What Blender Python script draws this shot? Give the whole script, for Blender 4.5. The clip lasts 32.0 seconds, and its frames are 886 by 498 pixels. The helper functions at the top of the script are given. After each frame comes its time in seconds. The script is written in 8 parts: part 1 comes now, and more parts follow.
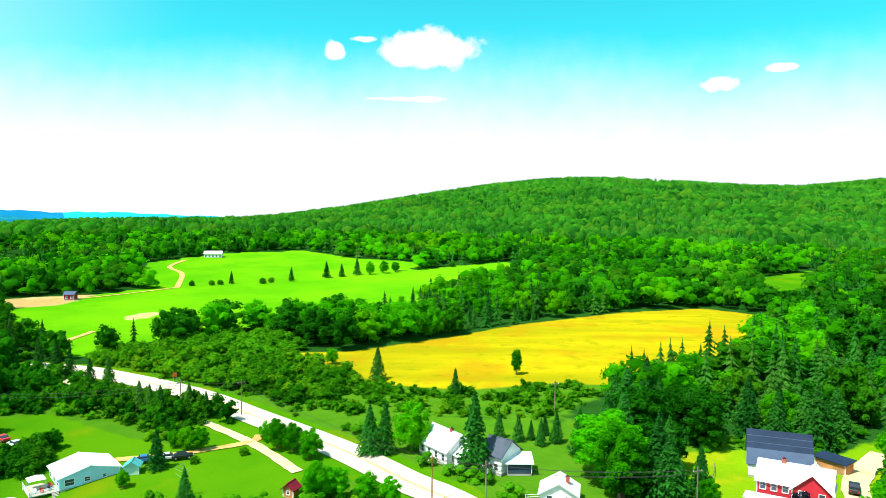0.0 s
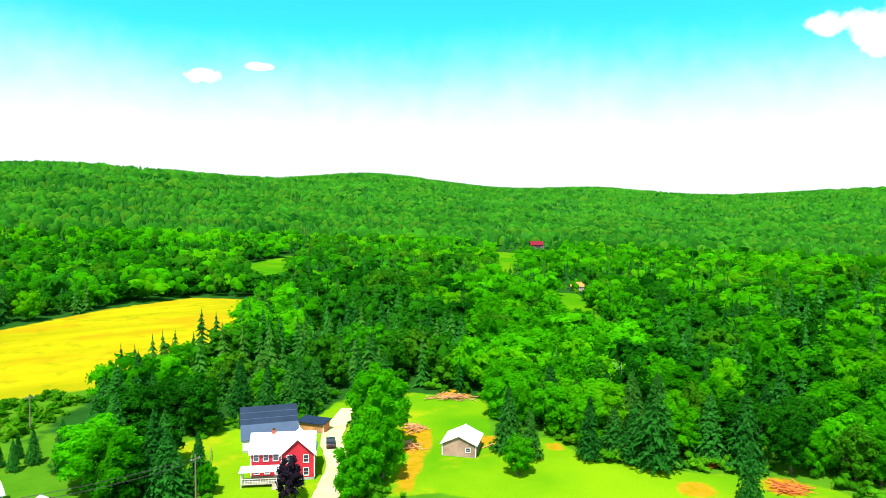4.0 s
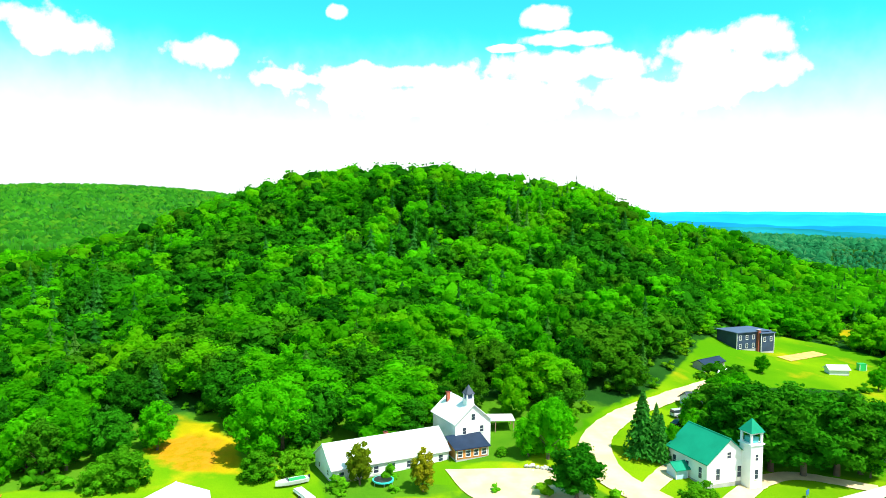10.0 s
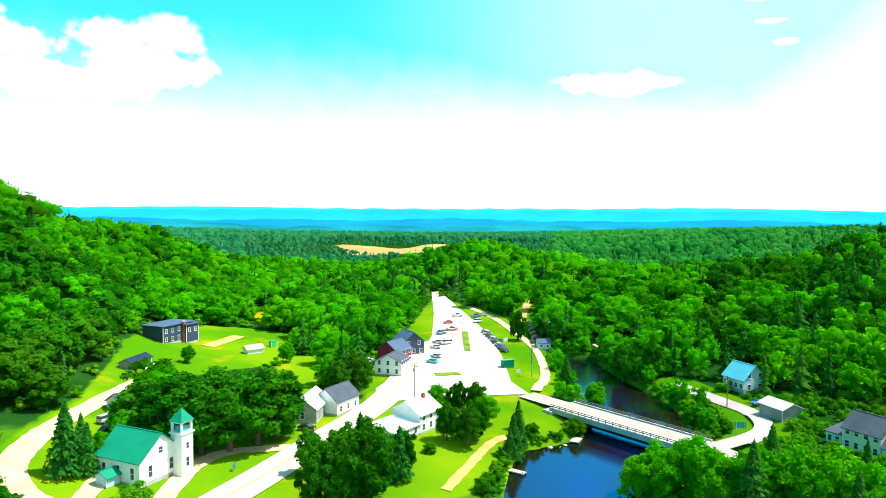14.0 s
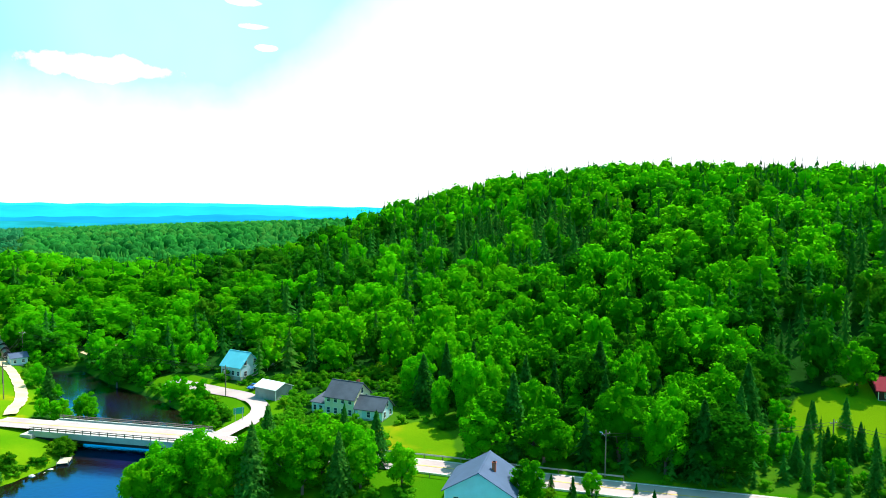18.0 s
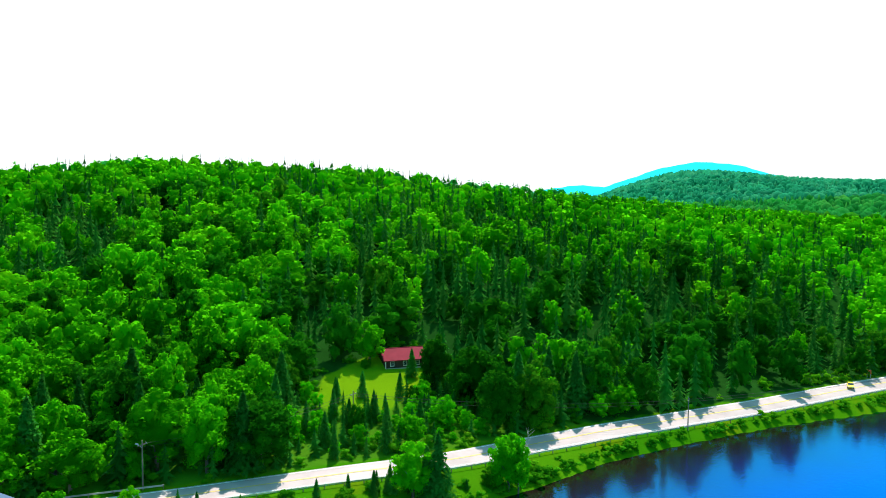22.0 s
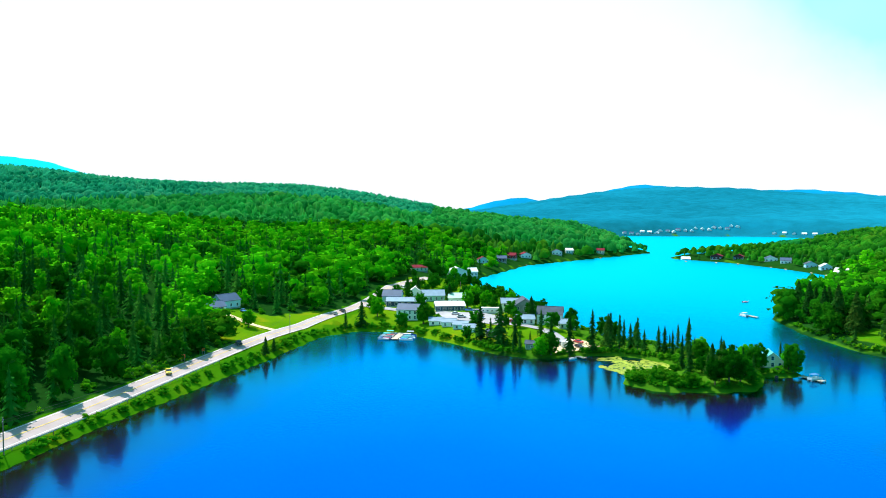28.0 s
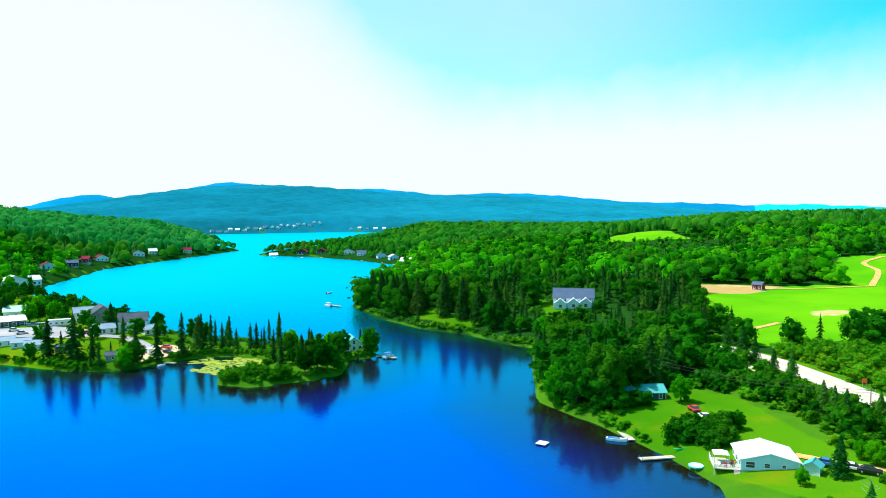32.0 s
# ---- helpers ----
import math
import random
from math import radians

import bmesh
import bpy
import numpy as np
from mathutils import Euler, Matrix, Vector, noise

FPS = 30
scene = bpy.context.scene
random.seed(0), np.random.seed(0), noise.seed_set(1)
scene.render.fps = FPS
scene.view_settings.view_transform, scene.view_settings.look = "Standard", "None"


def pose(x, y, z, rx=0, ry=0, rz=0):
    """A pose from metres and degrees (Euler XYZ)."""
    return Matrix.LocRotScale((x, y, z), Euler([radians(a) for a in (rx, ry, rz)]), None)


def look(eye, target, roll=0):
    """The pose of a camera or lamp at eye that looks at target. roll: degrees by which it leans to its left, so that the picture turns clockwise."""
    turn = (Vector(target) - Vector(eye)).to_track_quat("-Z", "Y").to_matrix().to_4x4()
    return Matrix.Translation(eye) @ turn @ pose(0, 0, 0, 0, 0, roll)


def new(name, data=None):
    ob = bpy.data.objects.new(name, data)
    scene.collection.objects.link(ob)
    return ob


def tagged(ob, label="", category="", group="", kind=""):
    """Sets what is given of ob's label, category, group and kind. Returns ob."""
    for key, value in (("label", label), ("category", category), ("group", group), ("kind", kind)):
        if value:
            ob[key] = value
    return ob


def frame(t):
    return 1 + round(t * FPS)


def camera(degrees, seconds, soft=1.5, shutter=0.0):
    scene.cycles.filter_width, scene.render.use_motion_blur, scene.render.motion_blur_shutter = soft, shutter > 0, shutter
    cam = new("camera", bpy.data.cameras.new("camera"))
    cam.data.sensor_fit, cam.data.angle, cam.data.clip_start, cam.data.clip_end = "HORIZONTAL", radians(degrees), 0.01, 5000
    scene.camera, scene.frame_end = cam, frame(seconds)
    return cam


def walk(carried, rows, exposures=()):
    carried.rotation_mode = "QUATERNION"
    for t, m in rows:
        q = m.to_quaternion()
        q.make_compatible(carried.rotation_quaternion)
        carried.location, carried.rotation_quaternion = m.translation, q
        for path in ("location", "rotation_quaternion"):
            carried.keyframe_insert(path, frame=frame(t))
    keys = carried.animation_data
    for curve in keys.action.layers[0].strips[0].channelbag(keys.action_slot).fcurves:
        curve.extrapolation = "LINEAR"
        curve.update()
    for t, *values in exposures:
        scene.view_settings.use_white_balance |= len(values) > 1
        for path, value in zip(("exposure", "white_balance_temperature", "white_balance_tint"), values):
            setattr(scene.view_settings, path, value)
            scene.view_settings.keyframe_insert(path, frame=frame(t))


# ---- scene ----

# ---- camera: it hovers on one spot and turns round once, nearly ----
EYE = (0.0, 0.0, 57.6)
cam = camera(64.58, 32.0, 0.9)
# seconds, heading, pitch, roll
PATH = [
    (0.0, 0.01, -2.54, -0.33), (0.5, -4.67, -2.64, -0.39), (1.0, -9.53, -2.71, -0.32),
    (1.5, -14.46, -2.78, -0.37), (2.0, -19.66, -2.88, -0.26), (2.5, -25.04, -2.99, -0.23),
    (3.0, -30.16, -3.07, -0.22), (3.5, -35.17, -3.12, -0.27), (5.5, -54.50, -3.23, -0.33),
    (6.0, -59.46, -3.23, -0.34), (6.5, -64.36, -3.23, -0.36), (7.0, -69.57, -3.21, -0.36),
    (7.5, -74.62, -3.15, -0.41), (8.0, -79.76, -3.13, -0.43), (8.5, -84.81, -3.11, -0.46),
    (9.0, -90.07, -3.08, -0.52), (9.5, -95.51, -3.08, -0.52), (10.0, -101.21, -3.06, -0.47),
    (10.5, -106.90, -3.03, -0.43), (11.0, -112.61, -3.01, -0.34), (11.5, -118.38, -3.02, -0.31),
    (12.0, -124.22, -3.03, -0.24), (12.5, -129.99, -3.06, -0.26), (13.0, -135.44, -3.09, -0.25),
    (13.5, -140.64, -3.14, -0.26), (14.0, -146.09, -3.16, -0.30), (14.5, -151.61, -3.18, -0.28),
    (15.0, -156.60, -3.21, -0.28), (15.5, -161.46, -3.23, -0.25), (17.5, -180.97, -3.30, -0.45),
    (18.0, -185.81, -3.30, -0.51), (18.5, -190.56, -3.29, -0.53), (19.0, -195.40, -3.27, -0.53),
    (19.5, -200.18, -3.26, -0.52), (20.0, -204.89, -3.25, -0.46), (20.5, -209.42, -3.25, -0.47),
    (21.0, -213.76, -3.21, -0.42), (21.5, -218.22, -3.22, -0.42), (22.0, -222.74, -3.21, -0.42),
    (22.5, -226.97, -3.20, -0.44), (23.0, -231.14, -3.19, -0.46), (23.5, -235.72, -3.18, -0.45),
    (24.0, -240.54, -3.16, -0.40), (24.5, -245.32, -3.16, -0.42), (25.0, -249.87, -3.15, -0.39),
    (25.5, -254.27, -3.15, -0.31), (27.5, -270.51, -3.05, -0.16), (28.0, -274.87, -3.03, -0.15),
    (28.5, -278.69, -3.05, -0.12), (29.0, -282.75, -3.07, -0.10), (29.5, -286.79, -3.09, -0.07),
    (30.0, -290.99, -3.12, -0.06), (30.5, -295.33, -3.14, 0.00), (31.0, -299.40, -3.18, 0.06),
    (31.5, -303.47, -3.20, 0.16), (32.0, -307.64, -3.23, 0.19),
]
walk(cam, [(t, pose(*EYE, 90 + p, r, a)) for t, a, p, r in PATH], exposures=[(0.0, 0.58, 6500, 10), (5.0, 0.70, 6500, 10), (12.0, 0.76, 6500, 10), (20.0, 0.78, 6450, 10), (25.0, 0.66, 6300, 10), (29.0, 0.54, 6150, 10), (32.0, 0.45, 6150, 10)])
# ---- plan: metres, x east, y along the first heading ----
LAKE_WEST = [(-112, -92), (-134, -91), (-158, -86), (-190, -77), (-224, -64), (-281, -44), (-323, -30), (-341, -11),
    (-333, 6), (-318, 20), (-294, 38), (-278, 46), (-268, 62), (-273, 82), (-273, 93), (-267, 102), (-257, 109),
    (-245, 110), (-239, 101), (-235, 85), (-227, 81), (-218, 88), (-214, 102), (-215, 120), (-233, 132),
    (-232, 147), (-250, 149), (-270, 133), (-287, 114), (-300, 102), (-322, 97), (-345, 93), (-385, 88), (-473, 77), (-547, 65), (-608, 84),
    (-748, 154), (-853, 260), (-968, 378), (-1200, 396), (-1668, 576), (-1620, 900), (-1480, 1010), (-1230, 800),
    (-950, 490), (-848, 354), (-778, 398), (-674, 410), (-600, 408), (-540, 390), (-480, 312), (-362, 212),
    (-311, 199), (-272, 197), (-247, 205), (-221, 203), (-205, 206)]
LAKE_EAST = [(-173, 174), (-145, 149), (-120, 146), (-96, 140), (-77, 133), (-36, 84), (18, 30), (46, -36),
    (58, -96), (67, -120), (74, -136), (77, -148), (70, -161), (72, -180), (86, -204), (108, -234),
    (116, -252), (102, -257), (84, -235), (62, -214), (46, -192), (40, -168), (41, -146), (34, -130),
    (0, -110), (-48, -101), (-84, -96)]
LAKE = LAKE_WEST + LAKE_EAST
# bearing to the left of the first heading, distance, height, half-width along and across
HILLS_NORTH = [(349.0, 2100, 144.4, 624, 385), (326.3, 2760, 167.8, 720, 354), (309.2, 3120, 88.2, 720, 281), (294.2, 3240, 87.0, 840, 698),
    (279.5, 3120, 81.5, 840, 570)]
HILLS_EAST = [(262.6, 414, 38.2, 114, 96), (271.2, 474, 32.2, 114, 84), (252.2, 432, 25.2, 96, 58), (246.0, 504, 18.4, 168, 25)]
HILLS_SOUTH = [(154.5, 576, 36.7, 168, 228), (165.4, 540, 35.2, 144, 120), (145.7, 600, 14.3, 180, 80), (148.0, 324, 9.2, 84, 143),
    (128.5, 672, 28.0, 228, 142)]
HILLS_WEST = [(118.2, 1980, 134.0, 504, 208), (98.3, 1800, 99.5, 504, 302), (108.0, 1080, 17.5, 312, 206), (94.9, 960, 19.3, 240, 113),
    (69.2, 3960, 134.6, 1080, 617), (58.4, 4080, 68.9, 1080, 779), (44.2, 4200, 69.2, 1080, 505), (30.1, 3600, 22.8, 1080, 738)]
HILLS_LOW = [(26.1, 1080, 8.9, 300, 176), (12.1, 960, 12.1, 336, 251), (31.7, 960, 11.6, 240, 154), (60.0, 744, 0.5, 144, 108), (5.4, 1800, 27.0, 480, 294), (215.0, 1560, -29.9, 720, 466), (205.1, 504, 9.1, 144, 97), (185.7, 744, 7.4, 240, 118)]
# the valley of the outlet: wooded knolls near by, falling land beyond
HILLS_VALLEY = [(188, 580, -18.4, 75, 38), (196, 580, -15.4, 75, 38), (204, 580, 2.4, 75, 38), (212, 580, 18.0, 75, 38), (220, 580, -1.3, 75, 38), (228, 580, 6.0, 75, 38), (238.5, 560, 36.0, 80, 44), (186, 780, -6.7, 100, 70), (200, 780, -9.3, 100, 70), (214, 780, 5.4, 100, 70), (228, 780, 6.8, 100, 70)]
HILLS_BEYOND = [(182, 1120, 23.4, 170, 130), (196, 1120, 15.9, 170, 130), (210, 1120, 2.9, 170, 130), (215, 900, -9.0, 120, 150), (219, 1370, 9.0, 90, 150), (224, 1120, -2.9, 170, 130), (238, 1120, 0.8, 170, 130), (188, 1650, 15.9, 300, 330), (214, 1650, 13.9, 300, 330), (238, 1650, 3.5, 300, 330), (190, 2700, -7.1, 600, 800), (234, 2700, -2.1, 600, 800), (212, 4300, -61.5, 900, 1300)]
HILLS = HILLS_NORTH + HILLS_EAST + HILLS_SOUTH + HILLS_WEST + HILLS_LOW + HILLS_VALLEY + HILLS_BEYOND
FIELD_LOW = [(-217, 345), (-166, 278), (-130, 242), (-122, 246), (-106, 287), (-85, 302), (-64, 300), (-47, 322), (-17, 331), (-8, 404), (56, 490), (56, 599), (-35, 517), (-111, 451), (-159, 433), (-193, 396), (-209, 347)]
FIELD_UP = [(-200, 442), (-228, 543), (-177, 621), (-128, 651), (-70, 599), (-20, 574), (-21, 540), (-85, 468), (-130, 441), (-163, 416)]
HAY = [(-56, 252), (-34, 256), (-12, 273), (9, 290), (30, 312), (90, 352), (137, 369), (163, 346), (140, 300), (108, 256), (76, 233), (59, 212), (37, 215), (6, 206), (-16, 211), (-33, 225)]
SCRUB = [(-120, 236), (-98, 265), (-71, 289), (-34, 228), (-16, 212), (6, 206), (37, 228), (61, 236), (46, 202), (29, 178), (13, 180), (-27, 182),
    (-58, 202), (-108, 228)]
LAWN_W = [(-119, 146), (-124, 172), (-118, 177), (-104, 183), (-74, 165), (-59, 160), (-54, 169), (-24, 131), (-52, 131), (-88, 137)]
YARD_RED = [(54, 156), (69, 158), (84, 152), (105, 166), (91, 141), (68, 109), (48, 120), (52, 131), (50, 146)]
YARD_SHED = [(120, 159), (133, 139), (110, 113), (100, 91), (75, 105), (90, 124)]
LAWN_E = [(83, 114), (109, 114), (125, 108), (119, 93), (127, 78), (135, 68), (142, 53), (139, 39), (157, 33), (170, 34), (173, 21), (144, 15),
    (137, 12), (78, 110)]
LAWN_H = [(153, 17), (141, -2), (126, -5), (125, -28), (138, -32), (139, -37), (134, -51), (127, -54), (126, 29)]
HILL_LAWN = [(215, -132), (233, -154), (246, -198), (209, -200), (178, -169), (183, -150), (181, -117), (163, -87), (152, -68), (156, -65), (172, -92)]
VILLAGE = [(135, -42), (147, -57), (153, -67), (163, -87), (157, -96), (134, -77), (123, -78), (127, -95), (119, -117), (138, -131), (148, -147), (124, -146),
    (153, -185), (172, -222), (242, -351), (197, -317), (163, -297), (108, -228), (91, -204), (85, -176), (72, -178), (69, -125), (73, -107), (101, -76)]
LAWN_Y = [(-1, -167), (-12, -168), (-19, -157), (-18, -146), (-3, -152)]
CABIN_CLR = [(-106, -163), (-126, -166), (-129, -163), (-138, -156), (-133, -152), (-120, -140), (-108, -137), (-98, -140), (-94, -150)]
LAWN_FAR = [(-319, -83), (-348, -71), (-340, -54), (-365, -26), (-351, -19), (-299, -47), (-288, -55), (-286, -67)]
VILLAGE_W = [(-336, -21), (-367, -11), (-424, 4), (-507, 21), (-559, 69), (-380, 69), (-319, 85), (-284, 85), (-274, 82), (-285, 40), (-319, 6)]
LAWN_N = [(-290, 203), (-245, 206), (-255, 216), (-300, 223)]
LODGE = [(-280, 282), (-238, 260), (-215, 257), (-223, 234)]
CLR_HILL = [(-529, 650), (-489, 707), (-392, 614), (-464, 574)]
CLR_A = [(226, 507), (313, 580), (190, 370), (168, 347)]
CLR_B = [(507, 526), (533, 508), (353, 339), (355, 363)]
CLR_C = [(327, 280), (335, 271), (230, 163), (226, 189)]
PIT = [(935, -965), (830, -1010), (715, -1090), (655, -935), (765, -895)]
FARM_DIRT = [(-237, 366), (-228, 380), (-193, 393), (-195, 358), (-214, 342)]
MEADOW_E = [(178, 31), (171, 22), (160, 15), (143, 13), (145, 21), (149, 26)]
HILL_LAWN_UP = [(175, -105), (221, -135), (236, -154), (252, -194), (242, -207), (224, -212), (204, -200), (188, -176), (181, -116)]
HILL_GAP = [(188, -172), (182, -187), (146, -151), (145, -138)]
FORECOURT = [(137, -28), (132, -48), (122, -52), (114, -51), (118, -36), (125, -30)]
ISLAND_LONG = [(162, -256), (159.5, -257), (137, -223), (139.2, -222)]
ISLAND_SMALL = [(126, -184), (120, -190), (123, -192), (129, -187)]
HEDGE = [(-99, 142), (-84, 146), (-91, 160), (-100, 150)]
DIRT_PATH = [(104, 131), (96, 121), (87, 113), (79, 106)]
# trodden and dug earth: place and reach
EARTH = [(94, 124, 5), (101, 131, 5), (111, 116, 5), (139, 74, 6), (137, 59, 7), (123, 70, 6), (158, 25, 13), (150, 22, 8), (120, 103, 4), (130, 149, 7)]
BARE_FIELD = [(-150, 326), (-136, 346), (-135, 324), (-142, 315)]
ROAD_N = [(-139, 232), (-111, 222), (-74, 202), (-49, 181), (-23, 157), (-7, 139), (1, 131)]
ROAD_N2 = [(-131, 223), (-107, 207), (-87, 197), (-65, 180), (-45, 162), (-30, 144)]
DRIVE_W = [(-72, 152), (-59, 155), (-45, 162), (-44, 167)]
DRIVE_RED = [(99, 155), (84, 140), (76, 124), (65, 111)]
ROAD_M = [(104, -79), (108, -96), (114, -119), (122, -150), (137, -183), (160, -232)]
LANE = [(116, -64), (128, -60), (143, -63), (156, -75), (170, -97), (186, -122), (194, -133)]
LANE_H = [(136, -27), (132, -37), (127, -47)]
CHURCH_DR = [(110, -72), (122, -89), (124, -100), (116, -111)]
CHURCH_DR2 = [(122, -65), (133, -78)]
HOUSE_DR = [(214, -164), (227, -189)]
TRAIL = [(75, -113), (82, -144), (79, -153)]
FOOTPATH = [(92, -187), (100, -210), (120, -244), (141, -266), (166, -292), (197, -317)]
ROAD_W = [(92, -181), (76, -176), (58, -170.5), (38, -164), (17, -153), (-6, -144), (-28, -135), (-48, -127), (-79, -116), (-105, -107), (-148, -97), (-212, -77),
    (-257, -63), (-307, -47), (-350, -28), (-377, -12), (-429, 7), (-520, 34)]
ROAD_X = [(36, -164), (29, -184), (34, -199), (44, -208), (51, -214), (62, -223)]
TRACK_F = [(-146, 265), (-145, 283), (-145, 289)]
TRACK_F2 = [(-160, 421), (-181, 485), (-203, 520), (-207, 565)]
TRACK_F3 = [(-198, 375), (-178, 397), (-161, 421)]
LOT = [(123, -151), (133, -162), (142, -189), (151, -211), (168, -242), (203, -294), (249, -358), (243, -359), (199, -312), (158, -267), (125, -225), (103, -192),
    (92, -183)]
THICKET = [(-114, 179), (-90, 181), (-60, 163), (-54, 175), (-50, 178), (-75, 192), (-105, 204), (-130, 222), (-145, 228)]
PENINSULA = [(-345, -14), (-300, 30), (-270, 55), (-262, 85), (-240, 88), (-230, 78), (-208, 84), (-208, 125), (-226, 165), (-262, 168), (-330, 135), (-400, 98), (-480, 82)]
BANK = ROAD_W[4:16] + [(x + 12, y + 42) for x, y in ROAD_W[15:3:-1]]
VILLAGE_LANE = [(-377, -12), (-362, 10), (-350, 30), (-338, 45), (-322, 58), (-300, 72), (-282, 78)]
SAND_LOT = [(-271, 68), (-284, 68), (-292, 77), (-288, 87), (-279, 88)]
VILLAGE_LOT = [(-357, 27), (-341, 29), (-318, 51), (-311, 66), (-326, 67), (-345, 51)]
GARAGE_DR = [(-312, -46), (-318, -58), (-327, -68), (-332, -73)]
STREAM_YARD = [(106, -266), (98, -276), (90, -280), (85, -272), (93, -258)]
SAND_TRACK = [(146, -284), (157, -303), (168, -330), (176, -348)]
LILIES = [(-268, 84), (-276, 108), (-277, 119), (-268, 122), (-252, 113), (-243, 100), (-238, 86), (-252, 80)]
BROWN_PATCH = [(286, -256), (262, -254), (240, -238), (244, -222), (272, -230)]
TREES_NORTH = [("fir", -20.1, 216.9, 10.7), ("broad", 24.0, 225.0, 9.0), ("fir", 3.8, 198.6, 8.6), ("fir", 6.8, 143.3, 17.5), ("fir", -16.0, 153.9, 11.8), ("fir", -12.6, 154.6, 12.1),
    ("broad", -6.6, 155.5, 12.2), ("fir", 13.6, 164.7, 7.2), ("fir", 18.0, 162.9, 6.7), ("fir", 21.1, 163.8, 4.9), ("fir", 24.9, 167.0, 5.5), ("fir", 31.9, 159.5, 9.0),
    ("fir", -79.1, 181.2, 9.7), ("fir", -76.4, 181.2, 8.8), ("fir", -73.6, 181.2, 8.5), ("fir", -66.9, 183.5, 8.6), ("fir", -61.5, 180.8, 7.1), ("fir", -98.7, 205.6, 9.8),
    ("fir", -107.0, 211.1, 8.0), ("fir", -116.3, 216.9, 9.9), ("fir", -122.8, 221.1, 11.2), ("fir", -133.8, 230.3, 10.2)]
TREES_FIELD = [("fir", -133.2, 440.7, 8.6), ("fir", -99.1, 457.7, 9.6), ("fir", -79.3, 477.0, 11.6), ("fir", -69.9, 484.1, 9.4), ("fir", -60.6, 494.5, 12.4), ("broad", -51.9, 498.8, 9.7),
    ("broad", -42.5, 506.5, 9.8), ("broad", -34.8, 514.1, 8.3), ("bush", -154.7, 431.1, 3.5), ("bush", -143.6, 434.6, 3.5), ("bush", -139.3, 437.6, 3.5), ("bush", -114.7, 445.3, 4.3),
    ("bush", -110.7, 451.0, 3.7), ("bush", -6.3, 561.1, 5.4), ("bush", 7.3, 555.5, 4.5), ("broad", -37.4, 236.0, 6.0), ("fir", -58.6, 309.7, 8.8)]
TREES_WEST = [("fir", -60.5, 146.8, 9.0), ("broad", -58.2, 157.5, 5.9), ("broad", -54.9, 157.4, 5.6), ("broad", -61.5, 159.3, 4.5), ("broad", -64.0, 138.3, 3.9), ("fir", -48.9, 131.3, 6.7),
    ("broad", -88.9, 158.8, 5.0), ("bush", -53.5, 149.7, 1.2), ("bush", -44.1, 154.3, 1.7), ("broad", -37.6, 157.7, 7.4), ("broad", -33.4, 155.8, 7.0), ("broad", -28.8, 151.7, 7.0),
    ("broad", -41.6, 163.3, 4.7), ("broad", -23.5, 129.3, 8.4), ("broad", -20.0, 130.6, 7.1), ("broad", -13.9, 128.7, 6.4), ("broad", -9.6, 128.2, 5.6), ("broad", -110.7, 167.7, 7.9),
    ("broad", -139.6, 149.2, 12.0), ("broad", -132.7, 150.0, 17.2), ("broad", -126.0, 154.2, 18.6), ("broad", -133.8, 157.3, 15.8), ("broad", -125.0, 163.5, 14.4), ("fir", -130.9, 165.3, 15.2),
    ("fir", -123.6, 171.5, 16.7), ("fir", -123.3, 179.5, 17.0)]
TREES_REDHOUSE = [("purple", 60.1, 115.1, 8.6), ("broad", 87.8, 125.6, 20.2), ("broad", 94.7, 139.1, 15.3), ("broad", 72.2, 109.7, 14.2), ("broad", 79.2, 112.6, 13.1), ("broad", 68.3, 106.6, 9.5),
    ("broad", 49.0, 126.4, 6.3), ("fir", 42.3, 127.0, 10.1), ("broad", 33.7, 131.0, 15.4), ("fir", 37.3, 132.1, 11.1), ("fir", 30.6, 153.9, 10.7), ("broad", 35.8, 153.1, 7.5),
    ("fir", 22.9, 159.7, 6.8), ("fir", 26.8, 161.7, 7.6), ("broad", 79.0, 159.8, 6.6)]
TREES_EAST = [("fir", 109.7, 107.6, 15.2), ("fir", 109.9, 101.2, 11.6), ("broad", 101.9, 97.0, 8.6), ("fir", 119.6, 93.0, 14.1), ("fir", 125.8, 80.8, 20.6), ("fir", 125.2, 85.6, 13.8),
    ("fir", 125.1, 60.4, 11.6), ("bush", 141.0, 33.7, 9.6), ("bush", 140.0, 37.5, 7.6), ("broad", 148.2, 9.2, 18.2), ("broad", 152.1, 4.6, 17.7), ("broad", 158.0, 31.2, 11.3),
    ("bush", 139.7, 9.0, 7.0), ("bush", 141.0, 2.1, 5.9), ("gold", 134.0, -10.5, 9.0), ("gold", 128.5, -22.0, 8.5), ("broad", 137.2, -50.0, 13.5), ("fir", 136.0, -70.6, 14.7),
    ("fir", 139.2, -75.5, 10.4), ("broad", 140.8, -87.5, 8.8), ("bush", 141.0, -41.0, 2.0)]
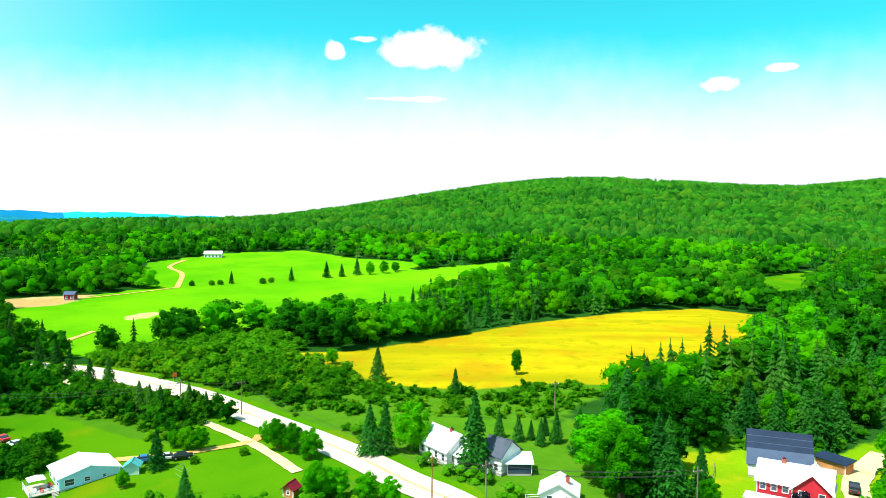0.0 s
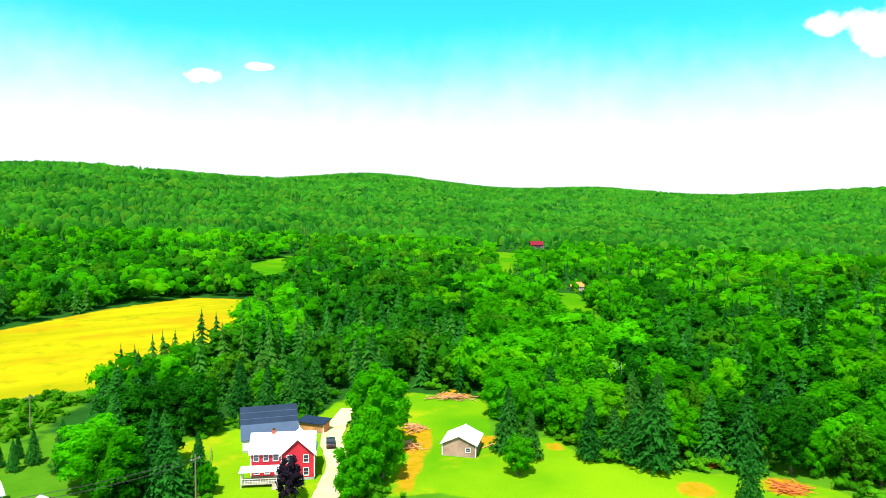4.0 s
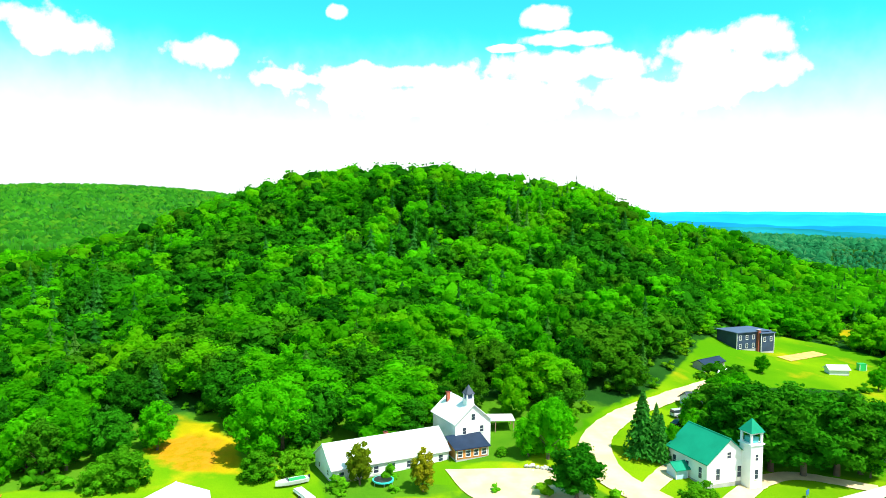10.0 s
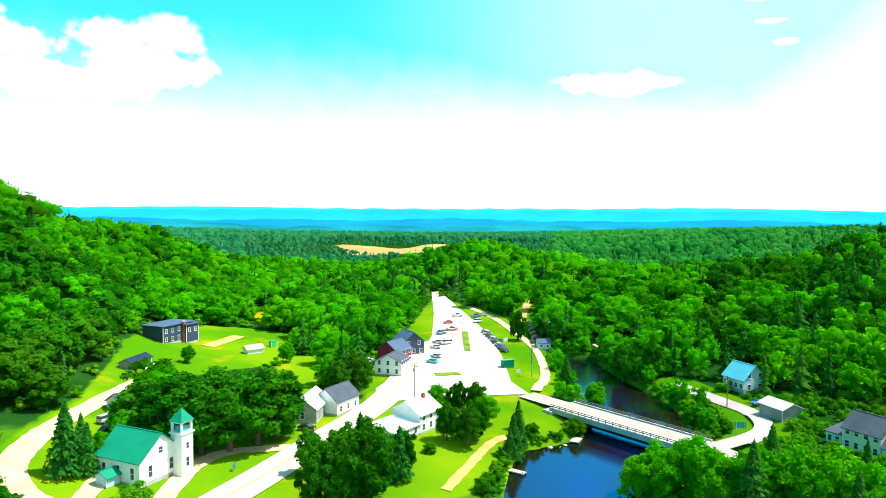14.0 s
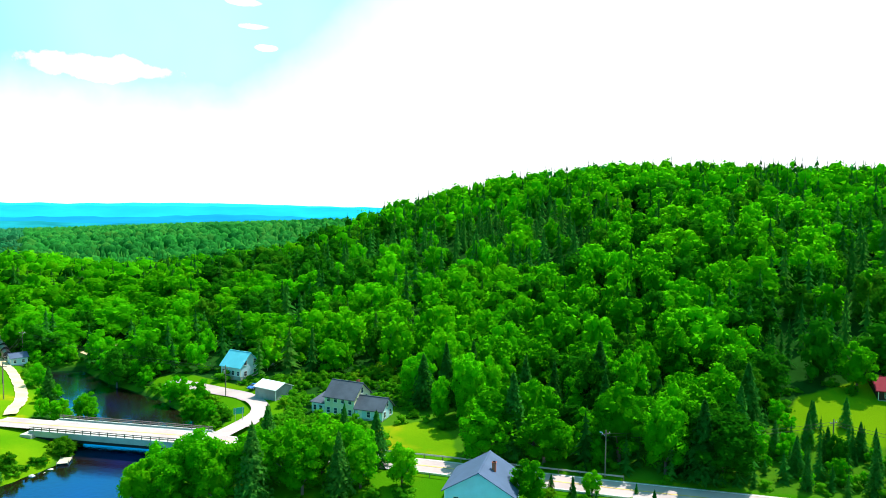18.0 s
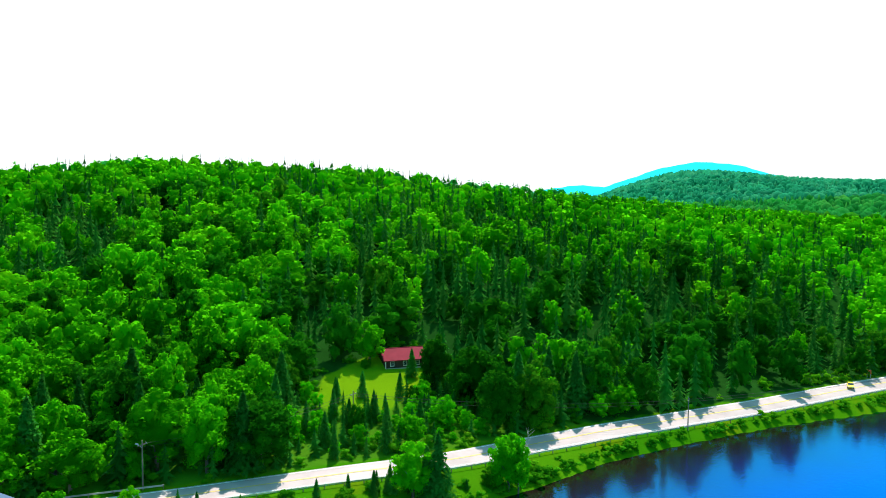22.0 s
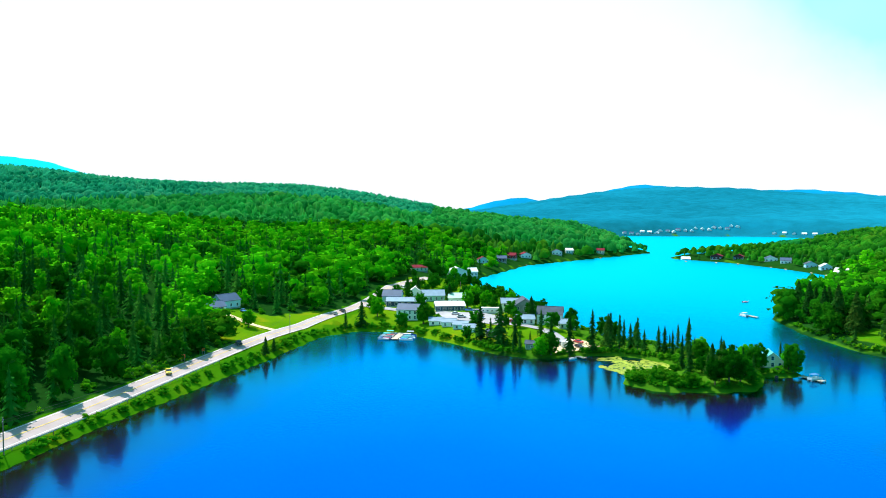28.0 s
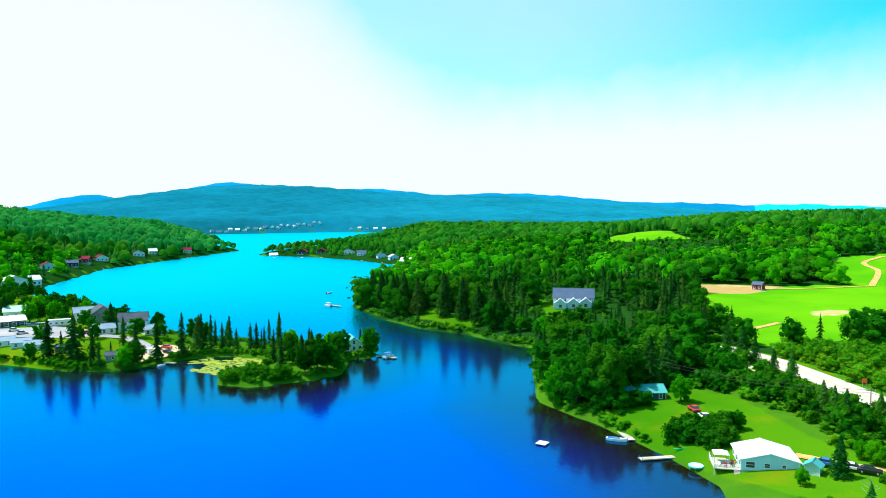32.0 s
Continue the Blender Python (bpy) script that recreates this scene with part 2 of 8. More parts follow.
TREES_VILLAGE_N = [("bush", 110.6, -68.9, 7.7), ("broad", 131.7, -92.2, 18.8), ("broad", 127.5, -95.4, 19.2), ("broad", 124.4, -100.7, 20.3), ("broad", 123.8, -108.1, 19.3), ("broad", 123.8, -113.8, 17.0),
    ("broad", 195.2, -141.8, 6.2), ("fir", 135.3, -70.3, 15.1), ("fir", 132.4, -73.0, 11.0), ("broad", 134.6, -77.0, 7.7), ("broad", 139.5, -46.5, 9.5), ("broad", 141.1, -53.2, 11.3),
    ("broad", 121.7, -114.3, 7.8), ("broad", 131.6, -152.7, 14.1), ("broad", 134.1, -146.5, 12.6), ("broad", 179.8, -170.4, 7.6), ("broad", 218.4, -218.7, 11.7), ("broad", 206.5, -218.4, 13.5)]
TREES_VILLAGE_S = [("broad", 87.5, -90.0, 13.7), ("broad", 85.1, -94.4, 15.6), ("fir", 85.5, -99.6, 16.6), ("broad", 82.0, -97.9, 17.3), ("fir", 84.1, -110.0, 11.8), ("broad", 102.8, -151.1, 8.6),
    ("broad", 98.5, -153.7, 9.6), ("broad", 93.4, -154.9, 10.2), ("broad", 88.9, -152.7, 8.5), ("broad", 84.2, -136.3, 11.3), ("broad", 89.4, -137.3, 8.0), ("bush", 88.7, -127.2, 2.8),
    ("fir", 81.2, -155.4, 7.8), ("fir", 75.0, -139.5, 7.6), ("bush", 77.3, -155.1, 3.4), ("bush", 70.2, -165.6, 5.3), ("bush", 69.4, -118.7, 4.5)]
TREES_POND = [("broad", 41.0, -138.9, 13.0), ("broad", 33.6, -135.7, 14.4), ("fir", 20.3, -139.7, 15.9), ("broad", 22.2, -134.5, 13.8), ("broad", 15.5, -136.1, 14.2), ("broad", 9.4, -136.6, 14.0),
    ("broad", 3.5, -137.2, 12.8), ("fir", -1.1, -143.7, 12.1), ("fir", 6.2, -163.0, 7.8), ("broad", 28.6, -131.4, 10.0), ("fir", 89.4, -203.1, 11.0), ("broad", 77.3, -197.3, 8.8),
    ("broad", 80.0, -228.3, 14.9), ("broad", 70.0, -228.9, 12.7), ("broad", 47.0, -188.6, 7.9), ("broad", 42.2, -185.1, 6.2), ("broad", 133.4, -253.9, 12.9), ("broad", 58.2, -208.4, 7.1)]
TREES_ROADSIDE = [("broad", -28.8, -123.9, 8.9), ("fir", -34.3, -128.4, 3.5), ("fir", -38.0, -126.5, 3.8), ("broad", -41.4, -125.5, 5.1), ("fir", -49.9, -125.1, 2.3), ("fir", -81.4, -106.6, 4.4),
    ("fir", -83.2, -105.6, 3.7), ("fir", -86.8, -103.1, 3.3), ("broad", -106.4, -91.9, 12.5), ("broad", -105.0, -93.5, 12.3), ("fir", -89.4, -97.6, 14.2), ("fir", -88.2, -99.5, 11.0),
    ("broad", -86.0, -101.0, 12.0), ("fir", -83.2, -104.6, 6.1), ("fir", -80.5, -106.2, 5.0), ("fir", -76.7, -109.4, 3.9), ("fir", -102.7, -152.2, 4.6), ("fir", -107.1, -146.3, 7.5),
    ("fir", -126.5, -149.4, 8.6), ("fir", -100.0, -147.5, 6.8), ("fir", -115.5, -141.2, 7.3), ("broad", -121.1, -162.0, 13.3), ("broad", -133.3, -168.8, 5.7), ("bush", -119.0, -161.0, 2.7)]
TREES_PENINSULA = [("fir", -295.3, 41.4, 15.3), ("fir", -286.7, 48.5, 18.2), ("fir", -292.3, 45.3, 10.4), ("fir", -340.7, -10.5, 14.4), ("fir", -334.5, -17.9, 8.9), ("broad", -333.5, 19.3, 10.1),
    ("broad", -269.1, 65.8, 9.4), ("broad", -268.2, 61.7, 8.3), ("fir", -270.9, 73.8, 16.3), ("fir", -273.4, 54.2, 8.2), ("fir", -275.3, 51.8, 6.9), ("fir", -274.2, 83.9, 17.2),
    ("fir", -274.9, 91.7, 15.9), ("fir", -275.5, 95.6, 14.6), ("fir", -272.7, 102.1, 13.8), ("fir", -265.3, 107.8, 11.6), ("fir", -262.4, 109.1, 12.2), ("fir", -261.3, 111.9, 10.6),
    ("fir", -258.2, 116.6, 12.7), ("fir", -269.0, 103.5, 9.5), ("fir", -275.7, 100.2, 10.9)]
TREES_SPIT = [("broad", -251.6, 118.7, 8.5), ("fir", -235.4, 115.3, 10.0), ("fir", -241.3, 122.4, 9.9), ("broad", -216.0, 111.6, 13.7), ("broad", -216.9, 115.9, 11.1), ("broad", -217.2, 107.5, 9.3),
    ("broad", -242.2, 132.4, 8.3), ("broad", -233.8, 131.1, 11.0), ("broad", -233.8, 144.2, 10.7), ("broad", -236.6, 144.2, 7.7), ("bush", -221.9, 89.4, 6.4), ("bush", -219.6, 94.2, 5.4),
    ("bush", -217.1, 98.9, 5.2), ("bush", -224.2, 84.6, 3.2), ("fir", -276.4, -45.9, 7.3), ("fir", -282.3, -43.6, 5.9), ("broad", -312.2, -59.1, 8.7), ("broad", -297.7, -64.5, 6.0),
    ("broad", -391.6, -32.3, 11.0), ("broad", -392.9, -27.8, 10.4), ("fir", -320.2, 68.7, 13.2), ("broad", -366.9, 68.0, 10.6), ("broad", -396.7, 52.2, 9.8), ("broad", -370.6, -5.5, 7.5)]
TREES_PINES = [("fir", -353, 219, 17), ("fir", -344, 214, 20), ("fir", -337, 219, 16), ("fir", -330, 211, 21), ("fir", -322, 216, 18), ("fir", -315, 209, 20), ("fir", -309, 214, 15), ("fir", -302, 207, 22),
    ("fir", -297, 212, 17), ("fir", -291, 208, 20), ("fir", -281, 219, 20), ("fir", -274, 212, 22), ("fir", -268, 221, 18), ("fir", -262, 214, 21), ("fir", -249, 213, 19), ("fir", -243, 218, 22),
    ("fir", -236, 212, 18), ("fir", -229, 217, 9), ("broad", -222, 214, 7), ("broad", -214, 219, 7), ("broad", -206, 214, 7), ("broad", -198, 208, 8)]
TREES_POND_FRONT = [("broad", 101, -102, 10), ("broad", 94, -104, 12), ("broad", 89, -106, 11), ("broad", 85, -112, 11), ("broad", 90, -136, 10), ("broad", 85, -141, 10), ("fir", 75, -141, 11), ("fir", 77, -148, 9), ("broad", 44, -137, 12),
    ("broad", 37, -133, 12), ("broad", 29, -134, 13), ("fir", 22, -131, 16), ("broad", 13, -133, 12), ("broad", 2, -134, 11), ("fir", 6, -131, 13), ("broad", -6, -133, 9)]
TREES_LAKESIDE = [("fir", -341, -11, 15), ("broad", -352, -3, 11), ("broad", -333, 19, 10), ("broad", -363, 44, 10), ("broad", -365, 54, 10), ("fir", -391, 71, 9), ("broad", -336, 77, 11), ("broad", -336, 84, 8), ("fir", -379, 36, 11), ("fir", -399, 20, 11), ("fir", -406, 14, 10), ("fir", -274, 82, 17), ("fir", -274, 85, 19), ("fir", -282, 93, 14), ("fir", -282, 105, 10), ("broad", -259, 122, 8), ("broad", -233, 144, 11), ("broad", -247, 133, 7), ("broad", -269, 66, 11), ("broad", -273, 54, 7), ("broad", -538, 13, 14), ("broad", -554, 56, 10), ("fir", -471, 106, 13), ("fir", -473, 99, 12)]
TREES_VERGE = [("fir" if k % 3 else "bush", -33 - k * 4.7 + (k * 7 % 5) * 0.5, -125 + k * 1.85 + (k * 3 % 4) * 0.7, 2.4 + (k * 5 % 7) * 0.4) for k in range(16)]
SHORE_CLUMP = [(-143, 147), (-118, 150), (-114, 170), (-126, 184), (-146, 160)]

# ---- light: high summer sun over the southern hill, hazy bright sky ----
SUN_BEARING, SUN_HEIGHT = 128, 61
sun = new("sun", bpy.data.lights.new("sun", "SUN"))
sun.data.energy, sun.data.angle, sun.data.color = 4.9, radians(0.5), (1.0, 0.96, 0.86)
_b, _e = radians(SUN_BEARING), radians(SUN_HEIGHT)
SUN_WAY = Vector((-math.sin(_b) * math.cos(_e), math.cos(_b) * math.cos(_e), math.sin(_e)))
sun.matrix_world = look(SUN_WAY * 300, (0, 0, 0))


class Net:
    """Short hand for node trees."""

    def __init__(self, tree):
        self.tree = tree
        tree.nodes.clear()

    def node(self, kind, **inputs):
        n = self.tree.nodes.new("ShaderNode" + kind)
        return self.feed(n, inputs)

    def feed(self, n, inputs):
        for key, value in inputs.items():
            k = int(key[1:]) if key[0] == "i" and key[1:].isdigit() else key.replace("_", " ")
            if isinstance(value, bpy.types.NodeSocket):
                self.tree.links.new(value, n.inputs[k])
            else:
                n.inputs[k].default_value = value
        return n

    def math(self, op, a, b=0.0, c=0.0):
        n = self.tree.nodes.new("ShaderNodeMath")
        n.operation = op
        return self.feed(n, {"i0": a, "i1": b, "i2": c}).outputs[0]

    def step(self, x, lo, hi):
        n = self.tree.nodes.new("ShaderNodeMapRange")
        n.interpolation_type = "SMOOTHSTEP"
        return self.feed(n, {"Value": x, "From Min": lo, "From Max": hi}).outputs[0]

    def mix(self, f, a, b, blend="MIX"):
        n = self.tree.nodes.new("ShaderNodeMix")
        n.data_type, n.blend_type = "RGBA", blend
        for sock, v in zip((n.inputs[0], n.inputs[6], n.inputs[7]), (f, a, b)):
            if isinstance(v, bpy.types.NodeSocket):
                self.tree.links.new(v, sock)
            else:
                sock.default_value = (*v, 1) if isinstance(v, tuple) and len(v) == 3 else v
        return n.outputs[2]

    def noise(self, scale, detail=3.0, rough=0.55, vector=None):
        n = self.node("TexNoise", Scale=scale, Detail=detail, Roughness=rough)
        if vector is not None:
            self.tree.links.new(vector, n.inputs["Vector"])
        return n.outputs["Fac"]


# bearing and height of each cloud, its half-width and half-height, in degrees
CLOUDS_NORTH = [(1.0, 13.3, 4.2, 1.5), (8.6, 13.0, 0.9, 0.9), (6.6, 14.0, 1.2, 0.3), (-21.2, 10.1, 1.7, 0.7), (-25.6, 11.0, 0.9, 0.25), (3.9, 9.5, 4.6, 0.3), (-68.2, 12.9, 1.7, 0.9),
    (-73.0, 12.2, 3.9, 1.5), (-82.6, 11.7, 2.6, 1.2), (-89.1, 10.3, 4.6, 0.8), (-92.6, 15.4, 0.9, 0.6)]
CLOUDS_EAST = [(-96.0, 10.6, 9.0, 1.2), (-103.0, 8.8, 14.0, 2.0), (-112.0, 11.3, 8.0, 1.2), (-109.0, 15.1, 1.9, 0.8), (-111.0, 13.5, 2.8, 0.5), (-106.0, 12.9, 1.4, 0.3), (-120.7, 12.3, 2.6, 1.5),
    (-125.6, 12.7, 2.8, 1.6), (-123.0, 10.2, 6.0, 2.0), (-116.0, 9.0, 10.0, 1.8), (-160.6, 9.9, 5.8, 0.9), (-170.0, 15.4, 1.3, 0.25), (-170.8, 13.7, 1.1, 0.2), (-171.5, 12.2, 0.9, 0.25)]
world = bpy.data.worlds.new("sky")
scene.world = world
world.use_nodes = True
wn = Net(world.node_tree)
sky = wn.node("TexSky")
sky.sky_type, sky.sun_disc = "NISHITA", False
sky.sun_elevation, sky.sun_rotation = _e, radians(360 - SUN_BEARING)
sky.air_density, sky.dust_density, sky.ozone_density = 1.0, 1.0, 1.5
ray = wn.node("TexCoord").outputs["Generated"]
sep = wn.node("SeparateXYZ", Vector=ray)
DEG = 180 / math.pi
el = wn.math("MULTIPLY", wn.math("ARCSINE", sep.outputs[2]), DEG)
az = wn.math("MULTIPLY", wn.math("ARCTAN2", wn.math("MULTIPLY", sep.outputs[0], -1.0), sep.outputs[1]), DEG)
big, fine, puff = wn.noise(2.2, 4, vector=ray), wn.noise(30.0, 6, vector=ray), wn.noise(9.0, 3, vector=ray)
# a milky layer low over the land, thicker on the sunward side
toward = wn.node("VectorMath", i0=ray, i1=(-0.56 * math.sin(radians(121)), 0.56 * math.cos(radians(121)), 0.0))
toward.operation = "DOT_PRODUCT"
top = wn.math("MULTIPLY_ADD", wn.step(toward.outputs["Value"], 0.175, 0.42), 21.0, 8.9)
edge = wn.math("ADD", el, wn.math("MULTIPLY", wn.math("SUBTRACT", fine, 0.5), 2.0))
edge = wn.math("ADD", edge, wn.math("MULTIPLY", wn.math("SUBTRACT", big, 0.5), 5.0))
milk = wn.step(wn.math("DIVIDE", edge, top), 1.65, 0.52)
veil = wn.math("MULTIPLY", wn.step(toward.outputs["Value"], -0.12, 0.14), wn.math("MULTIPLY_ADD", big, 0.5, 0.22))


def cloud(a, e, wide, high):
    """One fair-weather cloud at bearing a and height e, in degrees."""
    d = wn.math("SUBTRACT", az, a)
    d = wn.math("WRAP", d, 180.0, -180.0)
    u = wn.math("POWER", wn.math("ABSOLUTE", wn.math("DIVIDE", d, wide)), 2.0)
    v = wn.math("POWER", wn.math("ABSOLUTE", wn.math("DIVIDE", wn.math("SUBTRACT", el, e), high)), 2.0)
    q = wn.math("ADD", wn.math("SQRT", wn.math("ADD", u, v)), wn.math("ADD", wn.math("MULTIPLY", wn.math("SUBTRACT", fine, 0.5), 1.7), wn.math("MULTIPLY", wn.math("SUBTRACT", puff, 0.5), 1.9)))
    return wn.step(q, 1.16, 0.76)


white = wn.math("MAXIMUM", milk, veil)
for place in CLOUDS_NORTH + CLOUDS_EAST:
    white = wn.math("MAXIMUM", white, cloud(*place))
blue = wn.mix(1.0, sky.outputs[0], (0.17, 1.62, 1.25), "MULTIPLY")
haze = wn.mix(white, blue, (6.1, 6.3, 6.6))
bg = wn.node("Background", Color=haze, Strength=0.115)
wn.tree.links.new(bg.outputs[0], wn.node("OutputWorld").inputs[0])

# ---- materials ----
def material(name, rgb, rough=0.85, metal=0.0, vary=0.18, grain=8.0, patch=0.35, bump=0.15, spec=0.3, second=None):
    """A matte surface: its colour varies in patches and in fine grain, with a little relief. Scales are per metre."""
    m = bpy.data.materials.new(name)
    m.use_nodes = True
    n = Net(m.node_tree)
    at = n.node("NewGeometry").outputs["Position"]
    small, large = n.noise(grain, 4, vector=at), n.noise(patch, 3, vector=at)
    dark = tuple(c * (1 - vary) for c in rgb)
    light = second or tuple(min(1.0, c * (1 + vary)) for c in rgb)
    col = n.mix(n.step(large, 0.3, 0.7), dark, light)
    col = n.mix(n.math("MULTIPLY", n.step(small, 0.35, 0.75), 0.6), col, rgb)
    relief = n.node("Bump", Strength=bump, Distance=0.05, Height=small)
    b = n.node("BsdfPrincipled", Base_Color=col, Roughness=rough, Metallic=metal, Normal=relief.outputs[0])
    b.inputs["Specular IOR Level"].default_value = spec
    n.tree.links.new(b.outputs[0], n.node("OutputMaterial").inputs[0])
    return m


def foliage(name, dark, light, thin=0.3):
    """Leaves: each leaf cluster and each tree differs, and light shines through a little."""
    m = bpy.data.materials.new(name)
    m.use_nodes = True
    n = Net(m.node_tree)
    tree = n.node("Attribute")
    tree.attribute_name = "tint"
    own = n.math("FRACT", n.math("ADD", tree.outputs["Fac"], n.node("ObjectInfo").outputs["Random"]))
    leaf = n.node("NewGeometry").outputs["Random Per Island"]
    f = n.math("ADD", n.math("MULTIPLY", own, 0.62), n.math("MULTIPLY", leaf, 0.38))
    stand_ = n.noise(0.011, 4, 0.6, vector=n.node("NewGeometry").outputs["Position"])
    f = n.math("MULTIPLY_ADD", n.math("SUBTRACT", stand_, 0.5), 1.5, f)
    shade = n.node("Clamp", Value=f).outputs[0]
    col = n.mix(shade, tuple(c * 0.7 for c in dark), light)
    # now and then a yellowish or a tired tree, and stands of a warmer green
    warm = n.math("MULTIPLY", n.step(n.noise(0.016, 3, 0.6, vector=n.node("NewGeometry").outputs["Position"]), 0.48, 0.66), n.step(own, 0.2, 0.7))
    warm = n.math("MAXIMUM", n.math("MULTIPLY", warm, 0.5), n.math("MULTIPLY", n.step(own, 0.9, 0.98), 0.4))
    col = n.mix(warm, col, (light[0] * 1.7 + 0.03, light[1] * 0.80, light[2] * 0.8))
    relief = n.node("Bump", Strength=1.0, Distance=1.3, Height=n.noise(1.3, 3, 0.6, vector=n.node("NewGeometry").outputs["Position"]))
    d = n.node("BsdfDiffuse", Color=col, Roughness=0.6, Normal=relief.outputs[0])
    t = n.node("BsdfTranslucent", Color=n.mix(0.5, col, (light[0] * 1.5, light[1] * 1.3, light[2])))
    s = n.node("MixShader", i0=thin, i1=d.outputs[0], i2=t.outputs[0])
    n.tree.links.new(s.outputs[0], n.node("OutputMaterial").inputs[0])
    return m


LEAF = foliage("leaves_broad", (0.012, 0.180, 0.002), (0.100, 0.610, 0.004), 0.50)
# far leaves: distance haze put into a duller, bluer colour
LEAF_FAR = foliage("leaves_broad_far_haze", (0.012, 0.145, 0.012), (0.066, 0.385, 0.018), 0.42)
NEEDLE = foliage("needles", (0.013, 0.132, 0.016), (0.055, 0.325, 0.032), 0.36)
BUSH = foliage("leaves_shrub", (0.022, 0.190, 0.004), (0.110, 0.440, 0.008), 0.36)
NEEDLE_DARK = foliage("needles_shore", (0.010, 0.075, 0.012), (0.040, 0.190, 0.020), 0.24)
# dark leaves of village maples; in the forest the dark tone stands for shade
LEAF_DARK_SHADE = foliage("leaves_dark_shade", (0.005, 0.085, 0.003), (0.031, 0.265, 0.006), 0.28)
GOLD = foliage("leaves_yellowing", (0.09, 0.19, 0.006), (0.22, 0.32, 0.010), 0.35)
LAWN_TURF = material("island_turf", (0.07, 0.22, 0.006), 0.95, grain=4, patch=0.2, vary=0.3, second=(0.22, 0.26, 0.006))
PURPLE = foliage("leaves_purple", (0.012, 0.008, 0.016), (0.030, 0.022, 0.036), 0.1)
BARK = material("bark", (0.16, 0.12, 0.09), 0.95, grain=14, vary=0.35)
ASPHALT = material("old_asphalt", (0.56, 0.46, 0.39), 0.9, grain=3.0, patch=0.12, vary=0.14)
LAKE_ROAD = material("lake_road_asphalt", (0.40, 0.31, 0.31), 0.9, grain=3.0, patch=0.12, vary=0.14)
YARD_ASPHALT = material("yard_asphalt", (0.34, 0.31, 0.33), 0.9, grain=3.0, patch=0.12, vary=0.2)
GRAVEL = material("gravel", (0.62, 0.46, 0.27), 0.95, grain=6.0, patch=0.2, vary=0.2)
DIRT = material("dirt_track", (0.60, 0.33, 0.10), 0.95, grain=4.0, patch=0.3, vary=0.25)
LINE_Y = material("yellow_road_paint", (0.62, 0.42, 0.12), 0.8, grain=5, vary=0.25)
LINE_W = material("white_road_paint", (0.75, 0.74, 0.72), 0.8, grain=5, vary=0.2)
WHITE = material("white_clapboard", (0.80, 0.80, 0.80), 0.6, grain=3, vary=0.06)
TRIM = material("white_trim", (0.80, 0.80, 0.79), 0.5, grain=3, vary=0.05)
CREAM = material("pale_yellow_clapboard", (0.72, 0.68, 0.46), 0.6, grain=3, vary=0.06)
SKYBLUE = material("pale_blue_siding", (0.45, 0.66, 0.78), 0.6, grain=3, vary=0.08)
GREY = material("weathered_grey_siding", (0.30, 0.31, 0.31), 0.85, grain=5, vary=0.25)
GREYWOOD = material("bare_grey_boards", (0.38, 0.24, 0.18), 0.9, grain=6, vary=0.35)
RED = material("red_clapboard", (0.55, 0.025, 0.045), 0.6, grain=3, vary=0.12)
BARNRED = material("dark_red_boards", (0.28, 0.02, 0.035), 0.7, grain=4, vary=0.2)
NAVY = material("navy_siding", (0.035, 0.06, 0.11), 0.6, grain=3, vary=0.15)
BROWN = material("dark_brown_logs", (0.06, 0.03, 0.03), 0.8, grain=5, vary=0.3)
CEDAR = material("orange_cedar_boards", (0.55, 0.21, 0.06), 0.7, grain=6, vary=0.25)
R_WHITE = material("white_metal_roof", (0.80, 0.80, 0.82), 0.42, grain=2, vary=0.07, spec=0.5)
R_GREY = material("grey_shingles", (0.075, 0.09, 0.12), 0.85, grain=7, vary=0.2, spec=0.08)
R_SLATE = material("blue_grey_metal_roof", (0.075, 0.11, 0.19), 0.5, grain=3, vary=0.1, spec=0.08)
R_PALEBLUE = material("pale_blue_grey_roof", (0.24, 0.32, 0.42), 0.5, grain=3, vary=0.12, spec=0.1)
R_NAVY = material("dark_blue_metal_roof", (0.018, 0.032, 0.065), 0.5, grain=3, vary=0.15, spec=0.08)
R_GREEN = material("green_metal_roof", (0.008, 0.24, 0.14), 0.45, grain=3, vary=0.1, spec=0.08)
R_TEAL = material("teal_metal_roof", (0.08, 0.38, 0.38), 0.45, grain=3, vary=0.1, spec=0.08)
R_BLUE = material("light_blue_metal_roof", (0.10, 0.48, 0.62), 0.45, grain=3, vary=0.08, spec=0.08)
R_RED = material("maroon_metal_roof", (0.20, 0.014, 0.03), 0.75, grain=3, vary=0.12, spec=0.08)
R_PALEGREEN = material("pale_green_roof", (0.42, 0.62, 0.52), 0.6, grain=3, vary=0.1)
BRICK = material("red_brick", (0.38, 0.10, 0.06), 0.9, grain=10, vary=0.25)
STONE = material("grey_stone", (0.34, 0.32, 0.29), 0.9, grain=5, vary=0.3)
CONCRETE = material("concrete", (0.42, 0.41, 0.39), 0.9, grain=4, vary=0.15)
RAIL = material("weathered_rail_steel", (0.20, 0.16, 0.14), 0.7, 0.2, grain=6, vary=0.25)
STEEL = material("galvanised_steel", (0.48, 0.50, 0.52), 0.4, 0.6, grain=6, vary=0.12)
WOOD = material("weathered_planks", (0.46, 0.40, 0.32), 0.85, grain=8, vary=0.2)
POLE = material("grey_brown_pole", (0.22, 0.17, 0.13), 0.9, grain=9, vary=0.25)
RUSTPOLE = material("orange_brown_pole", (0.40, 0.16, 0.05), 0.9, grain=9, vary=0.2)
LOGS = material("cut_logs", (0.58, 0.27, 0.11), 0.9, grain=5, vary=0.35)
